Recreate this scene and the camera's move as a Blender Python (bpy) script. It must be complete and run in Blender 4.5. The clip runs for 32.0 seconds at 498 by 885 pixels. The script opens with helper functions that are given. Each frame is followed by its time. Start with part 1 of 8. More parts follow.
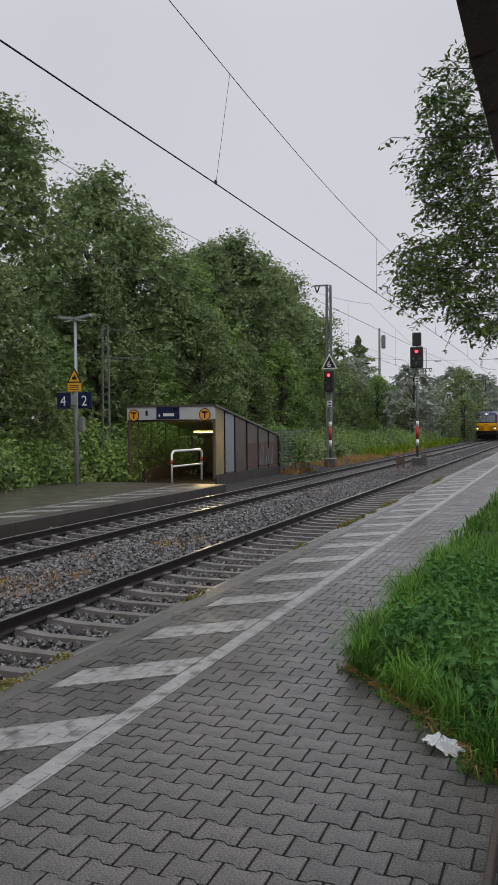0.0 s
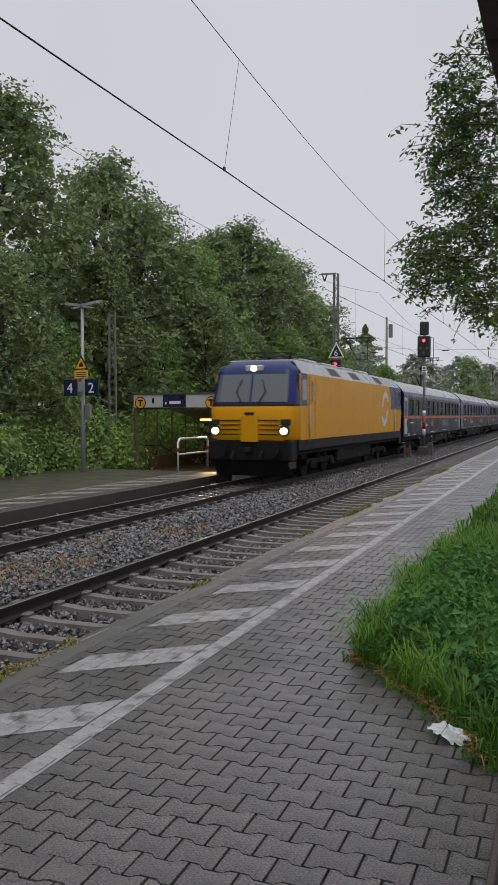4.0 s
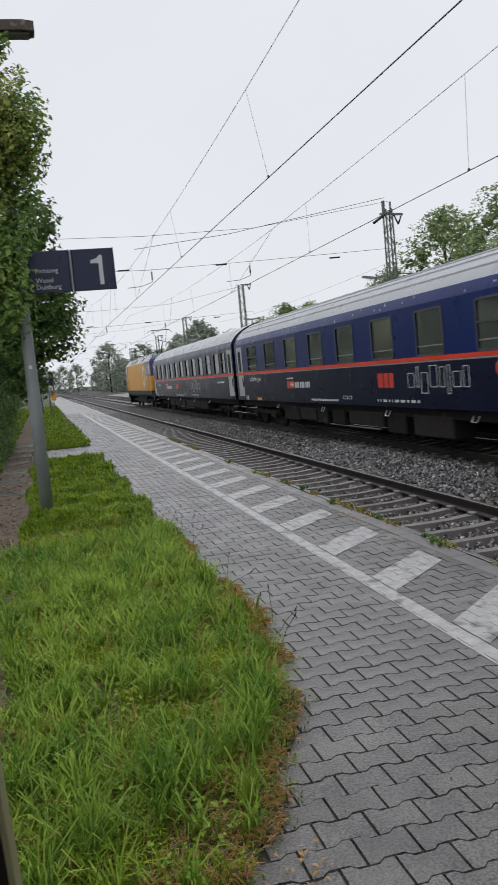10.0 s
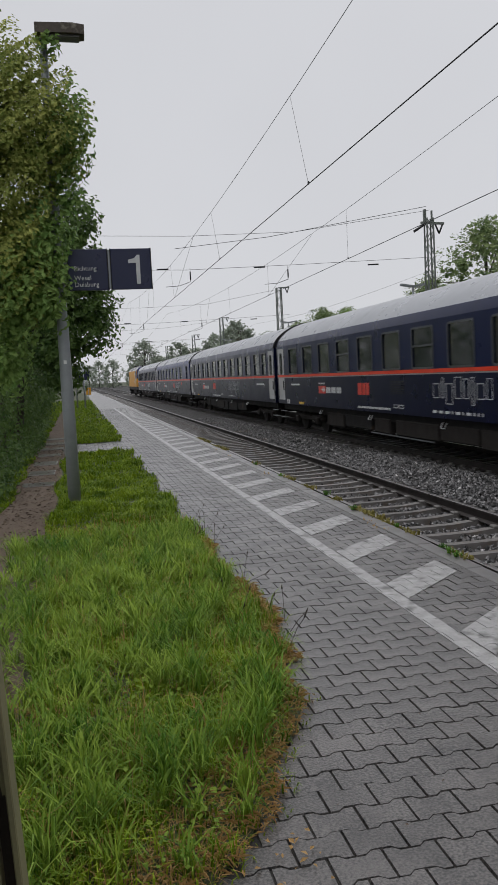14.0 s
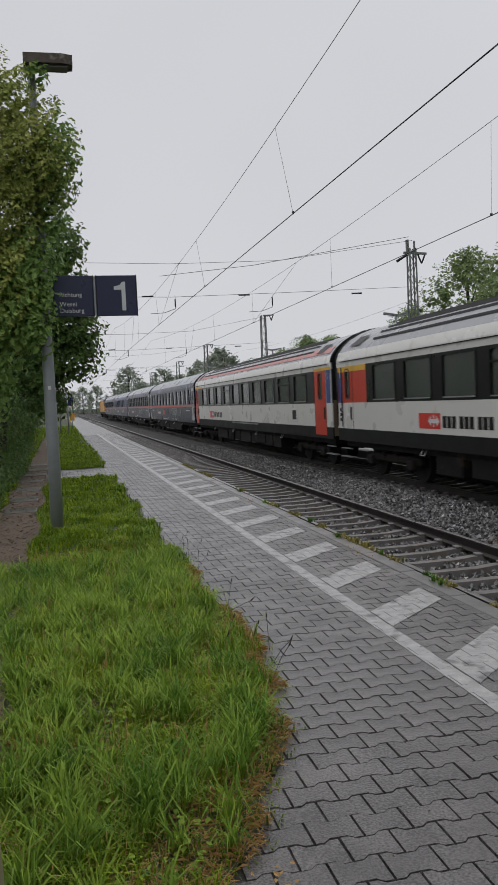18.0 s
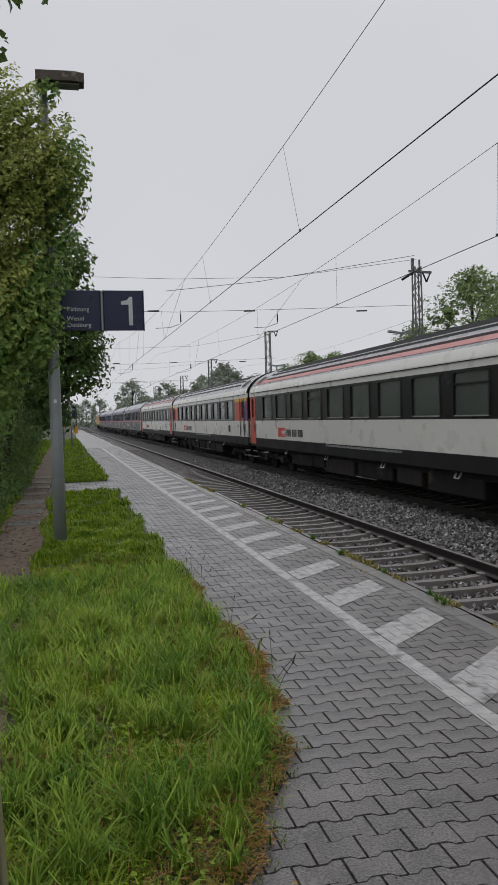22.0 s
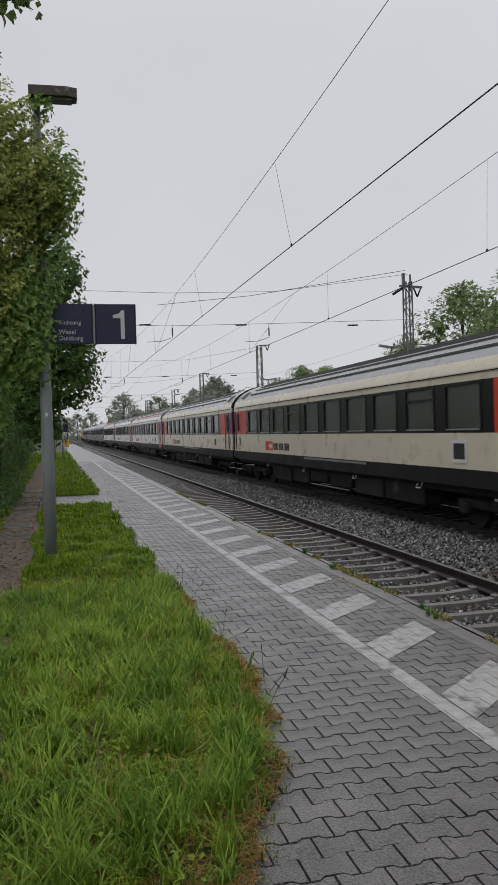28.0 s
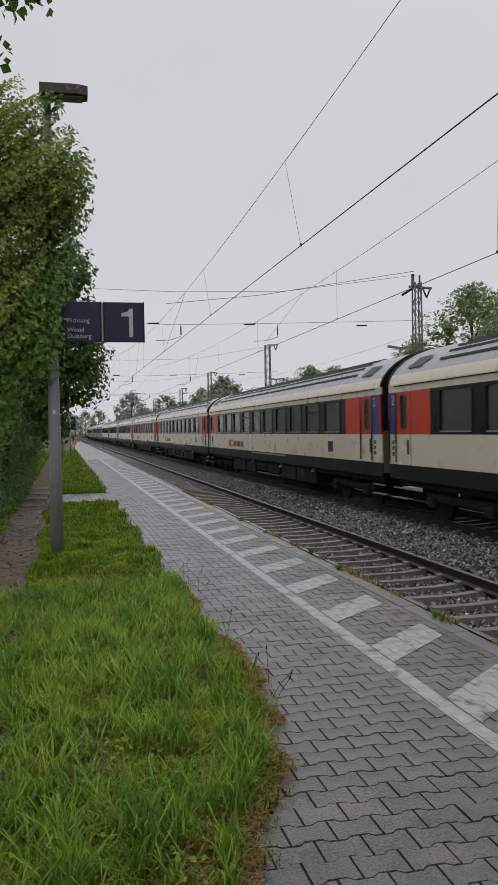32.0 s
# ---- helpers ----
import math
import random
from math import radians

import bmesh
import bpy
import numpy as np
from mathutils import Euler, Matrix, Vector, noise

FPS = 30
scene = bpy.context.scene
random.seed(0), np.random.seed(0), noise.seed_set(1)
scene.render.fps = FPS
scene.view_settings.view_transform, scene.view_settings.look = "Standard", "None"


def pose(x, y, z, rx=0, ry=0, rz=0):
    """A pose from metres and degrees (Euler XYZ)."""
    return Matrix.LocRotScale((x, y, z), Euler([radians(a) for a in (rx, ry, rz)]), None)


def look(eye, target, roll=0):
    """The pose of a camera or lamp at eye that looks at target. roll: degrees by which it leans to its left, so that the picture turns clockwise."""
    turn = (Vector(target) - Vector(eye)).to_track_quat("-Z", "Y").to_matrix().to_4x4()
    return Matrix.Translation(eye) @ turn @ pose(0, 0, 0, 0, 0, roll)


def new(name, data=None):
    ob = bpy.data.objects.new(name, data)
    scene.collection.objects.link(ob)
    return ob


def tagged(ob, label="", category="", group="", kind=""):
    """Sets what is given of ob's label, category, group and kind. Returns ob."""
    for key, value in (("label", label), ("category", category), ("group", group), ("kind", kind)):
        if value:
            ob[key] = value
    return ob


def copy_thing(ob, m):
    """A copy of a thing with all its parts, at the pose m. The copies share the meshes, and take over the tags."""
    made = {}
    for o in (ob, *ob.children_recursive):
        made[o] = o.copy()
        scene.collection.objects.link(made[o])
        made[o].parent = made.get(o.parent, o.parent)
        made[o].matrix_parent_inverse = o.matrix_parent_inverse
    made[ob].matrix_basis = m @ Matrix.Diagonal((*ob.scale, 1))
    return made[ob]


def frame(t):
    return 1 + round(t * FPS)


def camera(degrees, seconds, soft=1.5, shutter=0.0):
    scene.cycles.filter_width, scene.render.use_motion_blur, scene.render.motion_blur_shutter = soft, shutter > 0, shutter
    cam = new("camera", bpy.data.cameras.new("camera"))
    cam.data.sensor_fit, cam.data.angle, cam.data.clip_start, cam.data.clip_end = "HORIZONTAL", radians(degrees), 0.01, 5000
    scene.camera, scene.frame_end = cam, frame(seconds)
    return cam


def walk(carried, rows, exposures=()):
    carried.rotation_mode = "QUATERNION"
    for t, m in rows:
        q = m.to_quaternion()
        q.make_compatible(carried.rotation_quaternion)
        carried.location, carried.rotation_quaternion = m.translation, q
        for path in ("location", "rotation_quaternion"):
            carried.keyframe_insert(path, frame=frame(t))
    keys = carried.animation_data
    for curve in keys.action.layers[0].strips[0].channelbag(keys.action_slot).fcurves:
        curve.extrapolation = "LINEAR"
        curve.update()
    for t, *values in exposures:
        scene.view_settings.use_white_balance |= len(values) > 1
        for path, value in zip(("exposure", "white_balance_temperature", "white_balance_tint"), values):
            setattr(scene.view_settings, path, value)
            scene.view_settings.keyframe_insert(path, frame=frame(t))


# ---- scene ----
# The platform edge runs along y; platform 1 lies at z = 0; tracks lie at negative x.
cam = camera(34.2, 32.0, soft=1.0, shutter=0.3)
PATH = (
    (0, 0.142, -0.008, 1.684, 20.906, -1.131, 0.412),
    (0.5, 0.146, 0.003, 1.681, 21.210, -0.821, 0.463),
    (1, 0.140, -0.000, 1.682, 21.195, -0.690, 0.486),
    (1.5, 0.142, -0.007, 1.684, 21.132, -0.692, 0.461),
    (2, 0.149, 0.008, 1.680, 21.109, -0.825, 0.455),
    (2.5, 0.138, 0.001, 1.683, 21.152, -1.124, 0.411),
    (3, 0.133, 0.002, 1.680, 21.214, -1.423, 0.263),
    (3.5, 0.130, -0.006, 1.680, 21.244, -1.715, 0.080),
    (5.5, 0.128, 0.002, 1.688, 21.473, -2.635, -0.026),
    (6, 0.136, -0.009, 1.686, 21.451, -2.830, 0.169),
    (6.5, 0.132, 0.010, 1.675, 21.422, -2.821, 0.408),
    (7, 0.130, 0.007, 1.681, 22.599, -2.868, 0.568),
    (7.2, 0.120, 0.021, 1.658, 24.709, -3.040, 0.946),
    (7.4, 0.152, 0.173, 1.659, 31.587, -3.761, 1.277),
    (7.5, 0.181, 0.127, 1.660, 38.959, -4.476, 1.857),
    (7.8, 0.246, -0.665, 1.664, 68.825, -6.907, 4.713),
    (8, 0.153, -0.767, 1.671, 82.680, -7.662, 5.286),
    (8.3, 0.064, -1.038, 1.673, 97.061, -8.460, 4.280),
    (8.5, 0.054, -1.028, 1.679, 111.703, -8.663, 4.914),
    (8.7, -0.009, -0.921, 1.683, 129.820, -8.210, 6.735),
    (9, 0.071, -0.920, 1.669, 145.067, -7.356, 6.963),
    (9.2, 0.101, -0.882, 1.654, 151.580, -6.852, 6.870),
    (9.5, -0.013, -0.739, 1.640, 159.424, -5.902, 6.570),
    (10, 0.0, -0.62, 1.655, 165.593, -5.081, 5.405),
    (10.5, -0.015, -0.560, 1.660, 168.086, -4.699, 4.915),
    (11, 0.055, -0.532, 1.673, 168.044, -4.615, 3.985),
    (11.5, -0.016, -0.484, 1.673, 167.807, -4.561, 3.108),
    (12, -0.066, -0.448, 1.668, 167.685, -4.524, 2.473),
    (12.5, -0.077, -0.466, 1.659, 167.818, -4.565, 2.526),
    (13, -0.067, -0.470, 1.661, 168.054, -4.680, 2.731),
    (13.5, -0.046, -0.470, 1.666, 168.113, -4.799, 2.884),
    (15.5, -0.030, -0.457, 1.674, 167.787, -4.096, 2.982),
    (16, -0.029, -0.457, 1.674, 167.594, -3.698, 3.017),
    (16.5, -0.023, -0.459, 1.675, 167.351, -3.373, 3.008),
    (17, -0.023, -0.464, 1.672, 167.163, -3.137, 2.950),
    (17.5, -0.024, -0.462, 1.675, 167.001, -2.999, 2.666),
    (18, -0.028, -0.469, 1.670, 166.921, -2.928, 2.585),
    (18.5, -0.023, -0.471, 1.674, 166.876, -2.919, 2.453),
    (19, -0.018, -0.475, 1.678, 166.828, -2.916, 2.247),
    (19.5, -0.023, -0.481, 1.672, 166.893, -2.896, 2.000),
    (20, -0.017, -0.474, 1.674, 167.029, -2.870, 1.809),
    (20.5, -0.009, -0.455, 1.678, 167.204, -2.748, 1.788),
    (21, -0.008, -0.447, 1.674, 167.271, -2.467, 1.824),
    (21.5, -0.007, -0.459, 1.680, 167.220, -2.163, 1.853),
    (22, -0.002, -0.454, 1.684, 167.143, -1.845, 1.750),
    (22.5, -0.006, -0.462, 1.679, 167.088, -1.592, 1.563),
    (23, -0.002, -0.457, 1.680, 167.061, -1.465, 1.463),
    (23.5, -0.002, -0.456, 1.680, 167.084, -1.393, 1.328),
    (24, -0.000, -0.450, 1.682, 167.097, -1.321, 1.312),
    (24.5, -0.003, -0.452, 1.686, 167.158, -1.185, 1.381),
    (25, 0.001, -0.459, 1.686, 167.089, -1.072, 1.380),
    (25.5, 0.008, -0.456, 1.683, 166.979, -0.974, 1.406),
    (26, 0.003, -0.457, 1.681, 166.784, -0.886, 1.530),
    (26.5, 0.002, -0.461, 1.679, 166.548, -0.823, 1.510),
    (28.5, -0.000, -0.456, 1.680, 166.584, -0.935, 1.725),
    (29, -0.008, -0.467, 1.680, 166.687, -0.993, 1.681),
    (29.5, -0.004, -0.462, 1.678, 166.776, -1.051, 1.515),
    (30, -0.000, -0.466, 1.680, 166.900, -1.115, 1.305),
    (30.5, -0.004, -0.466, 1.679, 167.028, -1.117, 1.124),
    (31, -0.006, -0.470, 1.678, 167.081, -1.058, 0.995),
    (31.5, -0.009, -0.471, 1.681, 167.099, -0.980, 1.099),
    (32, -0.006, -0.477, 1.682, 167.072, -0.909, 1.097),
)
EXPOSURES = ((0.0, 0.12, 6400, 12), (7.3, 0.12, 6450, 12), (7.8, -0.25, 6650, 13), (8.1, -0.15, 6650, 13), (8.5, 0.7, 6500, 11), (8.9, 0.92, 6350, 10), (9.2, 0.92, 6300, 10),
             (9.6, 0.6, 6350, 9), (10.2, 0.41, 6450, 9), (11.0, 0.2, 6500, 10), (12.5, 0.14, 6500, 10), (16.0, 0.08, 6500, 10), (32.0, 0.08, 6500, 10))
walk(cam, [(t, pose(x, y, z, 90 + pitch, roll, yaw)) for t, x, y, z, yaw, pitch, roll in PATH], EXPOSURES)

# Overcast, rainy daylight: a grey cloud deck over a clear-sky gradient, and a wide weak sun.
world = bpy.data.worlds.new("overcast_sky")
scene.world = world
world.use_nodes = True
wn, wl = world.node_tree.nodes, world.node_tree.links
sky = wn.new("ShaderNodeTexSky")
sky.sky_type, sky.sun_disc = "NISHITA", False
sky.sun_elevation, sky.sun_rotation = radians(50), radians(200)
calm = wn.new("ShaderNodeHueSaturation")
calm.inputs["Saturation"].default_value = 0.15
calm.inputs["Value"].default_value = 0.08
wl.new(sky.outputs[0], calm.inputs["Color"])
deck = wn.new("ShaderNodeMixRGB")
deck.inputs["Fac"].default_value = 0.9
wl.new(calm.outputs[0], deck.inputs["Color1"])
deck.inputs["Color2"].default_value = (0.588, 0.597, 0.630, 1)
# The cloud deck is brightest overhead, and faintly uneven.
heaven = wn.new("ShaderNodeTexCoord")
height = wn.new("ShaderNodeSeparateXYZ")
wl.new(heaven.outputs["Generated"], height.inputs[0])
rise = wn.new("ShaderNodeMapRange")
rise.interpolation_type = "SMOOTHSTEP"
rise.inputs["From Min"].default_value, rise.inputs["From Max"].default_value = 0.42, 1.0
rise.inputs["To Min"].default_value, rise.inputs["To Max"].default_value = 1.0, 2.3
wl.new(height.outputs["Z"], rise.inputs["Value"])
cloud = wn.new("ShaderNodeTexNoise")
cloud.inputs["Scale"].default_value, cloud.inputs["Detail"].default_value = 2.2, 4
wl.new(heaven.outputs["Generated"], cloud.inputs["Vector"])
veil = wn.new("ShaderNodeMapRange")
veil.inputs["To Min"].default_value, veil.inputs["To Max"].default_value = 0.93, 1.07
wl.new(cloud.outputs["Fac"], veil.inputs["Value"])
light = wn.new("ShaderNodeMath")
light.operation = "MULTIPLY"
wl.new(rise.outputs["Result"], light.inputs[0])
wl.new(veil.outputs["Result"], light.inputs[1])
shine = wn.new("ShaderNodeVectorMath")
shine.operation = "SCALE"
wl.new(deck.outputs[0], shine.inputs[0])
wl.new(light.outputs[0], shine.inputs["Scale"])
wl.new(shine.outputs[0], wn["Background"].inputs["Color"])
wn["Background"].inputs["Strength"].default_value = 1.0
sun = new("sun", bpy.data.lights.new("sun", "SUN"))
sun.data.energy, sun.data.angle, sun.data.color = 0.5, radians(20), (1.0, 0.97, 0.93)
sun.matrix_world = look((10, -20, 40), (0, 0, 0))


# ---- materials ----
def material(name, base, rough=0.6, metal=0.0, second=None, scale=8.0, fine=60.0, bump=0.15, depth=0.01, amount=0.5, spec=0.5,
             stain=None, stain_scale=0.7, stain_at=0.55, per_object=0.0, per_island=0.0, wet=0.0, grit=0.8, film=0.0):
    """A surface with variation at two scales, relief, stains and, where wet, patches of gloss."""
    m = bpy.data.materials.new(name)
    m.use_nodes = True
    n, l = m.node_tree.nodes, m.node_tree.links
    b = n["Principled BSDF"]
    b.inputs["Metallic"].default_value = metal
    b.inputs["Specular IOR Level"].default_value = spec
    b.inputs["Coat Weight"].default_value, b.inputs["Coat Roughness"].default_value = film, 0.22
    co = n.new("ShaderNodeTexCoord")
    big = n.new("ShaderNodeTexNoise")
    big.inputs["Scale"].default_value, big.inputs["Detail"].default_value = scale, 5
    small = n.new("ShaderNodeTexNoise")
    small.inputs["Scale"].default_value, small.inputs["Detail"].default_value = fine, 3
    geo = n.new("ShaderNodeNewGeometry")
    for tex in (big, small):
        l.new(geo.outputs["Position"] if per_object < 0 else co.outputs["Object"], tex.inputs["Vector"])
    second = second or tuple(c * 0.7 for c in base)
    mix = n.new("ShaderNodeMixRGB")
    mix.inputs["Color1"].default_value, mix.inputs["Color2"].default_value = (*base, 1), (*second, 1)
    add = n.new("ShaderNodeMath")
    add.operation = "MULTIPLY_ADD"
    l.new(big.outputs["Fac"], add.inputs[0])
    add.inputs[1].default_value, add.inputs[2].default_value = amount * 1.6, 0.0
    fin = n.new("ShaderNodeMath")
    fin.operation = "MULTIPLY_ADD"
    l.new(small.outputs["Fac"], fin.inputs[0])
    fin.inputs[1].default_value = amount * grit
    l.new(add.outputs[0], fin.inputs[2])
    shift = n.new("ShaderNodeMath")
    shift.operation, shift.use_clamp = "SUBTRACT", True
    l.new(fin.outputs[0], shift.inputs[0])
    shift.inputs[1].default_value = amount * (0.3 + grit * 0.5)
    l.new(shift.outputs[0], mix.inputs["Fac"])
    colour = mix.outputs[0]
    if stain:
        st = n.new("ShaderNodeTexNoise")
        st.inputs["Scale"].default_value, st.inputs["Detail"].default_value = stain_scale, 8
        l.new(geo.outputs["Position"] if per_object < 0 else co.outputs["Object"], st.inputs["Vector"])
        ramp = n.new("ShaderNodeValToRGB")
        ramp.color_ramp.elements[0].position, ramp.color_ramp.elements[1].position = stain_at, stain_at + 0.14
        l.new(st.outputs["Fac"], ramp.inputs["Fac"])
        sm = n.new("ShaderNodeMixRGB")
        l.new(ramp.outputs["Color"], sm.inputs["Fac"])
        l.new(colour, sm.inputs["Color1"])
        sm.inputs["Color2"].default_value = (*stain, 1)
        colour = sm.outputs[0]
    if per_object > 0 or per_island > 0:
        hs = n.new("ShaderNodeHueSaturation")
        rnd = n.new("ShaderNodeObjectInfo").outputs["Random"] if per_object > 0 else geo.outputs["Random Per Island"]
        k = max(per_object, per_island)
        mr = n.new("ShaderNodeMapRange")
        mr.inputs["To Min"].default_value, mr.inputs["To Max"].default_value = 1 - k, 1 + k
        l.new(rnd, mr.inputs["Value"])
        l.new(mr.outputs["Result"], hs.inputs["Value"])
        l.new(colour, hs.inputs["Color"])
        colour = hs.outputs[0]
    l.new(colour, b.inputs["Base Color"])
    rr = n.new("ShaderNodeMapRange")
    rr.inputs["To Min"].default_value = max(0.02, rough - 0.12 - wet)
    rr.inputs["To Max"].default_value = min(1.0, rough + 0.12)
    l.new(big.outputs["Fac"], rr.inputs["Value"])
    l.new(rr.outputs["Result"], b.inputs["Roughness"])
    if bump:
        bp = n.new("ShaderNodeBump")
        bp.inputs["Strength"].default_value, bp.inputs["Distance"].default_value = bump, depth
        l.new(small.outputs["Fac"], bp.inputs["Height"])
        l.new(bp.outputs["Normal"], b.inputs["Normal"])
    return m


def glow(name, colour, strength):
    m = bpy.data.materials.new(name)
    m.use_nodes = True
    b = m.node_tree.nodes["Principled BSDF"]
    b.inputs["Base Color"].default_value = (*colour, 1)
    b.inputs["Emission Color"].default_value = (*colour, 1)
    b.inputs["Emission Strength"].default_value = strength
    return m


def leaf_material(name, a, b2, gloss=0.45, patch=0.35, relief=0.02):
    """Leaves that let some light through and differ one from another."""
    m = bpy.data.materials.new(name)
    m.use_nodes = True
    n, l = m.node_tree.nodes, m.node_tree.links
    b = n["Principled BSDF"]
    geo = n.new("ShaderNodeNewGeometry")
    big = n.new("ShaderNodeTexNoise")
    big.inputs["Scale"].default_value = patch
    l.new(geo.outputs["Position"], big.inputs["Vector"])
    mixf = n.new("ShaderNodeMath")
    mixf.operation = "MULTIPLY_ADD"
    l.new(geo.outputs["Random Per Island"], mixf.inputs[0])
    mixf.inputs[1].default_value = 0.5
    fine = n.new("ShaderNodeTexNoise")
    fine.inputs["Scale"].default_value, fine.inputs["Detail"].default_value = 3.5, 4
    l.new(geo.outputs["Position"], fine.inputs["Vector"])
    bp = n.new("ShaderNodeBump")
    bp.inputs["Strength"].default_value, bp.inputs["Distance"].default_value = 0.5, relief
    l.new(fine.outputs["Fac"], bp.inputs["Height"])
    l.new(bp.outputs["Normal"], b.inputs["Normal"])
    both_f = n.new("ShaderNodeMath")
    both_f.operation = "MULTIPLY_ADD"
    l.new(fine.outputs["Fac"], both_f.inputs[0])
    both_f.inputs[1].default_value = 0.9
    sub = n.new("ShaderNodeMath")
    sub.operation = "MULTIPLY_ADD"
    l.new(big.outputs["Fac"], sub.inputs[0])
    sub.inputs[1].default_value, sub.inputs[2].default_value = 1.2, -0.8
    l.new(sub.outputs[0], both_f.inputs[2])
    l.new(both_f.outputs[0], mixf.inputs[2])
    mix = n.new("ShaderNodeMixRGB")
    mix.use_clamp = True
    mix.inputs["Color1"].default_value, mix.inputs["Color2"].default_value = (*a, 1), (*b2, 1)
    l.new(mixf.outputs[0], mix.inputs["Fac"])
    l.new(mix.outputs[0], b.inputs["Base Color"])
    b.inputs["Roughness"].default_value = gloss
    b.inputs["Specular IOR Level"].default_value = 0.13
    tr = n.new("ShaderNodeBsdfTranslucent")
    l.new(mix.outputs[0], tr.inputs["Color"])
    ms = n.new("ShaderNodeMixShader")
    ms.inputs["Fac"].default_value = 0.30
    l.new(b.outputs[0], ms.inputs[1])
    l.new(tr.outputs[0], ms.inputs[2])
    l.new(ms.outputs[0], n["Material Output"].inputs["Surface"])
    return m


def glass_material(name, tint, mixin=0.35, rough=0.04, through_tint=(0.55, 0.6, 0.55)):
    """Coach glass: a glossy coat over a tinted pane that lets part of the inside be seen."""
    m = bpy.data.materials.new(name)
    m.use_nodes = True
    n, l = m.node_tree.nodes, m.node_tree.links
    b = n["Principled BSDF"]
    b.inputs["Base Color"].default_value = (*tint, 1)
    b.inputs["Roughness"].default_value = rough
    b.inputs["Specular IOR Level"].default_value = 0.8
    t = n.new("ShaderNodeBsdfTransparent")
    t.inputs["Color"].default_value = (*through_tint, 1)
    ms = n.new("ShaderNodeMixShader")
    ms.inputs["Fac"].default_value = mixin
    l.new(b.outputs[0], ms.inputs[1])
    l.new(t.outputs[0], ms.inputs[2])
    l.new(ms.outputs[0], n["Material Output"].inputs["Surface"])
    return m


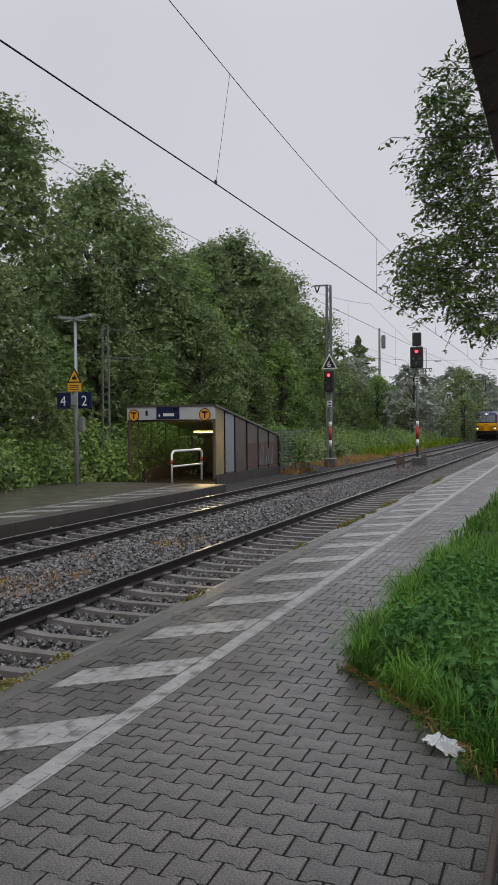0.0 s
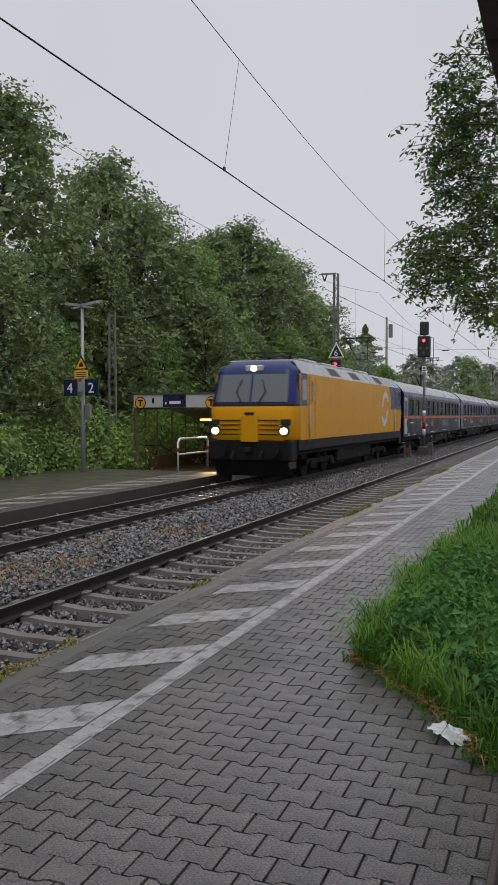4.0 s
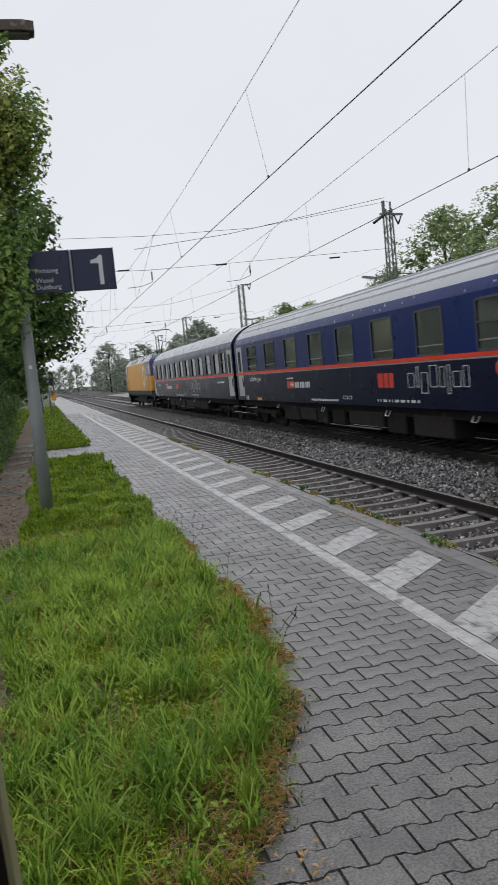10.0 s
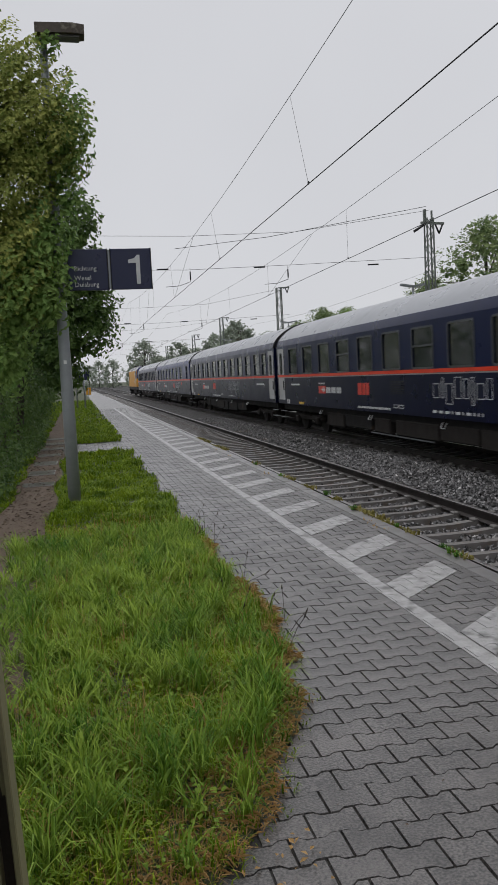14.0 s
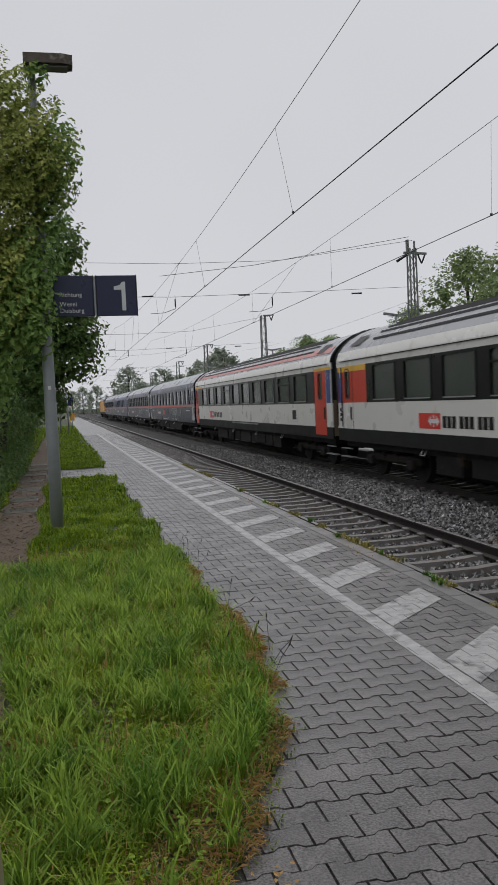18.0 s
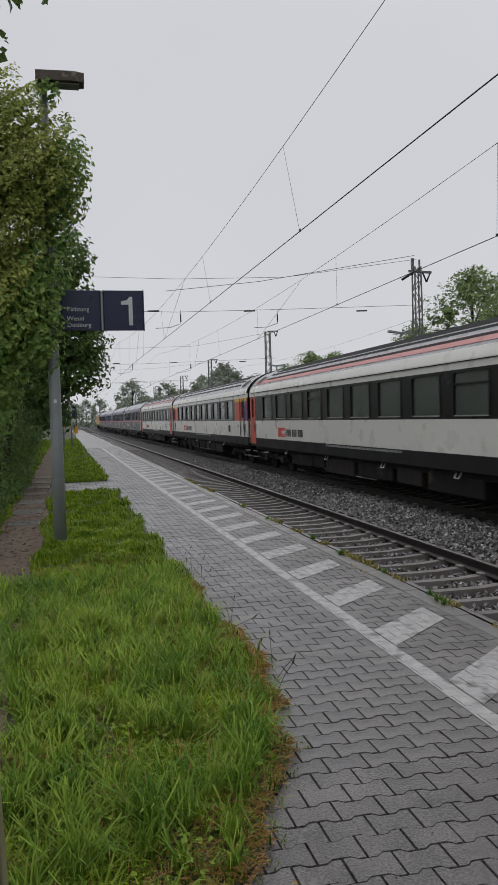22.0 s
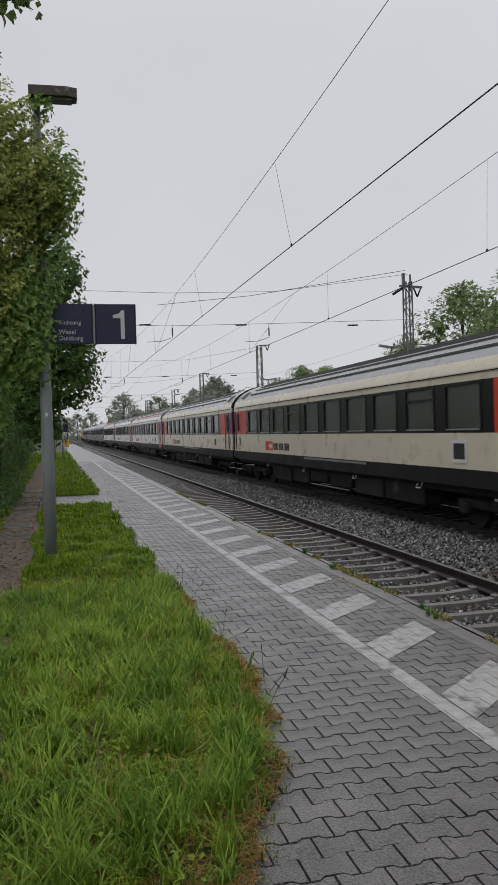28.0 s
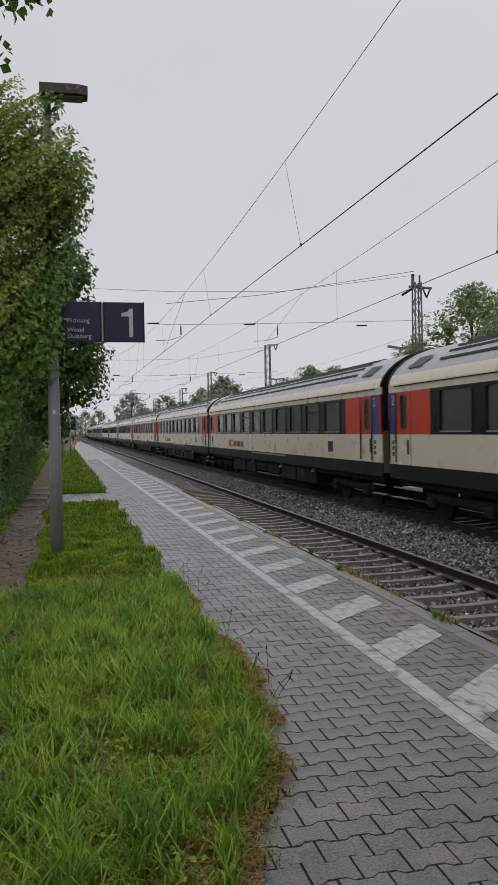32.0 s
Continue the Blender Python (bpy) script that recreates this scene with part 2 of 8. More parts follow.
M = {
    "paver": material("wet_grey_concrete_paver", (0.112, 0.101, 0.094), 0.5, film=0.55, second=(0.008, 0.007, 0.0065), scale=3, amount=1.0, grit=3.2, fine=95, bump=1.0, depth=0.005, per_object=-1, per_island=0.16, wet=0.06, stain=(0.030, 0.025, 0.021), stain_scale=0.7, stain_at=0.5),
    "paver_one": material("wet_grey_concrete_paver_single", (0.112, 0.101, 0.094), 0.5, film=0.55, second=(0.008, 0.007, 0.0065), scale=3, amount=1.0, grit=3.2, fine=95, bump=1.0, depth=0.005, per_object=0.16, wet=0.12),
    "joint": material("dark_joint_sand", (0.024, 0.022, 0.019), 0.85, scale=6, fine=90, bump=0.4, per_object=-1),
    "kerb": material("weathered_concrete_kerb", (0.098, 0.091, 0.086), 0.45, film=0.6, second=(0.045, 0.042, 0.038), scale=4, fine=90, bump=0.3, depth=0.004, wet=0.1, stain=(0.07, 0.066, 0.055), stain_scale=2.2),
    "paint": material("worn_white_road_paint", (0.34, 0.335, 0.325), 0.5, film=0.5, second=(0.14, 0.136, 0.132), scale=9, fine=120, bump=0.6, depth=0.005, amount=0.8, grit=1.4, per_object=-1, stain=(0.07, 0.066, 0.063), stain_scale=6.5, stain_at=0.53),
    # Near-black bed colour stands in for the shade in gaps between stones.
    "ballast_bed": material("ballast_bed_gap_shade", (0.022, 0.020, 0.019), 0.8, second=(0.022, 0.02, 0.019), scale=9, fine=24, bump=1.0, depth=0.05, amount=0.8, per_object=-1),
    "ballast": material("wet_grey_ballast_stone", (0.135, 0.130, 0.128), 0.28, second=(0.03, 0.028, 0.027), scale=4, fine=40, bump=0.3, per_object=-1, per_island=0.7, stain=(0.12, 0.085, 0.06), stain_scale=0.5, stain_at=0.6),
    "sleeper": material("weathered_concrete_sleeper", (0.165, 0.155, 0.145), 0.40, second=(0.055, 0.049, 0.044), scale=4, fine=80, bump=0.3, depth=0.004, per_object=0.15, stain=(0.10, 0.075, 0.055), stain_scale=3),
    "rail": material("rusty_dark_rail_web", (0.020, 0.015, 0.013), 0.65, metal=0.2, second=(0.018, 0.013, 0.011), scale=5, fine=60, bump=0.3),
    "railhead": material("polished_wet_rail_head", (0.33, 0.32, 0.31), 0.3, metal=0.9, second=(0.22, 0.2, 0.19), scale=2, fine=30, bump=0.05),
    "soil": material("brown_leaf_litter_soil", (0.115, 0.080, 0.052), 0.9, second=(0.050, 0.034, 0.024), scale=3, fine=50, bump=0.6, depth=0.02, per_object=-1, amount=0.8),
    "grassland": material("mown_wet_lawn_ground", (0.030, 0.045, 0.014), 0.9, second=(0.055, 0.042, 0.022), scale=1.1, fine=40, bump=0.6, depth=0.02, per_object=-1),
    "blade": leaf_material("grass_blade", (0.024, 0.080, 0.004), (0.29, 0.39, 0.025), 0.45, 2.2),
    "verge": leaf_material("verge_grass_blade", (0.020, 0.082, 0.010), (0.17, 0.33, 0.048), 0.36, 2.0),
    "tuftblade": leaf_material("grass_tuft_blade", (0.036, 0.125, 0.010), (0.32, 0.43, 0.060), 0.4, 3.0),
    "moss": leaf_material("yellow_green_moss", (0.13, 0.13, 0.035), (0.30, 0.25, 0.08), 0.6, 3.0),
    "nettle": leaf_material("nettle_leaf", (0.022, 0.085, 0.020), (0.105, 0.24, 0.055), 0.34, 2.0),
    "dryblade": leaf_material("dry_grass_blade", (0.46, 0.29, 0.12), (0.33, 0.20, 0.07)),
    "concrete": material("old_platform_concrete", (0.055, 0.045, 0.039), 0.6, second=(0.026, 0.022, 0.019), scale=2, fine=40, bump=0.4, per_object=-1, stain=(0.03, 0.027, 0.025), stain_scale=0.9),
    "platform2": material("brownish_old_platform_paving", (0.085, 0.070, 0.060), 0.45, film=0.5, second=(0.042, 0.036, 0.031), scale=2, fine=30, bump=0.3, per_object=-1, wet=0.1),
    "galv": material("galvanised_steel", (0.31, 0.33, 0.34), 0.45, metal=0.3, second=(0.2, 0.215, 0.225), scale=6, fine=40, bump=0.05),
    "mastgreen": material("grey_green_mast_paint", (0.19, 0.21, 0.19), 0.6, metal=0.2, second=(0.06, 0.065, 0.06), scale=4, fine=30, bump=0.1),
    "black": material("matt_black_paint", (0.012, 0.012, 0.013), 0.55, second=(0.02, 0.019, 0.018), scale=5, fine=40, bump=0.1),
    "wire": material("dark_copper_wire", (0.03, 0.03, 0.032), 0.5, metal=0.4, bump=0),
    "white": material("white_enamel", (0.72, 0.72, 0.71), 0.4, second=(0.6, 0.6, 0.58), scale=3, fine=30, bump=0.05),
    "red": material("signal_red_paint", (0.42, 0.035, 0.025), 0.45, second=(0.3, 0.03, 0.02), scale=4, fine=30, bump=0.05),
    "signblue": material("dark_blue_sign_enamel", (0.012, 0.017, 0.055), 0.3, second=(0.016, 0.02, 0.06), scale=3, fine=30, bump=0.02),
    "yellow": material("warning_yellow_enamel", (0.75, 0.36, 0.02), 0.4, second=(0.65, 0.3, 0.02), scale=3, fine=30, bump=0.03),
    "bark": material("dark_brown_bark", (0.06, 0.048, 0.038), 0.9, second=(0.03, 0.025, 0.02), scale=3, fine=20, bump=0.8, depth=0.03),
    "leaf_wood": leaf_material("woodland_leaf", (0.105, 0.165, 0.072), (0.31, 0.38, 0.165), 0.5, 0.35, 0.15),
    "leaf_light": leaf_material("light_bush_leaf", (0.10, 0.20, 0.05), (0.32, 0.44, 0.13)),
    # Rain haze over the far trees is put into this paler leaf colour.
    "leaf_far_haze": leaf_material("haze_paled_far_leaf", (0.26, 0.30, 0.24), (0.37, 0.41, 0.33), 0.6, 0.35, 0.3),
    "leaf_dark": leaf_material("ivy_leaf", (0.030, 0.070, 0.018), (0.135, 0.205, 0.055), 0.30),
    "leaf_cherry": leaf_material("cherry_leaf", (0.045, 0.10, 0.024), (0.16, 0.235, 0.06), 0.32),
    "leaf_creeper": leaf_material("creeper_leaf", (0.080, 0.140, 0.022), (0.48, 0.49, 0.14), 0.55, 0.9),
    "lichen": material("lichen_covered_lamp_housing", (0.10, 0.078, 0.058), 0.7, second=(0.035, 0.028, 0.023), scale=9, fine=60, bump=0.3, amount=0.9, stain=(0.20, 0.18, 0.14), stain_scale=9, stain_at=0.58),
    "wood": material("dark_weathered_timber", (0.05, 0.037, 0.028), 0.7, second=(0.03, 0.022, 0.018), scale=3, fine=50, bump=0.4),
}


# ---- builders ----
class Shape:
    """Collects faces of several simple bodies for one mesh."""

    def __init__(self):
        self.v, self.f, self.smooth = [], [], []

    def add(self, verts, faces, m=None, smooth=False):
        k = len(self.v)
        self.v.extend([tuple(m @ Vector(p)) for p in verts] if m else [tuple(p) for p in verts])
        self.f.extend([tuple(i + k for i in f) for f in faces])
        self.smooth.extend([smooth] * len(faces))
        return self

    def box(self, x0, x1, y0, y1, z0, z1, bev=0.0, m=None):
        if bev <= 0:
            v = [(x, y, z) for x in (x0, x1) for y in (y0, y1) for z in (z0, z1)]
            return self.add(v, [(0, 1, 3, 2), (4, 6, 7, 5), (0, 4, 5, 1), (2, 3, 7, 6), (0, 2, 6, 4), (1, 5, 7, 3)], m)
        b = min(bev, (x1 - x0) / 2.01, (y1 - y0) / 2.01, (z1 - z0) / 2.01)
        bm = bmesh.new()
        bmesh.ops.create_cube(bm, size=1, matrix=Matrix.Translation(((x0 + x1) / 2, (y0 + y1) / 2, (z0 + z1) / 2)) @ Matrix.Diagonal((x1 - x0, y1 - y0, z1 - z0, 1)))
        bmesh.ops.bevel(bm, geom=bm.edges[:], offset=b, segments=1, affect="EDGES", profile=0.5)
        bm.verts.index_update()
        self.add([v.co for v in bm.verts], [[v.index for v in f.verts] for f in bm.faces], m)
        bm.free()
        return self

    def tube(self, pts, radii, sides=8, caps=True):
        """A round bar along points; radii: one for all, or one for each."""
        pts = [Vector(p) for p in pts]
        if not hasattr(radii, "__len__"):
            radii = [radii] * len(pts)
        k = len(self.v)
        for i, p in enumerate(pts):
            d = (pts[min(i + 1, len(pts) - 1)] - pts[max(i - 1, 0)]).normalized()
            a = d.cross(Vector((0, 0, 1)))
            if a.length < 0.05:
                a = d.cross(Vector((1, 0, 0)))
            a.normalize()
            b = d.cross(a)
            for s in range(sides):
                t = 2 * math.pi * s / sides
                self.v.append(tuple(p + (a * math.cos(t) + b * math.sin(t)) * radii[i]))
        for i in range(len(pts) - 1):
            for s in range(sides):
                q = k + i * sides + s
                r = k + i * sides + (s + 1) % sides
                self.f.append((q, r, r + sides, q + sides))
                self.smooth.append(True)
        if caps:
            self.f.append(tuple(k + s for s in range(sides))[::-1])
            self.f.append(tuple(k + (len(pts) - 1) * sides + s for s in range(sides)))
            self.smooth += [False, False]
        return self

    def bar(self, a, b, w, h=None):
        """A square bar from a to b."""
        a, b = Vector(a), Vector(b)
        d = b - a
        m = Matrix.Translation(a) @ d.to_track_quat("Y", "Z").to_matrix().to_4x4()
        h = h or w
        return self.box(-w / 2, w / 2, 0, d.length, -h / 2, h / 2, 0, m)

    def sweep_y(self, prof, y0, y1, caps=True, smooth=False):
        """A profile of (x, z) corners, swept along y."""
        n = len(prof)
        k = len(self.v)
        self.v.extend([(x, y0, z) for x, z in prof] + [(x, y1, z) for x, z in prof])
        for i in range(n):
            j = (i + 1) % n
            self.f.append((k + i, k + j, k + n + j, k + n + i))
            self.smooth.append(smooth)
        if caps:
            self.f += [tuple(range(k, k + n))[::-1], tuple(range(k + n, k + 2 * n))]
            self.smooth += [False, False]
        return self

    def strip_y(self, prof, y0, y1, smooth=True):
        """An open profile of (x, z) corners, swept along y."""
        n = len(prof)
        k = len(self.v)
        self.v.extend([(x, y0, z) for x, z in prof] + [(x, y1, z) for x, z in prof])
        for i in range(n - 1):
            self.f.append((k + i, k + i + 1, k + n + i + 1, k + n + i))
            self.smooth.append(smooth)
        return self

    def prism(self, poly, z0, z1, m=None):
        """A polygon of (x, y), from z0 up to z1."""
        n = len(poly)
        v = [(x, y, z0) for x, y in poly] + [(x, y, z1) for x, y in poly]
        f = [tuple(range(n))[::-1], tuple(range(n, 2 * n))] + [(i, (i + 1) % n, n + (i + 1) % n, n + i) for i in range(n)]
        return self.add(v, f, m)

    def disc_x(self, x0, x1, y, z, r, sides=20, hole=0.0):
        """A disc with its axle along x."""
        pts = [(math.cos(2 * math.pi * i / sides), math.sin(2 * math.pi * i / sides)) for i in range(sides)]
        if hole <= 0:
            return self.add([(x0, y + r * c, z + r * s) for c, s in pts] + [(x1, y + r * c, z + r * s) for c, s in pts],
                            [tuple(range(sides)), tuple(range(sides, 2 * sides))[::-1]] + [(i, i + sides, (i + 1) % sides + sides, (i + 1) % sides) for i in range(sides)])
        n = sides
        v = [(x, y + q * c, z + q * s) for x in (x0, x1) for q in (r, hole) for c, s in pts]
        f = []
        for i in range(n):
            j = (i + 1) % n
            f += [(i, j, n + j, n + i), (2 * n + i, 3 * n + i, 3 * n + j, 2 * n + j), (i, 2 * n + i, 2 * n + j, j), (n + i, n + j, 3 * n + j, 3 * n + i)]
        return self.add(v, f)

    def mesh(self, name, mat):
        me = bpy.data.meshes.new(name)
        me.from_pydata(self.v, [], self.f)
        me.polygons.foreach_set("use_smooth", self.smooth)
        me.materials.append(mat)
        me.update()
        return me


def part(name, shape, mat, parent=None, label=""):
    """Links a shape, or a ready mesh, as one mesh object under a thing or a part."""
    ob = new(name, shape.mesh(name, mat) if isinstance(shape, Shape) else shape)
    if parent:
        ob.parent = parent
    return tagged(ob, label)


def thing(name, label, category, group="", kind="", at=(0, 0, 0), turn=0):
    ob = new(name)
    ob.empty_display_size = 0.2
    ob.matrix_basis = pose(*at, 0, 0, turn)
    return tagged(ob, label, category, group, kind)


def words(name, text, size, mat, parent, m, label="", depth=0.002, align="LEFT", squeeze=1.0):
    """Lettering as a mesh, lying in its own x-y plane before the pose m."""
    cu = bpy.data.curves.new(name, "FONT")
    cu.body, cu.size, cu.extrude, cu.align_x, cu.resolution_u = text, size, depth, align, 2
    tmp = bpy.data.objects.new(name, cu)
    me = bpy.data.meshes.new_from_object(tmp)
    bpy.data.objects.remove(tmp)
    bpy.data.curves.remove(cu)
    me.materials.clear()
    me.materials.append(mat)
    me.transform(m @ Matrix.Diagonal((squeeze, 1, 1, 1)))
    ob = new(name, me)
    if parent:
        ob.parent = parent
    return tagged(ob, label)


def scatter_mesh(name, mat, verts, faces_each, count):
    """One mesh from an array (count, corners, 3) of like pieces with the same faces."""
    n = verts.shape[1]
    me = bpy.data.meshes.new(name)
    faces = (np.array(faces_each)[None] + (np.arange(count) * n)[:, None, None]).reshape(-1, len(faces_each[0]))
    me.from_pydata(verts.reshape(-1, 3).tolist(), [], faces.tolist())
    me.materials.append(mat)
    me.update()
    return me


def rot_many(rng, count, tilt=math.pi):
    """Random turns, as an array of matrices."""
    a, b, c = rng.uniform(0, 2 * math.pi, count), rng.uniform(-tilt, tilt, count), rng.uniform(-tilt, tilt, count)
    ca, sa, cb, sb, cc, sc = np.cos(a), np.sin(a), np.cos(b), np.sin(b), np.cos(c), np.sin(c)
    z, o = np.zeros(count), np.ones(count)
    rz = np.stack([np.stack([ca, -sa, z], 1), np.stack([sa, ca, z], 1), np.stack([z, z, o], 1)], 1)
    rx = np.stack([np.stack([o, z, z], 1), np.stack([z, cb, -sb], 1), np.stack([z, sb, cb], 1)], 1)
    ry = np.stack([np.stack([cc, z, sc], 1), np.stack([z, o, z], 1), np.stack([-sc, z, cc], 1)], 1)
    return rz @ rx @ ry


def leaves_mesh(name, mat, rng, centres, size, tilt=1.1, slim=0.55, facing=None):
    """Leaves of four corners, bent along the middle, at the given centres."""
    c = len(centres)
    base = np.array([(0, -0.5, 0), (slim * 0.5, 0, 0.1), (0, 0.5, -0.05), (-slim * 0.5, 0, 0.1)])
    s = size * rng.uniform(0.65, 1.3, c)
    turn = rot_many(rng, c, tilt)
    if facing is not None:
        n = np.asarray(facing) / (np.linalg.norm(facing, axis=1)[:, None] + 1e-6) + rng.normal(0, 0.42, (c, 3))
        n /= np.linalg.norm(n, axis=1)[:, None]
        t = np.cross(n, rng.normal(0, 1, (c, 3)))
        t /= np.linalg.norm(t, axis=1)[:, None]
        turn = np.stack([t, np.cross(n, t), n], 2)
    v = np.einsum("cij,kj->cki", turn, base) * s[:, None, None] + np.asarray(centres)[:, None]
    return scatter_mesh(name, mat, v, [(0, 1, 2), (0, 2, 3)], c)


# ---- ground, platforms and tracks ----
RNG = np.random.default_rng(7)
T1, T2, T4 = -4.83, -9.25, -20.5
Z1, Z2 = -0.42, -0.47
EDGE, KERB_IN, LINE_OUT, LINE_IN, BAR_OUT = -3.205, -3.042, -2.265, -2.145, -2.94
P2_EDGE, P2_Z = -10.9, -0.37

part("ground", Shape().add([(-2500, -2500, -0.9), (2500, -2500, -0.9), (2500, 2500, -0.9), (-2500, 2500, -0.9)], [(0, 1, 2, 3)]), M["grassland"])
tagged(bpy.data.objects["ground"], "wet grassy ground that reaches the horizon", "ground", kind="structure")

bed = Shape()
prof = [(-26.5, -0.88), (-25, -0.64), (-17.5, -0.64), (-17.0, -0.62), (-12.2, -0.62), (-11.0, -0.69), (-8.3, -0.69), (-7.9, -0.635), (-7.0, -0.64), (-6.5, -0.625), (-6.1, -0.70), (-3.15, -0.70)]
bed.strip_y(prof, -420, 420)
tagged(part("ballast_bed", bed, M["ballast_bed"]), "crushed-stone bed under the tracks, near-black as shade between the stones", "ballast", kind="structure")

p1 = thing("platform_1", "low paved side platform with a concrete edge", "platform", kind="structure")
part("base", Shape().box(-3.16, 9.0, -160, 160, -0.9, -0.013), M["joint"], p1)
part("far_paving", Shape().box(KERB_IN, 2.5, 38.5, 160, -0.02, -0.004).box(KERB_IN, 2.5, -160, -52.2, -0.02, -0.004), M["paver"], p1)
part("retaining_wall", Shape().box(-3.175, -3.16, -160, 160, -0.9, -0.2), M["concrete"], p1)
kerb = Shape().box(EDGE, KERB_IN, -0.496, 0.496, -0.2, 0.004, 0.008).mesh("kerb_stone", M["kerb"])
for i in range(-60, 46):
    k = part("kerb_stone", kerb, None, p1)
    k.matrix_basis = pose(0.004 * math.sin(i * 2.7), i, 0.003 * math.sin(i * 1.3), 0, 0, 0.1 * math.sin(i * 5.1))
part("kerb_row", Shape().box(EDGE, KERB_IN, 45.5, 160, -0.2, 0.004).box(EDGE, KERB_IN, -160, -60.5, -0.2, 0.004), M["kerb"], p1)


def in_bed(x, y):
    """Whether a place on platform 1 lies in one of the planted beds."""
    if y > 3.9:
        e = -1.25 if y > 6 else (-1.25 + (6 - y) * 0.12 if y > 5.4 else -1.18 + (5.4 - y) * 0.69)
        return x > e + 0.05 * math.sin(y * 3.1) + 0.02 * math.sin(y * 13.7) + 0.018 * math.sin(y * 29.3)
    if -20.2 < y < -2.6 or y < -23.4:
        e = -1.2 if y < -4.9 else (-1.12 if y < -4.3 else -1.07 + (y + 4.36) * 0.50)
        return x > e + 0.06 * math.sin(y * 2.3) + 0.03 * math.sin(y * 7.9) + 0.018 * math.sin(y * 27.1)
    return x > 2.4


PL, PW = 0.2, 0.1465
bone = []
for sx, sy in ((-1, -1), (1, -1), (1, 1), (-1, 1)):
    q = [(0.5 * PL, 0.5 * PW + 0.011), (0.5 * PL - 0.038, 0.5 * PW + 0.011), (0.5 * PL - 0.062, 0.5 * PW - 0.011)]
    q = [(sx * max(0.0, a - 0.0026), sy * (b - 0.0015)) for a, b in q]
    bone += q if (sx, sy) in ((1, 1), (-1, -1)) else q[::-1]
bone = bone if sum(bone[i][0] * bone[(i + 1) % 12][1] - bone[(i + 1) % 12][0] * bone[i][1] for i in range(12)) > 0 else bone[::-1]

cells = []
for j in range(-380, 240):
    y = 3.495 + j * PW
    x = -3.265 + (0.1 if j % 2 else 0.0)
    while x < 2.3:
        x += PL
        if KERB_IN < x + 0.09 and not in_bed(x - 0.1, y):
            cells.append((x, y))


def clip(poly, window):
    """The part of a polygon inside a convex polygon that runs anticlockwise."""
    out = poly
    for i in range(len(window)):
        (ax, ay), (bx, by) = window[i], window[(i + 1) % len(window)]
        src, out = out, []
        side = [(bx - ax) * (py - ay) - (by - ay) * (px - ax) for px, py in src]
        for k in range(len(src)):
            p, q, s, t = src[k], src[(k + 1) % len(src)], side[k], side[(k + 1) % len(src)]
            if s >= 0:
                out.append(p)
            if s * t < 0:
                u = s / (s - t)
                out.append((p[0] + u * (q[0] - p[0]), p[1] + u * (q[1] - p[1])))
        if len(out) < 3:
            return []
    return out


def paver_at(x, y):
    q = [(x + a, y + b) for a, b in bone]
    return [(max(KERB_IN + 0.004, a), b) for a, b in q]


paint_line = Shape()
for x, y in cells:
    if LINE_OUT - 0.12 < x < LINE_IN + 0.12:
        q = clip(paver_at(x, y), [(LINE_OUT, -90), (LINE_IN, -90), (LINE_IN, 90), (LINE_OUT, 90)])
        if q:
            paint_line.prism(q, -0.002, 0.0025)
marking = thing("platform_marking", "worn white edge line with slanted hatching bars on the paving", "marking", kind="structure")
part("edge_line", paint_line, M["paint"], marking)
for k in range(-46, 22):
    y0 = 4.38 + 1.25 * k
    para = [(BAR_OUT, y0), (LINE_OUT - 0.01, y0 + 0.56), (LINE_OUT - 0.01, y0 + 1.0), (BAR_OUT, y0 + 0.42)]
    s = Shape()
    for x, y in cells:
        if -3.0 < x < -2.1 and y0 - 0.2 < y < y0 + 1.2:
            q = clip(paver_at(x, y), para)
            if q:
                s.prism(q, -0.002, 0.003)
    part("hatching_bar", s, M["paint"], marking)

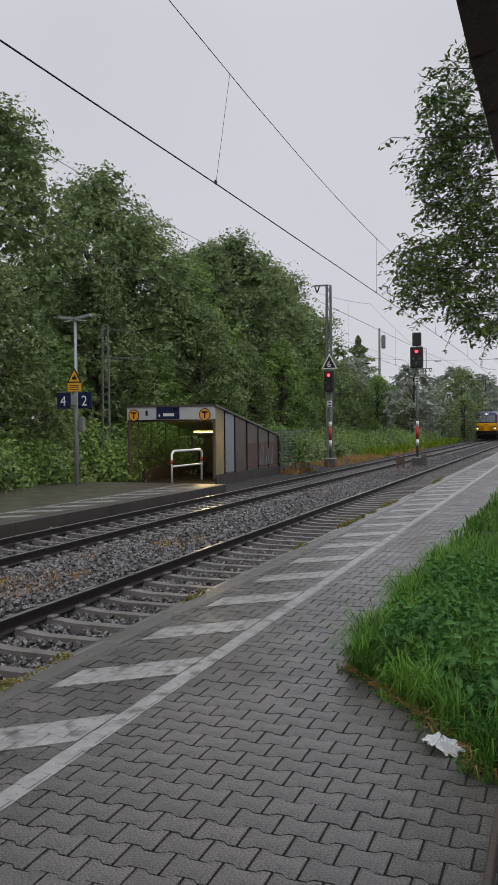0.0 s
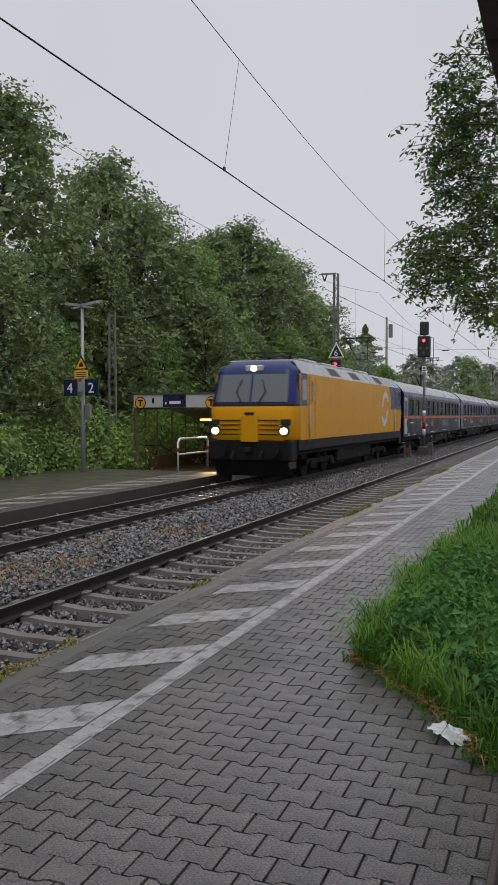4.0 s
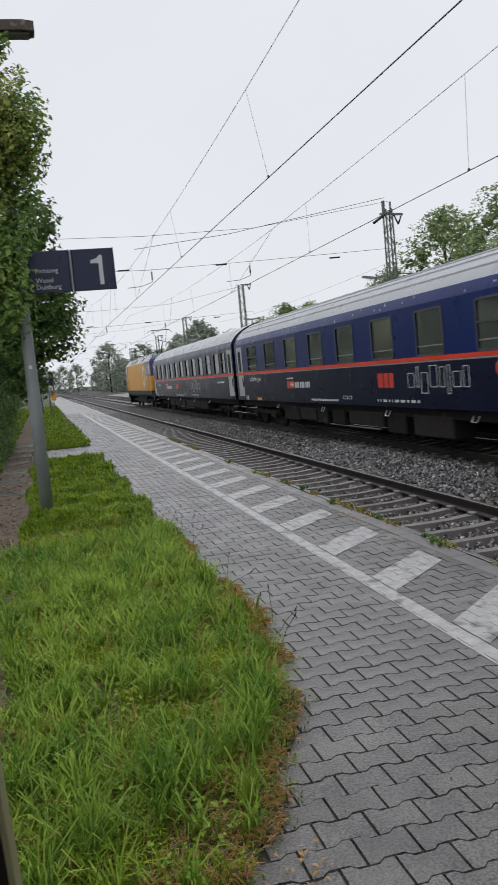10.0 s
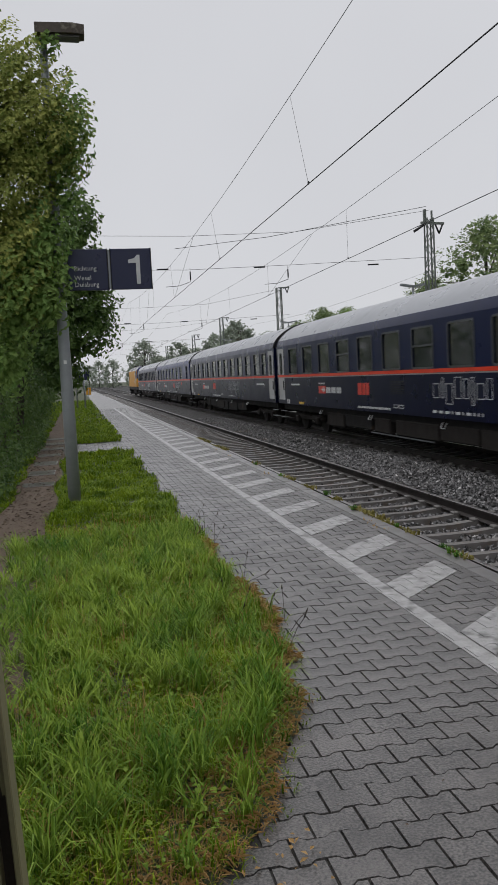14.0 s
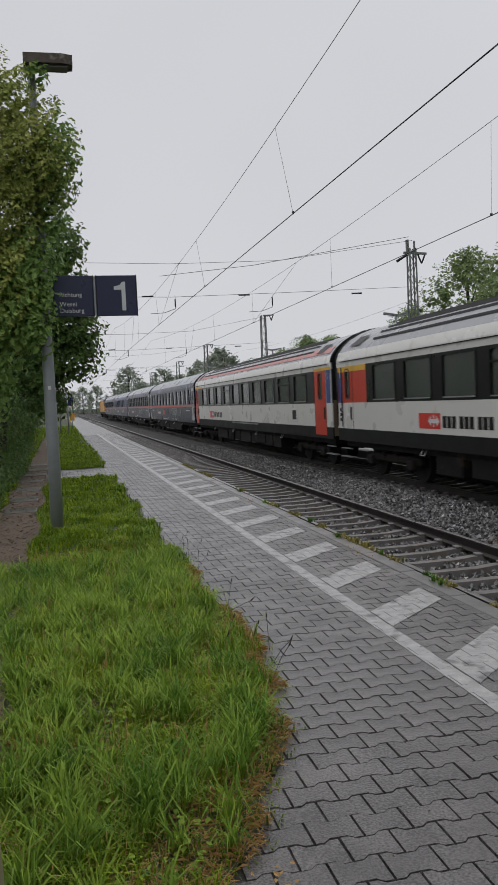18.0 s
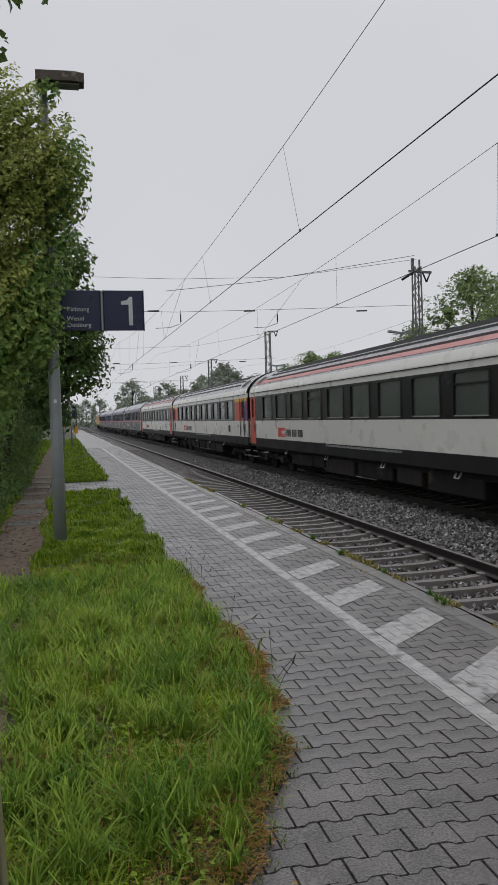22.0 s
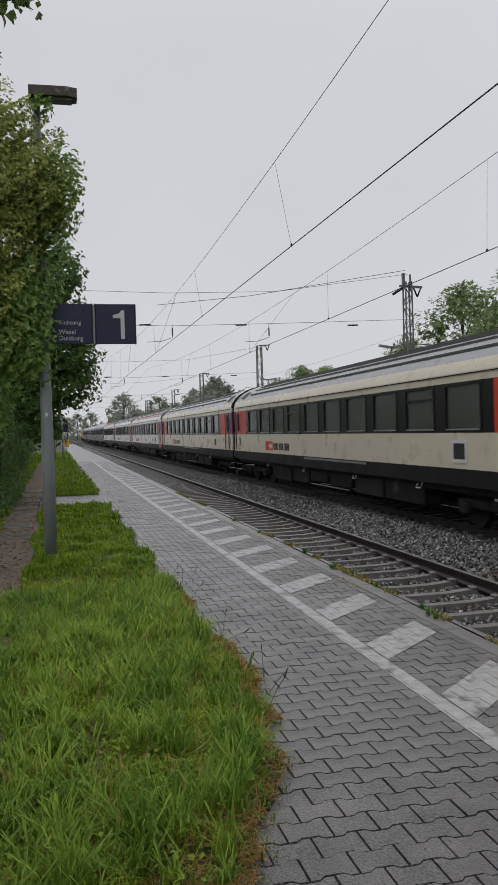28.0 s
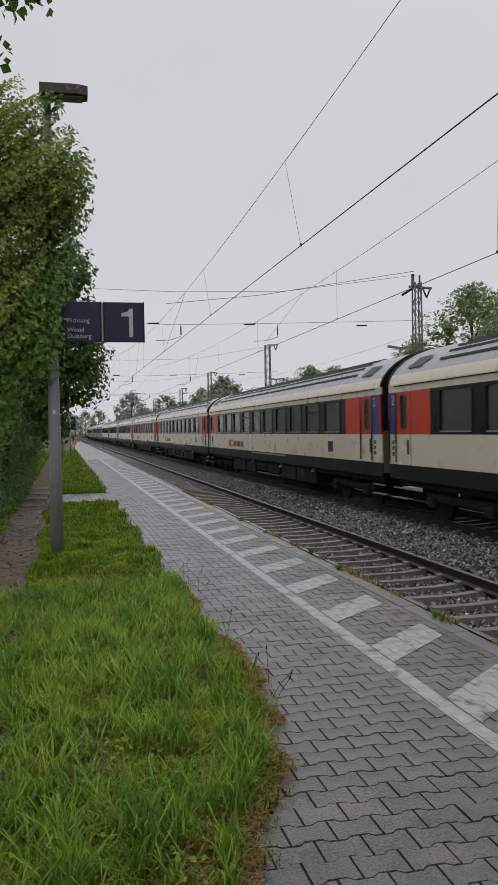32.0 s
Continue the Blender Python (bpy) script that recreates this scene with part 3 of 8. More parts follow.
for name, t, z in (("track_1", T1, Z1), ("track_2", T2, Z2), ("track_4", T4, -0.5)):
    tr = thing(name, "pair of worn steel rails on concrete sleepers", "railway track", kind="structure")
    for side in (-1, 1):
        c = t + side * 0.7525
        r = part("rail", Shape().sweep_y([(c - 0.075, z - 0.16), (c + 0.075, z - 0.16), (c + 0.075, z - 0.148), (c + 0.012, z - 0.125), (c + 0.01, z - 0.045), (c + 0.036, z - 0.035), (c + 0.036, z - 0.006), (c - 0.036, z - 0.006), (c - 0.036, z - 0.035), (c - 0.01, z - 0.045), (c - 0.012, z - 0.125), (c - 0.075, z - 0.148)], -420, 420), M["rail"], tr)
        part("running_surface", Shape().sweep_y([(c - 0.034, z - 0.004), (c + 0.034, z - 0.004), (c + 0.028, z), (c - 0.028, z)], -420, 420), M["railhead"], r, "polished wet running surface")
    sl = Shape()
    tops = [(-1.3, -0.012), (-0.55, 0.0), (-0.3, -0.022), (0.3, -0.022), (0.55, 0.0), (1.3, -0.012)]
    n = len(tops)
    v = [(x, y * w, zz) for y in (-1, 1) for x, zz in tops for w in (0.07,)] + [(x, y, -0.22) for y in (-0.09, 0.09) for x, _ in tops]
    f = []
    for i in range(n - 1):
        f += [(i, i + 1, n + i + 1, n + i), (i + 1, i, 2 * n + i, 2 * n + i + 1), (n + i, n + i + 1, 3 * n + i + 1, 3 * n + i)]
    f += [(0, n, 3 * n, 2 * n), (n - 1, 3 * n - 1, 4 * n - 1, 2 * n - 1)]
    sl.add(v, f)
    for side in (-1, 1):
        for e in (-0.105, 0.105):
            sl.box(side * 0.7525 + e - 0.045, side * 0.7525 + e + 0.045, -0.07, 0.07, -0.005, 0.035, 0.01)
    me = sl.mesh("sleeper", M["sleeper"])
    far = Shape()
    for i in range(-300, 300):
        y = i * 0.6 + (0.31 if name == "track_1" else 0.16)
        if name != "track_4" and -62 < y < 66:
            s = part("sleeper", me, None, tr)
            s.matrix_basis = pose(t, y, z - 0.157, 0, 0, 0.3 * math.sin(i * 3.3))
        elif abs(y) < 160:
            far.box(t - 1.3, t + 1.3, y - 0.12, y + 0.12, z - 0.4, z - 0.16)
    part("sleeper_row", far, M["sleeper"], tr)

# Ballast stones, thick near the camera's stretch and thinner away from it.
def stones(count, x0, x1, y0, y1, size):
    x, y = RNG.uniform(x0, x1, count), RNG.uniform(y0, y1, count)
    z = np.where(x < -7.9, -0.665, np.where(x < -6.15, -0.612, -0.652)) + RNG.uniform(-0.015, 0.012, count)
    base = np.array([(1, 0, 0.1), (-0.9, 0.2, 0), (0.1, 1, -0.1), (0, -0.9, 0.15), (0.2, 0.1, 0.75), (0, 0, -0.7)])
    v = base[None] * RNG.uniform(0.6, 1.25, (count, 6, 3)) * (size * RNG.uniform(0.55, 1.2, count))[:, None, None]
    v = np.einsum("cij,ckj->cki", rot_many(RNG, count), v) + np.stack([x, y, z], 1)[:, None]
    return v
FACES8 = [(0, 2, 4), (2, 1, 4), (1, 3, 4), (3, 0, 4), (2, 0, 5), (1, 2, 5), (3, 1, 5), (0, 3, 5)]
v = np.concatenate([stones(12500, -8.4, -5.3, -22, -2, 0.05), stones(11000, -8.4, -5.3, -2, 14, 0.05), stones(7500, -8.4, -5.3, 14, 34, 0.055),
                    stones(18000, -5.6, -3.2, -20, 16, 0.043), stones(6000, -5.6, -3.2, 16, 36, 0.045), stones(5000, -8.4, -3.3, -45, -22, 0.05), stones(6000, -8.4, -3.3, 34, 62, 0.05), stones(5000, -10.9, -8.4, -16, 30, 0.05)])
tagged(new("ballast_stones", scatter_mesh("ballast_stones", M["ballast"], v, FACES8, len(v))), "wet grey crushed ballast stones between the rails", "ballast", kind="stuff")

# Platform 2, an island beyond the second track.
p2 = thing("platform_2", "low old island platform with a dark concrete edge wall", "platform", kind="structure")
part("surface", Shape().box(-17.6, P2_EDGE - 0.35, -150, 26.6, -0.9, P2_Z), M["platform2"], p2)
for i in range(-60, 13):
    part("edge_slab", Shape().box(P2_EDGE - 0.35, P2_EDGE, i * 2.0 + 0.606, i * 2.0 + 2.6, -0.88, P2_Z + 0.004, 0.01), M["concrete"], p2)


# ---- the train ----
def paint(name, base, rough=0.35, dirt=(0.05, 0.05, 0.05), spec=0.6, amount=0.35):
    return material(name, base, rough, second=tuple(0.8 * c + 0.2 * d for c, d in zip(base, dirt)), scale=1.3, fine=26, bump=0.04, depth=0.003, amount=amount, spec=spec, stain=tuple(0.6 * c + 0.4 * d for c, d in zip(base, dirt)), stain_scale=1.6, stain_at=0.6)


M.update({
    "navy": paint("dark_navy_coach_paint", (0.004, 0.006, 0.026), 0.3, (0.01, 0.01, 0.014), 0.16),
    "blue": paint("night_blue_coach_paint", (0.004, 0.016, 0.105), 0.3, (0.01, 0.012, 0.03), 0.16),
    "midblue": paint("deep_blue_coach_paint", (0.005, 0.010, 0.046), 0.3, (0.01, 0.012, 0.02), 0.16),
    "orange": paint("orange_red_stripe_paint", (0.72, 0.05, 0.016), 0.4, (0.3, 0.05, 0.03), 0.3),
    "greyline": paint("grey_stripe_paint", (0.25, 0.25, 0.25), 0.4),
    "roofgrey": paint("light_grey_roof_paint", (0.27, 0.28, 0.30), 0.3),
    "roofdark": paint("dark_grey_roof_paint", (0.26, 0.265, 0.275), 0.28),
    "roofpink": paint("faded_pink_roof_paint", (0.48, 0.20, 0.19), 0.45),
    "silver": paint("silver_grey_door_paint", (0.42, 0.42, 0.42), 0.4),
    "cream": paint("soiled_white_coach_paint", (0.61, 0.55, 0.43), 0.3, (0.25, 0.18, 0.09)),
    "chalk": paint("white_coach_paint", (0.63, 0.62, 0.585), 0.3, (0.25, 0.2, 0.13)),
    "endgrime": paint("grimy_brown_end_panel", (0.16, 0.12, 0.08), 0.5),
    "bandblack": paint("black_window_band_paint", (0.008, 0.008, 0.008), 0.3, (0.02, 0.02, 0.02), 0.2),
    "doorred": paint("red_coach_paint", (0.52, 0.045, 0.02), 0.35, (0.2, 0.05, 0.03), 0.3),
    "classblue": paint("blue_class_panel_paint", (0.02, 0.05, 0.22), 0.35),
    "classyellow": paint("yellow_class_stripe_paint", (0.72, 0.42, 0.02), 0.4),
    "skirt": paint("dark_grey_skirt_paint", (0.012, 0.012, 0.013), 0.55, (0.02, 0.02, 0.02), 0.15),
    "under": material("sooty_underframe", (0.014, 0.013, 0.013), 0.75, spec=0.15, second=(0.008, 0.007, 0.007), scale=3, fine=30, bump=0.3, stain=(0.07, 0.05, 0.035), stain_scale=1.4, stain_at=0.62),
    "gear": material("dusty_brown_running_gear", (0.028, 0.024, 0.022), 0.75, spec=0.15, second=(0.014, 0.012, 0.011), scale=4, fine=30, bump=0.3),
    "lettering": material("white_lettering_film", (0.62, 0.63, 0.63), 0.4, bump=0),
    "logored": material("red_lettering_film", (0.62, 0.04, 0.025), 0.4, bump=0),
    "locoyellow": paint("orange_yellow_loco_paint", (0.62, 0.285, 0.004), 0.4, (0.3, 0.14, 0.01), 0.15),
    "locoblue": paint("dark_blue_loco_paint", (0.010, 0.020, 0.105), 0.3, (0.01, 0.012, 0.03), 0.25),
    "pane": glass_material("tinted_coach_glass", (0.09, 0.105, 0.09), 0.5, 0.08),
    "pane_dark": glass_material("dark_coach_glass", (0.075, 0.088, 0.078), 0.30, 0.12),
    "pane_dusk": glass_material("dim_coach_glass", (0.03, 0.036, 0.036), 0.28, 0.06),
    "screen": glass_material("windscreen_glass", (0.10, 0.115, 0.12), 0.10, 0.03),
    "trimgrey": material("aluminium_window_rim", (0.10, 0.105, 0.11), 0.4, metal=0.5, bump=0),
    "inside": material("beige_coach_lining", (0.50, 0.47, 0.36), 0.7, second=(0.36, 0.34, 0.27), scale=0.6, fine=9, bump=0, amount=0.9),
    "curtain": material("pale_green_curtain", (0.42, 0.46, 0.36), 0.8, second=(0.30, 0.34, 0.27), scale=2, fine=30, bump=0),
    "rubber": material("black_rubber_bellows", (0.012, 0.012, 0.012), 0.8, scale=4, fine=30, bump=0.2),
    # Two fill glows for the coach interiors, added to brighten the windows.
    "fill_warm": glow("coach_fill_glow_warm", (1.0, 0.93, 0.72), 6.0),
    "fill_dim": glow("coach_fill_glow_dim", (1.0, 0.93, 0.78), 1.6),
    "headlamp": glow("lit_headlamp", (1.0, 0.86, 0.5), 2.2),
    "tailred": glow("red_signal_light", (1.0, 0.03, 0.05), 6.0),
})
HALF = 1.41
ROOF = [(1.41, 3.17), (1.385, 3.28), (1.33, 3.40), (1.2, 3.57), (0.98, 3.76), (0.68, 3.93), (0.34, 4.05), (0.0, 4.09)]
MESHES = {}


def shared(key, make, mat):
    if key not in MESHES:
        MESHES[key] = make().mesh(key[0], mat)
    return MESHES[key]


def ring(w, h, t, d, r=0.08):
    """A rounded rectangular frame in the y-z plane, centred, d deep along x."""
    def outline(a, b, q):
        pts = []
        for cy, cz, s in ((a - q, b - q, 0), (-a + q, b - q, 90), (-a + q, -b + q, 180), (a - q, -b + q, 270)):
            for e in (0, 45, 90):
                pts.append((cy + q * math.cos(radians(s + e)), cz + q * math.sin(radians(s + e))))
        return pts
    o, i = outline(w / 2, h / 2, r), outline(w / 2 - t, h / 2 - t, max(0.01, r - t))
    n = len(o)
    v = [(x, y, z) for x in (0, d) for q in (o, i) for y, z in q]
    f = []
    for k in range(n):
        j = (k + 1) % n
        f += [(2 * n + k, 2 * n + j, 3 * n + j, 3 * n + k), (k, j, 2 * n + j, 2 * n + k), (n + j, n + k, 3 * n + k, 3 * n + j), (j, k, n + k, n + j)]
    return Shape().add(v, f)


def window(car, side, y0, y1, z0, z1, glass, rim, split=False):
    """A coach window: rim, pane and, where it slides, a cross bar."""
    w, h = y1 - y0, z1 - z0
    fr = part("window", shared(("window", round(w, 2), round(h, 2), rim), lambda: ring(w + 0.05, h + 0.05, 0.045, 0.018), M[rim]), None, car)
    fr.matrix_basis = pose(side * (HALF - 0.004), (y0 + y1) / 2, (z0 + z1) / 2, 0, 0, 0 if side > 0 else 180)
    part("pane", shared(("pane", round(w, 2), round(h, 2), glass), lambda: Shape().box(-0.035, -0.027, -w / 2, w / 2, -h / 2, h / 2), M[glass]), None, fr)
    if rim == "bandblack":
        # Pale grey sill bar paints in the highlight along the window's lower edge.
        part("sill", shared(("sill", round(w, 2)), lambda: Shape().box(0.0, 0.022, -w / 2 + 0.03, w / 2 - 0.03, -h / 2 - 0.005, -h / 2 + 0.022), M["greyline"]), None, fr)
    if split:
        part("cross_bar", shared(("cross_bar", round(w, 2), split), lambda: Shape().box(-0.03, 0.012, -w / 2, w / 2, h * split - h / 2 - 0.022, h * split - h / 2 + 0.022), M[rim]), None, fr)
    return fr


def wall_with_openings(shape, side, ya, yb, z0, z1, holes):
    """One side wall 5 cm thick between ya and yb, with holes (y0, y1, za, zb)."""
    ys = sorted({ya, yb, *[q for h in holes for q in h[:2]]})
    zs = sorted({z0, z1, *[q for h in holes for q in h[2:]]})
    ny, nz = len(ys), len(zs)
    solid = [[not any(h[0] < (ys[i] + ys[i + 1]) / 2 < h[1] and h[2] < (zs[j] + zs[j + 1]) / 2 < h[3] for h in holes) for j in range(nz - 1)] for i in range(ny - 1)]
    v = [(side * (HALF - d), y, z) for d in (0.0, 0.05) for y in ys for z in zs]
    o = ny * nz
    at = lambda i, j: i * nz + j
    f = []
    full = lambda i, j: 0 <= i < ny - 1 and 0 <= j < nz - 1 and solid[i][j]
    for i in range(ny - 1):
        for j in range(nz - 1):
            if not solid[i][j]:
                continue
            q = (at(i, j), at(i + 1, j), at(i + 1, j + 1), at(i, j + 1))
            f += [q, tuple(o + k for k in q[::-1])]
            for (di, dj), (p, r2) in (((-1, 0), (q[3], q[0])), ((1, 0), (q[1], q[2])), ((0, -1), (q[0], q[1])), ((0, 1), (q[2], q[3]))):
                if not full(i + di, j + dj):
                    f.append((r2, p, o + p, o + r2))
    shape.add(v, f if side > 0 else [q[::-1] for q in f])


def blocks(y, z, widths, h, gap, x=HALF + 0.004, hollow=False):
    """Lettering that stays plain: a row of upright bars."""
    s = Shape()
    for w in widths:
        if hollow:
            t = 0.016
            s.box(x - 0.004, x, y, y + w, z, z + t).box(x - 0.004, x, y, y + w, z + h - t, z + h)
            s.box(x - 0.004, x, y, y + t, z + t, z + h - t).box(x - 0.004, x, y + w - t, y + w, z + t, z + h - t)
        else:
            s.box(x - 0.004, x, y, y + w, z, z + h)
        y += w + gap
    return s


def logo_row(car, y, z, k=1.0, black=False):
    """A red field with a white double arrow, and three groups of bars after it."""
    f = part("company_mark", blocks(y, z, (1.05 * k,), 0.34 * k, 0), M["logored"], car, "red company field with a white double arrow")
    c, m, a = y + 0.74 * k, z + 0.17 * k, k
    s = Shape()
    for d in (-1, 1):
        pts = [(c + d * 0.27 * a, m), (c + d * 0.13 * a, m + 0.12 * a), (c + d * 0.13 * a, m + 0.045 * a), (c, m + 0.045 * a), (c, m - 0.045 * a), (c + d * 0.13 * a, m - 0.045 * a), (c + d * 0.13 * a, m - 0.12 * a)]
        s.add([(HALF + 0.008, p, q) for p, q in pts], [(0, 1, 6), (2, 3, 4, 5)] if d > 0 else [(0, 6, 1), (2, 5, 4, 3)])
    s.box(HALF + 0.004, HALF + 0.008, c - 0.02 * a, c + 0.02 * a, m - 0.13 * a, m + 0.13 * a)
    part("double_arrow", s, M["lettering"], f)
    yy = y + 1.15 * k
    for letter in range(9):
        part("letter_bar", blocks(yy, z + 0.03 * k, (0.17 * k,), 0.25 * k, 0), M["bandblack"] if black else M["lettering"], car)
        yy += 0.21 * k if letter % 3 < 2 else 0.32 * k


def bogie(car, y):
    b = part("bogie", shared(("bogie",), lambda: Shape().box(0.92, 1.1, -1.7, 1.7, 0.42, 0.62, 0.04).box(-1.1, -0.92, -1.7, 1.7, 0.42, 0.62, 0.04).box(-1.0, 1.0, -0.25, 0.25, 0.45, 0.75, 0.03)
                             .box(1.02, 1.2, -1.45, -1.1, 0.3, 0.55, 0.04).box(1.02, 1.2, 1.1, 1.45, 0.3, 0.55, 0.04).box(-1.2, -1.02, -1.45, -1.1, 0.3, 0.55, 0.04).box(-1.2, -1.02, 1.1, 1.45, 0.3, 0.55, 0.04), M["gear"]), None, car, "dusty brown running gear frame")
    b.location = (0, y, 0)
    for e in (-1.28, 1.28):
        for x in (-0.78, 0.78):
            w = part("wheel", shared(("wheel",), lambda: Shape().disc_x(-0.065, 0.065, 0, 0, 0.46, 24).disc_x(-0.09, 0.09, 0, 0, 0.13, 12), M["gear"]), None, b)
            w.location = (x, e, 0.46)
    for e in (-0.42, 0.42):
        for x in (-1.06, 1.06):
            sp = part("spring", shared(("spring",), lambda: Shape().tube([(0.085 * math.cos(i * 0.8), 0.085 * math.sin(i * 0.8), i * 0.0085) for i in range(40)], 0.016, 5), M["gear"]), None, b)
            sp.location = (x, e, 0.52)


def running_gear(car, L, seed):
    r = random.Random(seed)
    part("underframe", Shape().box(-1.25, 1.25, 0.5, L - 0.5, 0.74, 0.98), M["under"], car)
    part("centre_beam", Shape().box(-0.12, 0.12, 5.6, L - 5.6, 0.32, 0.736), M["under"], car)
    for y in (0.1, L - 0.498):
        part("draw_gear", Shape().box(-0.3, 0.3, y, y + 0.398, 0.8, 0.95), M["under"], car)
    bogie(car, 3.3)
    bogie(car, L - 3.3)
    y = 6.2
    while y < L - 7.5:
        w = r.uniform(0.9, 2.6)
        for side in (-1, 1):
            part("equipment_box", Shape().box(min(side * 0.75, side * 1.28), max(side * 0.75, side * 1.28), y, y + w, r.uniform(0.30, 0.46), 0.8, 0.03), M[r.choice(("under", "under", "gear"))], car)
        y += w + r.uniform(0.08, 0.4)
    for side in (-1, 1):
        for y in (5.6, L / 2 - 2.4, L / 2 + 2.2, L - 6.4):
            part("handrail", Shape().tube([(side * 1.3, y, 0.86), (side * 1.36, y, 0.74), (side * 1.36, y + 0.2, 0.74), (side * 1.3, y + 0.2, 0.86)], 0.014, 6), M["lettering"], car, "white-painted grab loop")
        part("brake_rod", Shape().tube([(side * 1.2, L / 2 - 2.6, 0.36), (side * 1.2, L / 2 + 1.5, 0.36)], 0.02, 6), M["galv"], car, "bare steel rod")
    for y, d in ((0.34, -1), (L - 0.34, 1)):
        for x in (-0.875, 0.875):
            bf = part("buffer", Shape().tube([(x, y, 1.04), (x, y + d * 0.2, 1.04)], 0.11, 12).tube([(x, y + d * 0.2, 1.04), (x, y + d * 0.29, 1.04)], 0.23, 14), M["under"], car)
        part("gangway", Shape().box(-0.62, 0.62, min(y, y + d * 0.32), max(y, y + d * 0.32), 0.98, 3.25, 0.08), M["rubber"], car, "black rubber gangway bellows")
        for side in (-1, 1):
            part("footstep", Shape().box(min(side * 1.2, side * 1.36), max(side * 1.2, side * 1.36), y - d * 0.35 - 0.42, y - d * 0.35 + 0.42, 0.425, 0.445).box(min(side * 1.3, side * 1.34), max(side * 1.3, side * 1.34), y - d * 0.35 - 0.4, y - d * 0.35 + 0.4, 0.66, 0.69), M["galv"], car, "worn steel boarding step")


def both(prof):
    return [(x, z) for x, z in prof] + [(-x, z) for x, z in prof[::-1][1:]]


def body_common(car, L, end_mat):
    for y in (0.24, L - 0.30):
        part("end_wall", Shape().sweep_y([(1.38, 0.98), (1.38, 3.17)] + [(x * 0.985, z - 0.02) for x, z in both(ROOF)[1:-1]] + [(-1.38, 3.17), (-1.38, 0.98)], y, y + 0.06), M["skirt" if end_mat == "cream" else end_mat], car)
        if end_mat == "cream":
            part("lower_end_panel", Shape().box(-1.37, 1.37, y - 0.004 if y < 1 else y + 0.06, y if y < 1 else y + 0.064, 0.99, 2.06), M["endgrime"], car)
    part("floor", Shape().box(-1.35, 1.35, 0.4, L - 0.4, 0.98, 1.15), M["under"], car)
    part("partition", Shape().box(0.35, 0.4, 0.5, L - 0.5, 1.15, 3.4), M["inside"], car, "beige inner partition")
    # Added glowing strip that lifts the windows; no real fitting is modelled.
    part("fill_strip", Shape().box(0.8, 0.95, 0.6, L - 0.6, 3.2, 3.23), M["fill_warm" if end_mat == "navy" else "fill_dim"], car, "glowing strip added inside the coach to brighten its windows")


def roof(car, L, blue_top, grey, ribs, rib_mat, pink=False, wide=0.022):
    low = [p for p in ROOF if p[1] <= 3.41]
    high = [p for p in ROOF if p[1] >= 3.40]
    for side in (-1, 1):
        part("cant_panel", Shape().strip_y([(side * x, z) for x, z in low], 0.24, L - 0.24), M[blue_top], car)
    part("roof", Shape().strip_y([(x, z) for x, z in both(high)], 0.24, L - 0.24), M[grey], car, "rain-wet ribbed roof" if ribs else "rain-wet smooth roof")
    for y, d in ((0.24, -1), (L - 0.24, 1)):
        part("roof_edge", Shape().tube([(x, y, z) for x, z in both(ROOF)], 0.035, 6), M["rubber"], car)
    for i in range(ribs):
        t = (i + 0.5) / ribs
        a = 0.15 + 1.1 * t
        k = next(j for j in range(len(ROOF) - 1) if ROOF[j + 1][0] <= a <= ROOF[j][0])
        (x0, z0), (x1, z1) = ROOF[k], ROOF[k + 1]
        z = z0 + (z1 - z0) * (a - x0) / (x1 - x0)
        for side in (-1, 1):
            part("roof_rib", Shape().sweep_y([(side * a - wide * 1.3, z - 0.03), (side * a + wide * 1.3, z - 0.03), (side * a + wide, z + 0.01 + wide * 0.4), (side * a - wide, z + 0.01 + wide * 0.4)], 2.6 if pink or wide > 0.03 else 0.9, L - (2.6 if wide > 0.03 else 0.9)), M[rib_mat], car)
    if pink:
        for side in (-1, 1):
            part("roof_stripe", Shape().strip_y([(side * 1.285, 3.476), (side * 1.21, 3.575), (side * 1.10, 3.67)], 0.6, L - 0.6), M["roofpink"], car, "faded pink stripe")


def tall_door(car, side, y0, y1, mat, zlow=1.12, ztop=3.08, glass="pane", red_over=None):
    c = (y0 + y1) / 2
    xa, xb = sorted((side * (HALF - 0.03), side * (HALF + 0.003)))
    hole = (c - 0.17, c + 0.17)
    d = Shape().box(xa, xb, y0, hole[0], zlow, ztop).box(xa, xb, hole[1], y1, zlow, ztop).box(xa, xb, hole[0], hole[1], zlow, 2.1).box(xa, xb, hole[0], hole[1], 2.9, ztop)
    door = part("door", d, M[mat], car, "closed entrance door with a tall window")
    fr = part("door_window", shared(("door_window",), lambda: ring(0.38, 0.84, 0.035, 0.012, 0.1), M["trimgrey"]), None, door)
    fr.matrix_basis = pose(side * (HALF + 0.003), c, 2.5, 0, 0, 0 if side > 0 else 180)
    p = part("door_pane", shared(("door_pane", glass), lambda: Shape().box(-0.03, -0.02, -0.17, 0.17, -0.4, 0.4), M[glass]), None, door)
    p.matrix_basis = pose(side * HALF, c, 2.5, 0, 0, 0 if side > 0 else 180)
    part("door_handle", Shape().box(min(side * HALF, side * (HALF + 0.03)), max(side * HALF, side * (HALF + 0.03)), y1 - 0.16, y1 - 0.09, 1.5, 1.85, 0.01), M["black"], door)
    for yy in (y0 - 0.012, y1):
        part("door_joint", Shape().box(min(side * HALF, side * (HALF + 0.006)), max(side * HALF, side * (HALF + 0.006)), yy, yy + 0.012, zlow, ztop), M["black"], door)
    return door


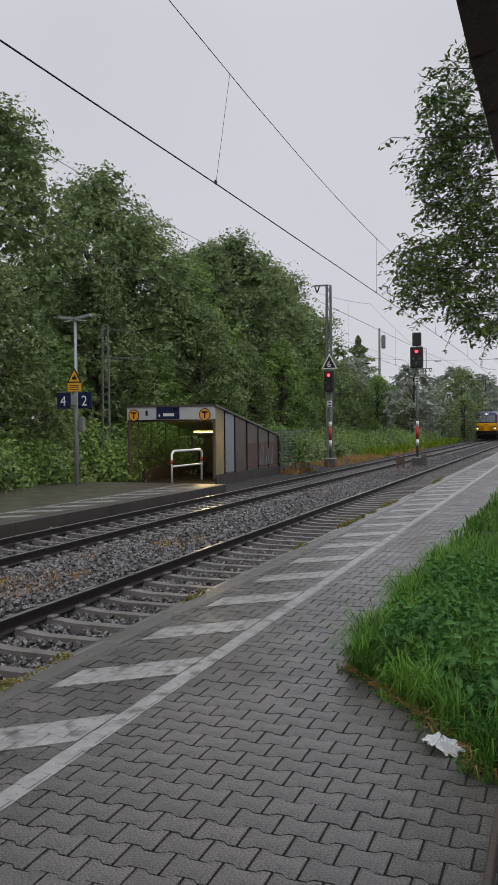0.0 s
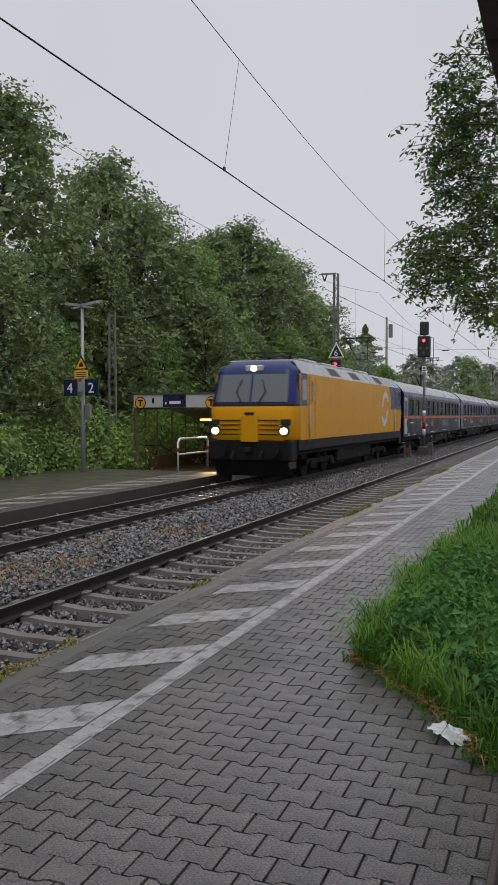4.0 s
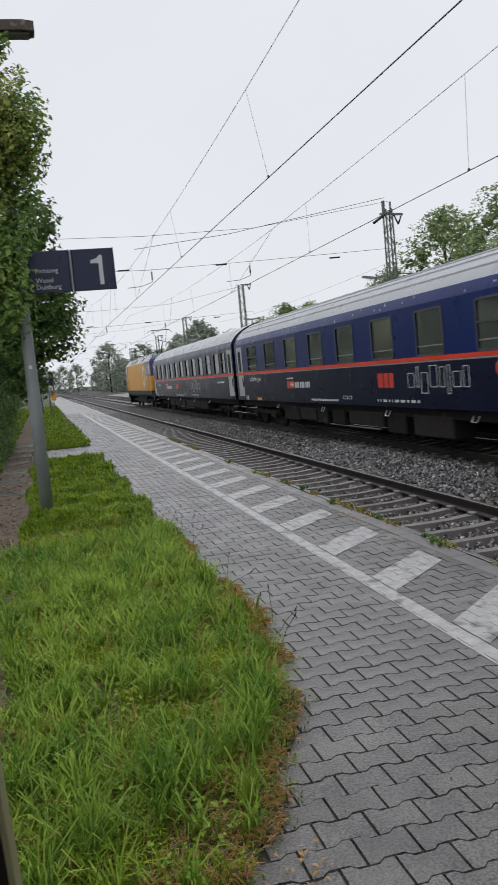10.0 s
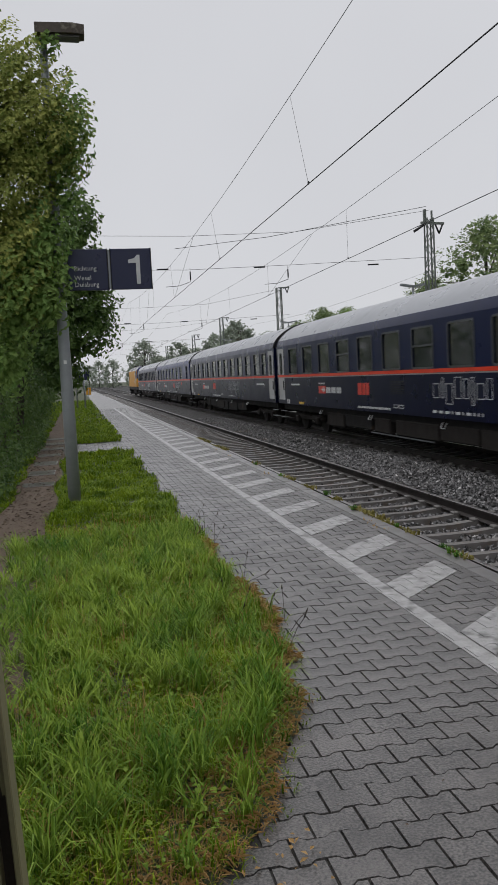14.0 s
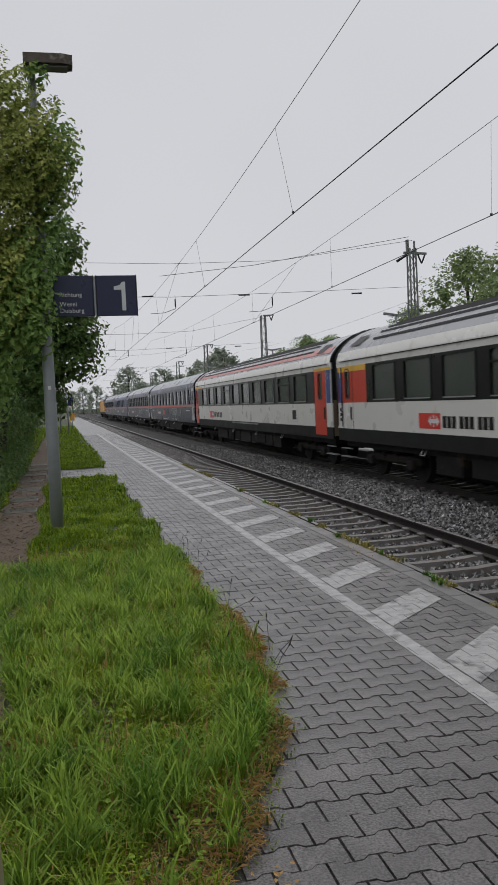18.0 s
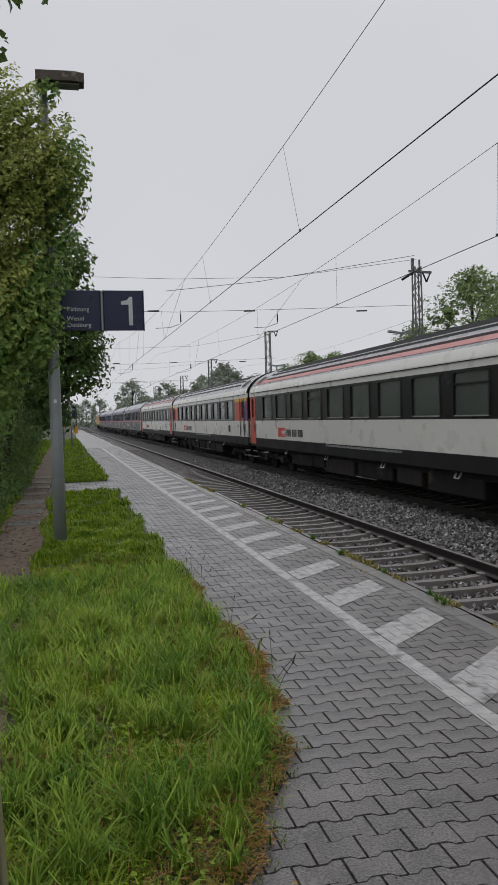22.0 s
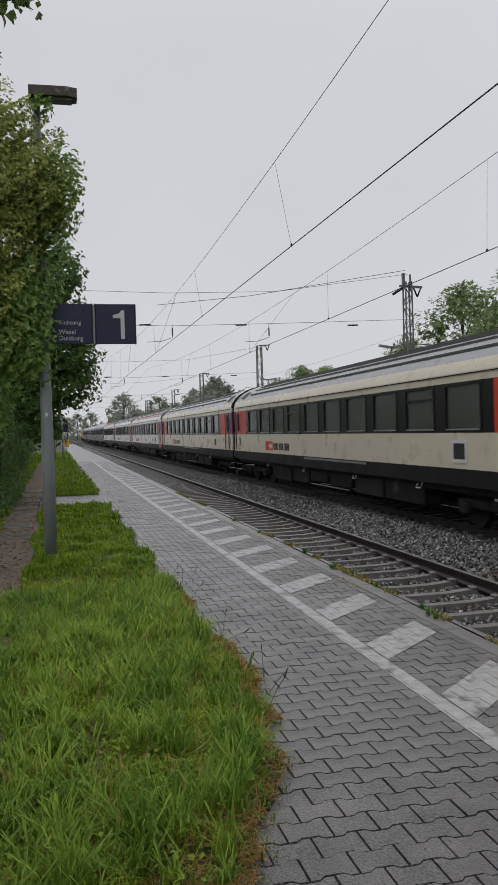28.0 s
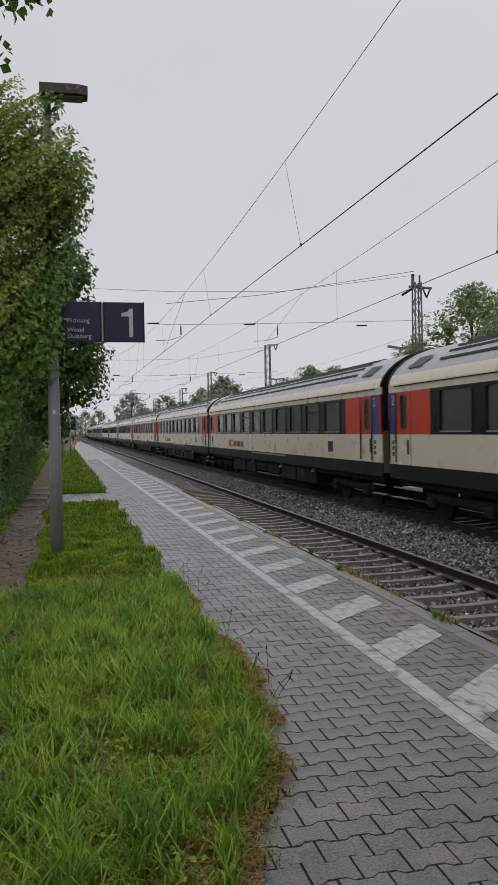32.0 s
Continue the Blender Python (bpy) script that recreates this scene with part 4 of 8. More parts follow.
def night_coach(sleeper, split, seed, tag):
    """A night-train coach in dark blue with an orange waist stripe."""
    L = 25.3
    car = thing("sleeping_car" if sleeper else "couchette_car", tag, "railway coach", "night coaches behind the locomotive")
    if sleeper:
        wins = [(2.26, 3.55), (4.75, 6.0), (7.2, 8.44), (9.7, 10.9), (12.05, 13.3), (14.5, 15.7), (16.9, 18.1), (19.4, 20.6), (23.1, 23.8)]
        splits = (0, 7, 8)
    else:
        wins = [(2.05 + 1.915 * i, 3.22 + 1.915 * i) for i in range(11)] + [(22.8, 23.6)]
        splits = split
    z0, z1 = 2.10, 3.03
    holes = [(a, b, z0, z1) for a, b in wins]
    doors = ((0.55, 1.42),) if sleeper else ((0.42, 1.32), (24.0, 24.9))
    body_common(car, L, "navy")
    for side in (-1, 1):
        s = Shape()
        wall_with_openings(s, side, 0.24, L - 0.24, 0.97, 1.97, [(a, b, 1.12, 1.97) for a, b in doors])
        part("lower_wall", s, M["navy"], car)
        s = Shape()
        wall_with_openings(s, side, 0.24, L - 0.24, 1.97, 3.17, holes + [(a, b, 1.97, 3.08) for a, b in doors])
        part("upper_wall", s, M["blue"] if sleeper else M["midblue"], car)
        xa, xb = sorted((side * HALF, side * (HALF + 0.006)))
        part("waist_stripe", Shape().box(xa, xb, 0.25, L - 0.25, 1.985, 2.07), M["orange"], car, "orange-red waist stripe")
        part("thin_stripe", Shape().box(xa, xb, 0.25, L - 0.25, 1.95, 1.98), M["greyline"], car)
        for i, (a, b) in enumerate(wins):
            w = window(car, side, a, b, z0, z1, "pane" if sleeper or len(split) > 6 else "pane_dusk", "trimgrey", 0.55 if i in splits else False)
            if sleeper:
                part("blind_rail", shared(("blind_rail", round(b - a, 2)), lambda: Shape().box(-0.026, -0.018, -(b - a) / 2 + 0.02, (b - a) / 2 - 0.02, -0.30 * (z1 - z0) - 0.012, -0.30 * (z1 - z0) + 0.012), M["greyline"]), None, w, "pale rail low across the pane")
            if i % 3 != 2:
                c = part("curtain", shared(("curtain", round(b - a, 2), i % 2), lambda: Shape().add([(-0.12 - 0.02 * (k % 2), -(b - a) / 2 + (b - a) * k / 14 * (0.75 if i % 2 else 1.0), q) for k in range(15) for q in (-0.5, 0.5)], [(2 * k, 2 * k + 2, 2 * k + 3, 2 * k + 1) for k in range(14)]), M["curtain"]), None, w, "drawn pale green curtain")
        part("table_edge", Shape().box(min(side * 1.25, side * 1.3), max(side * 1.25, side * 1.3), 1.8, L - 1.6, 2.2, 2.24), M["silver"], car)
        for a, b in doors:
            tall_door(car, side, a, b, "silver")
            part("stripe_on_door", Shape().box(min(side * HALF, side * (HALF + 0.009)), max(side * HALF, side * (HALF + 0.009)), a + 0.01, b - 0.01, 1.985, 2.07), M["orange"], car)
    roof(car, L, "blue" if sleeper else "midblue", "roofgrey", 4 if sleeper else 0, "roofgrey")
    if sleeper:
        for i in range(4):
            a = 0.28 + 0.28 * i
            k = next(j for j in range(len(ROOF) - 1) if ROOF[j + 1][0] <= a <= ROOF[j][0])
            (x0, zz0), (x1, zz1) = ROOF[k], ROOF[k + 1]
            z = zz0 + (zz1 - zz0) * (a - x0) / (x1 - x0)
            part("roof_groove", Shape().box(a - 0.011, a + 0.011, 0.9, L - 0.9, z - 0.02, z + 0.008), M["black"], car)
        words("coach_word", "schlafwagen", 0.26, M["lettering"], car, pose(HALF + 0.004, 2.35, 1.70, 90, 0, 90), "white lower-case word", squeeze=1.32)
        r = random.Random(4)
        for i in range(26):
            y, z = r.uniform(2, L - 2), r.uniform(3.2, 3.36)
            q = r.uniform(0.012, 0.03)
            xx = 1.41 - 0.30 * (z - 3.17) + 0.012
            part("star", Shape().add([(xx, y - 2 * q, z), (xx, y, z - 2 * q), (xx, y + 2 * q, z), (xx, y, z + 2 * q), (xx, y - q * 0.4, z - q * 0.4), (xx, y + q * 0.4, z + q * 0.4)], [(0, 4, 5), (1, 2, 5, 4), (2, 3, 5)]), M["lettering"], car, "small pale star on the eaves")
        my, ry, ny = 7.25, 14.7, 16.35
        part("round_mark", Shape().tube([(HALF, 20.1, 1.76), (HALF + 0.004, 20.1, 1.76)], 0.13, 14), M["orange"], car, "small orange emblem")
        part("blank_panel", Shape().box(HALF, HALF + 0.003, 10.9, 11.7, 2.62, 2.9), M["blue"], car)
    else:
        part("coach_word_bar", Shape().box(HALF, HALF + 0.004, 2.3, 2.3 + 1.15, 1.68, 1.74), M["lettering"], car)
        part("coach_word_bar", Shape().box(HALF, HALF + 0.004, 21.6, 21.6 + 1.5, 1.68, 1.75), M["lettering"], car)
        my, ry, ny = 5.8, 9.65, 14.65
        if len(split) < 6:
            g = part("ventilation_grille", Shape().box(HALF, HALF + 0.004, 12.1, 13.0, 1.48, 1.8), M["black"], car)
            for i in range(5):
                part("slat", Shape().box(HALF + 0.004, HALF + 0.014, 12.12, 12.98, 1.5 + 0.06 * i, 1.525 + 0.06 * i), M["navy"], g)
    logo_row(car, my, 1.42, 0.72)
    for i in range(6):
        part("small_bar", blocks(my + 0.12 * i, 1.72, (0.09,), 0.05, 0.03), M["lettering"], car)
    part("operator_mark", blocks(ry, 1.42, (0.3, 0.24, 0.24), 0.34, 0.06), M["logored"], car, "bold red operator mark")
    ly = ny
    for lw, drop, top in ((0.32, 0, 0.32), (0.12, 0, 0.45), (0.32, 0.13, 0.32), (0.32, 0, 0.46), (0.22, 0, 0.42), (0.13, 0.13, 0.45), (0.32, 0, 0.32), (0.22, 0, 0.42)):
        part("outlined_letter_bar", blocks(ly, 1.42 - drop, (lw,), top + drop, 0, hollow=True), M["lettering"], car, "white outlined lettering, kept plain")
        ly += lw + 0.10
    r = random.Random(seed)
    part("number_bars", blocks(9.6, 1.05, [r.choice((0.045, 0.035, 0.1)) for _ in range(26)], 0.06, 0.03), M["lettering"], car)
    part("number_bars", blocks(14.6, 1.08, [r.choice((0.05, 0.09, 0.2)) for _ in range(10)], 0.06, 0.12), M["lettering"], car)
    part("data_panel", blocks(12.3, 1.12, (0.3, 0.3), 0.09, 0.02, hollow=True), M["lettering"], car)
    part("data_plate", blocks(3.3, 1.0, (0.62,), 0.085, 0), M["classyellow"], car, "small yellow data plate")
    part("data_plate", blocks(1.6, 0.99, (0.12, 0.2), 0.16, 0.06), M["lettering"], car, "small white data plate")
    running_gear(car, L, seed)
    return car


def day_coach(first, pink, full_doors, seed, tag):
    """A white day coach with a black window band and red ends."""
    L = 25.3
    car = thing("day_coach", tag, "railway coach", "white day coaches of the train")
    wins = [(2.6 + 2.055 * i, 4.05 + 2.055 * i) for i in range(10)] if full_doors else [(3.0 + 1.945 * i, 4.42 + 1.945 * i) for i in range(10)]
    z0, z1 = 2.03, 2.93
    band = (2.54, 22.4) if not full_doors else (1.3, 23.35)
    body = "chalk" if seed < 23 else "cream"
    body_common(car, L, "cream")
    for side in (-1, 1):
        xa, xb = sorted((side * HALF, side * (HALF + 0.004)))
        s = Shape()
        wall_with_openings(s, side, 0.24, L - 0.24, 1.25, 1.97, [])
        part("lower_wall", s, M[body], car, "soiled white lower wall")
        s = Shape()
        wall_with_openings(s, side, band[0], band[1], 1.97, 2.98, [(a, b, z0, z1) for a, b in wins])
        part("window_band", s, M["bandblack"], car, "black window band")
        s = Shape()
        wall_with_openings(s, side, 0.24, L - 0.24, 2.98, 3.17, [])
        part("cant_rail", s, M[body], car)
        s = Shape().box(min(side * 1.36, side * 1.405), max(side * 1.36, side * 1.405), 0.24, L - 0.24, 0.90, 1.248)
        part("skirt", s, M["skirt"], car, "dark grey skirt")
        part("gutter", Shape().box(min(side * HALF, side * (HALF + 0.02)), max(side * HALF, side * (HALF + 0.02)), 0.6, L - 0.6, 3.12, 3.14), M["skirt"], car)
        for i, (a, b) in enumerate(wins):
            window(car, side, a, b, z0, z1, "pane_dark", "bandblack", 0.72 if i in (3, 8) else False)
        for a, b, d0, d1, c0, c1 in ((0.32, band[0], 0.72, 1.5, 0.36, 0.7), (band[1], L - 0.32, L - 1.62, L - 0.86, L - 0.84, L - 0.42)):
            if full_doors:
                d0, d1 = (0.36, 1.28) if a < 3 else (23.4, 24.5)
                s = Shape()
                if a < 3:
                    s.box(min(side * 1.36, side * HALF), max(side * 1.36, side * HALF), 0.32, 0.36, 1.97, 2.98)
                else:
                    s.box(min(side * 1.36, side * HALF), max(side * 1.36, side * HALF), 24.5, L - 0.32, 1.97, 2.98)
                    part("class_panel", Shape().box(xa, xb, 24.56, 24.94, 1.97, 2.98), M["classblue"], car, "blue class panel")
                part("end_panel", s, M[body], car)
                tall_door(car, side, d0, d1, "doorred", 1.0, 2.96)
            else:
                s = Shape()
                wall_with_openings(s, side, a, b, 1.97, 2.98, [(d0, d1, 1.97, 2.96)])
                part("end_panel", s, M["doorred"], car, "red end panel")
                dd = tall_door(car, side, d0, d1, "doorred", 1.972, 2.96)
                part("door_lower_leaf", Shape().box(xa, xb, d0, d1, 1.25, 1.97), M[body], dd)
                for yy in (d0 - 0.014, d1):
                    part("door_joint", Shape().box(xa, xb + 0.002 if side > 0 else xb, yy, yy + 0.014, 1.25, 1.97), M["black"], dd)
                part("class_panel", Shape().box(xa, xb, c0, c1, 1.97, 2.98), M["classblue"], car, "blue class panel")
                for yy in (c0 - 0.03, c1 if a < 3 else d0 - 0.05):
                    part("hand_rail", Shape().tube([(side * (HALF + 0.03), yy, 1.3), (side * (HALF + 0.03), yy, 2.96)], 0.016, 6), M["black"], car, "black upright grab rail")
                for k in range(3):
                    part("data_plate", Shape().box(xa, xb, c0 + 0.08, c0 + 0.2, 1.45 + 0.14 * k, 1.54 + 0.14 * k), M["black"], car)
            if first:
                part("class_stripe", Shape().box(min(side * HALF, side * (HALF + 0.007)), max(side * HALF, side * (HALF + 0.007)), a + 0.02, b - 0.02 if not full_doors else b + (1.4 if a < 3 else 0), 2.83 if not full_doors else 2.965, 2.98 if not full_doors else 3.05), M["classyellow"], car, "yellow first-class stripe")
        for y in (0.44, L - 0.8) if not full_doors else (24.62,):
            words("class_numeral", "1" if first else "2", 0.34, M["lettering"], car, pose(side * (HALF + 0.008), y if side > 0 else y + 0.24, 2.68, 90, 0, 90 * side), "white class numeral")
        h = part("hatch_frame", shared(("hatch_frame",), lambda: ring(0.62, 0.46, 0.07, 0.015, 0.03), M["chalk"]), None, car)
        h.matrix_basis = pose(side * HALF, 21.05, 1.6, 0, 0, 0 if side > 0 else 180)
        part("hatch", Shape().box(-0.02, 0.006, -0.24, 0.24, -0.16, 0.16), M["black"], h, "dark filler hatch")
    logo_row(car, 4.9 if full_doors else 5.7, 1.36, 1.0, True)
    r = random.Random(seed)
    part("number_bars", blocks(10.6, 1.16, [r.choice((0.06, 0.05, 0.16)) for _ in range(44)], 0.06, 0.035, HALF + 0.002), M["greyline"], car)
    roof(car, L, body, "roofdark", 5, "black", pink, 0.042)
    for side in (-1, 1):
        for y in (1.0, L - 2.05):
            part("roof_hatch", Shape().add([(side * 1.265, y, 3.53), (side * 1.265, y + 0.75, 3.53), (side * 1.0, y + 1.0, 3.78), (side * 1.0, y + 0.25, 3.78)], [(0, 1, 2, 3)] if side > 0 else [(3, 2, 1, 0)]), M["black"], car, "dark roof ventilation opening")
    running_gear(car, L, seed)
    return car


def locomotive():
    """A two-cab electric locomotive: yellow body, blue cab fronts, grey roof with its collectors."""
    L = 19.0
    car = thing("electric_locomotive", "yellow and blue electric locomotive with lit headlamps", "locomotive")
    half = 1.48

    def cab(y0, d):
        """One cab; d = 1 looks towards -y from y0."""
        levels = [(1.34, 0.06, 1.40), (1.48, 0.0, 1.45), (2.30, 0.02, half), (2.42, 0.07, half), (2.50, 0.10, half), (3.52, 0.42, 1.40), (3.70, 0.54, 1.31), (3.86, 0.78, 1.12), (3.96, 1.15, 0.9)]
        across = ((-1, 0.75), (-0.985, 0.36), (-0.93, 0.12), (-0.78, 0.03), (-0.3, 0.0), (0.3, 0.0), (0.78, 0.03), (0.93, 0.12), (0.985, 0.36), (1, 0.75))
        n = len(across)

        def skin(name, lo, hi, mat, label):
            v = [(hw * a, y0 + d * (back + e), z) for z, back, hw in levels[lo:hi + 1] for a, e in across]
            f = []
            for i in range(hi - lo):
                for j in range(n - 1):
                    q = (i * n + j, i * n + j + 1, (i + 1) * n + j + 1, (i + 1) * n + j)
                    f.append(q if d > 0 else q[::-1])
            part(name, Shape().add(v, f, smooth=True), M[mat], car, label)
        skin("nose", 0, 3, "locoyellow", "bright yellow nose")
        skin("screen_sill", 3, 4, "bandblack", "black sill below the windscreen")
        skin("cab_front", 4, 8, "locoblue", "dark blue cab front and brow")
        for side in (-1, 1):
            lamp = part("headlamp", Shape().tube([(side * 1.17, y0 + d * 0.2, 1.66), (side * 1.17, y0 - d * 0.01, 1.66)], 0.17, 16), M["black"], car)
            part("lens", Shape().tube([(side * 1.17, y0 - d * 0.01, 1.64), (side * 1.17, y0 - d * 0.03, 1.64)], 0.115, 16), M["headlamp"] if d > 0 else M["pane_dark"], lamp, "round headlamp lens")
            part("lamp_hood", Shape().box(min(side * 1.02, side * 1.36), max(side * 1.02, side * 1.36), min(y0 + d * 0.02, y0 + d * 0.2), max(y0 + d * 0.02, y0 + d * 0.2), 1.82, 2.02, 0.03), M["black"], lamp)
            rake = lambda z: 0.10 + 0.32 * (z - 2.50) / 1.02 - 0.03
            v = [(side * x * (1 - 0.05 * (z - 2.5)), y0 + d * (rake(z) + e), z) for z in (2.56, 3.46) for x, e in ((0.035, 0.0), (0.42, 0.0), (1.10, 0.03), (1.24, 0.066))]
            part("windscreen", Shape().add(v, [(i, i + 1, i + 5, i + 4) if side * d > 0 else (i + 4, i + 5, i + 1, i) for i in range(3)]), M["screen"], car, "pale reflecting windscreen half")
            part("wiper", Shape().tube([(side * 0.28, y0 + d * 0.03, 2.5), (side * 0.5, y0 + d * 0.15, 2.9), (side * 0.34, y0 + d * 0.26, 3.3)], 0.016, 5), M["black"], car)
            for k in range(4):
                part("nose_slat", Shape().box(min(side * 0.30, side * 1.0), max(side * 0.30, side * 1.0), min(y0 - d * 0.014, y0 + d * 0.05), max(y0 - d * 0.014, y0 + d * 0.05), 1.52 + 0.15 * k, 1.545 + 0.15 * k), M["skirt"], car)
            part("buffer", Shape().tube([(side * 0.875, y0 + d * 0.2, 1.04), (side * 0.875, y0 - d * 0.3, 1.04)], 0.12, 12).tube([(side * 0.875, y0 - d * 0.3, 1.04), (side * 0.875, y0 - d * 0.36, 1.04)], 0.24, 14), M["under"], car)
            ys = sorted((y0 + d * 0.80, y0 + d * 1.45))
            xs = sorted((side * (half - 0.05), side * (half + 0.004)))
            part("cab_pillar", Shape().box(*xs, *ys, 2.44, 3.5), M["locoblue"], car, "dark blue cab side")
            part("side_window", Shape().box(side * half + (0.004 if side > 0 else -0.012), side * half + (0.012 if side > 0 else -0.004), ys[0] + 0.12, ys[1] - 0.08, 2.62, 3.3), M["screen"], car)
        part("nose_wedge", Shape().prism([(-0.30, 0), (0.30, 0), (0.24, -0.05), (-0.24, -0.05)] if d > 0 else [(-0.24, 0.05), (0.24, 0.05), (0.30, 0), (-0.30, 0)], 1.3, 2.1, Matrix.Translation((0, y0, 0))), M["locoyellow"], car)
        part("nose_mark", Shape().box(-0.16, 0.16, min(y0 - d * 0.012, y0 + d * 0.02), max(y0 - d * 0.012, y0 + d * 0.02), 2.16, 2.23), M["skirt"], car)
        part("top_lamp_housing", Shape().box(-0.30, 0.30, min(y0 + d * 0.42, y0 + d * 0.8), max(y0 + d * 0.42, y0 + d * 0.8), 3.54, 3.76, 0.04), M["silver"], car)
        if d > 0:
            part("top_lamp", Shape().tube([(0, y0 + 0.43, 3.65), (0, y0 + 0.40, 3.65)], 0.10, 14), M["headlamp"], car, "lit round top lamp")
        part("buffer_beam", Shape().box(-1.40, 1.40, min(y0 + d * 0.06, y0 + d * 0.7), max(y0 + d * 0.06, y0 + d * 0.7), 0.66, 1.36, 0.06), M["skirt"], car)
        for x in (-0.55, 0.42):
            part("brake_hose", Shape().tube([(x, y0 + d * 0.08, 1.0), (x, y0 - d * 0.12, 0.85), (x + 0.05, y0 - d * 0.1, 0.55)], 0.03, 6), M["rubber"], car)
        part("snow_plough", Shape().add([(-1.3, y0 + d * 0.4, 0.18), (1.3, y0 + d * 0.4, 0.18), (1.25, y0 + d * 0.16, 0.66), (-1.25, y0 + d * 0.16, 0.66), (-1.2, y0 + d * 0.65, 0.2), (1.2, y0 + d * 0.65, 0.2)], [(0, 1, 2, 3), (0, 4, 5, 1)]), M["skirt"], car)
        part("coupling_hook", Shape().box(-0.09, 0.09, min(y0 + d * 0.1, y0 - d * 0.22), max(y0 + d * 0.1, y0 - d * 0.22), 0.95, 1.12, 0.02), M["gear"], car)
    cab(0.35, 1)
    cab(L - 0.35, -1)
    for side in (-1, 1):
        out = lambda e: sorted((side * (half - 0.05), side * (half + e)))
        part("side_wall", Shape().box(*out(0.0), 1.1, L - 1.1, 1.34, 3.5), M["locoyellow"], car, "plain orange-yellow side wall")
        x = side * (half + 0.006)
        part("rear_flash", Shape().add([(x, y, z) for y, z in ((15.4, 2.42), (L - 1.1, 2.42), (L - 1.1, 3.5), (14.9, 3.5), (15.5, 2.95))], [(0, 1, 2, 3, 4) if side > 0 else (4, 3, 2, 1, 0)]), M["locoblue"], car, "dark blue field towards the rear cab")
        for y0 in (2.05, L - 2.7):
            door = part("door", Shape().box(*out(0.008), y0, y0 + 0.65, 1.42, 3.42), M["locoyellow"], car, "flush cab door with a slim window")
            if y0 > 10:
                part("blue_field", Shape().box(*out(0.0095), y0 + 0.004, y0 + 0.646, 2.42, 3.416), M["locoblue"], door, "dark blue upper half of the door")
            for yy in (y0 - 0.02, y0 + 0.65):
                part("door_joint", Shape().box(*out(0.012), yy, yy + 0.02, 1.42, 3.42), M["skirt"], door)
            part("door_window", Shape().box(*out(0.016), y0 + 0.22, y0 + 0.43, 2.6, 3.3), M["pane_dark"], door)
            part("hand_rail", Shape().tube([(side * (half + 0.05), y0 - 0.08, 1.3), (side * (half + 0.05), y0 - 0.08, 2.5)], 0.018, 6), M["silver"], door)
        for k in (-1, 1):
            part("white_mark", Shape().add([(side * (half + 0.010), 14.1 + k * e, 2.45 + k * z) for e, z in ((-0.75, 0.06), (-0.42, 0.62), (0.18, 0.85), (0.72, 0.55), (0.72, 0.28), (0.15, 0.56), (-0.22, 0.42), (-0.42, 0.06))], [tuple(range(8)) if side > 0 else tuple(range(8))[::-1]]), M["lettering"], car, "half of a white angular mark")
        part("sill", Shape().box(min(side * 1.3, side * 1.46), max(side * 1.3, side * 1.46), 1.0, L - 1.0, 0.98, 1.36, 0.03), M["skirt"], car, "dark grey frame sill")
        part("cornice", Shape().add([(side * half, 1.2, 3.5), (side * half, L - 1.2, 3.5), (side * 1.12, L - 1.4, 3.92), (side * 1.12, 1.4, 3.92)], [(0, 1, 2, 3) if side > 0 else (3, 2, 1, 0)]), M["roofgrey"], car, "pale grey sloping roof edge")
        for y in (5.0, 8.2, 12.6):
            part("roof_grille", Shape().add([(side * (1.44 - 0.36 * u), y + e, 3.56 + 0.41 * u) for u, e in ((0.05, 0), (0.05, 1.3), (0.75, 1.3), (0.75, 0))], [(0, 1, 2, 3) if side > 0 else (3, 2, 1, 0)]), M["black"], car)
    part("roof", Shape().box(-1.12, 1.12, 1.4, L - 1.4, 3.80, 3.96, 0.04), M["roofdark"], car)
    for y, w in ((4.0, 1.6), (6.3, 2.2), (9.3, 1.8), (12.0, 2.0)):
        part("roof_equipment", Shape().box(-0.7, 0.7, y, y + w, 3.95, 4.15, 0.05), M["roofdark"], car)
    for y in (3.3, 8.9, 11.6, 15.2):
        for x in (-0.4, 0.4):
            part("insulator", Shape().tube([(x, y, 3.95), (x, y, 4.22)], 0.06, 8), M["under"], car)
    part("roof_bar", Shape().tube([(0.4, 3.3, 4.24), (0.4, 15.2, 4.24)], 0.02, 6), M["wire"], car)
    part("folded_pantograph", Shape().tube([(-0.5, 2.6, 4.15), (0.5, 2.6, 4.15)], 0.03, 6).tube([(-0.3, 2.6, 4.2), (-0.3, 4.6, 4.22)], 0.03, 6).tube([(0.3, 2.6, 4.2), (0.3, 4.6, 4.22)], 0.03, 6).tube([(-0.9, 4.5, 4.28), (0.9, 4.5, 4.28)], 0.025, 6).tube([(-0.9, 2.4, 4.28), (0.9, 2.4, 4.28)], 0.025, 6), M["wire"], car, "folded current collector")
    k = part("raised_pantograph", Shape().tube([(0, 14.3, 4.0), (0, 15.7, 4.9)], [0.05, 0.035], 6).tube([(-0.25, 15.7, 4.9), (-0.55, 14.6, 5.82)], 0.02, 6).tube([(0.25, 15.7, 4.9), (0.55, 14.6, 5.82)], 0.02, 6).tube([(-0.3, 15.7, 4.9), (0.3, 15.7, 4.9)], 0.02, 6), M["wire"], car, "raised current collector under the wire")
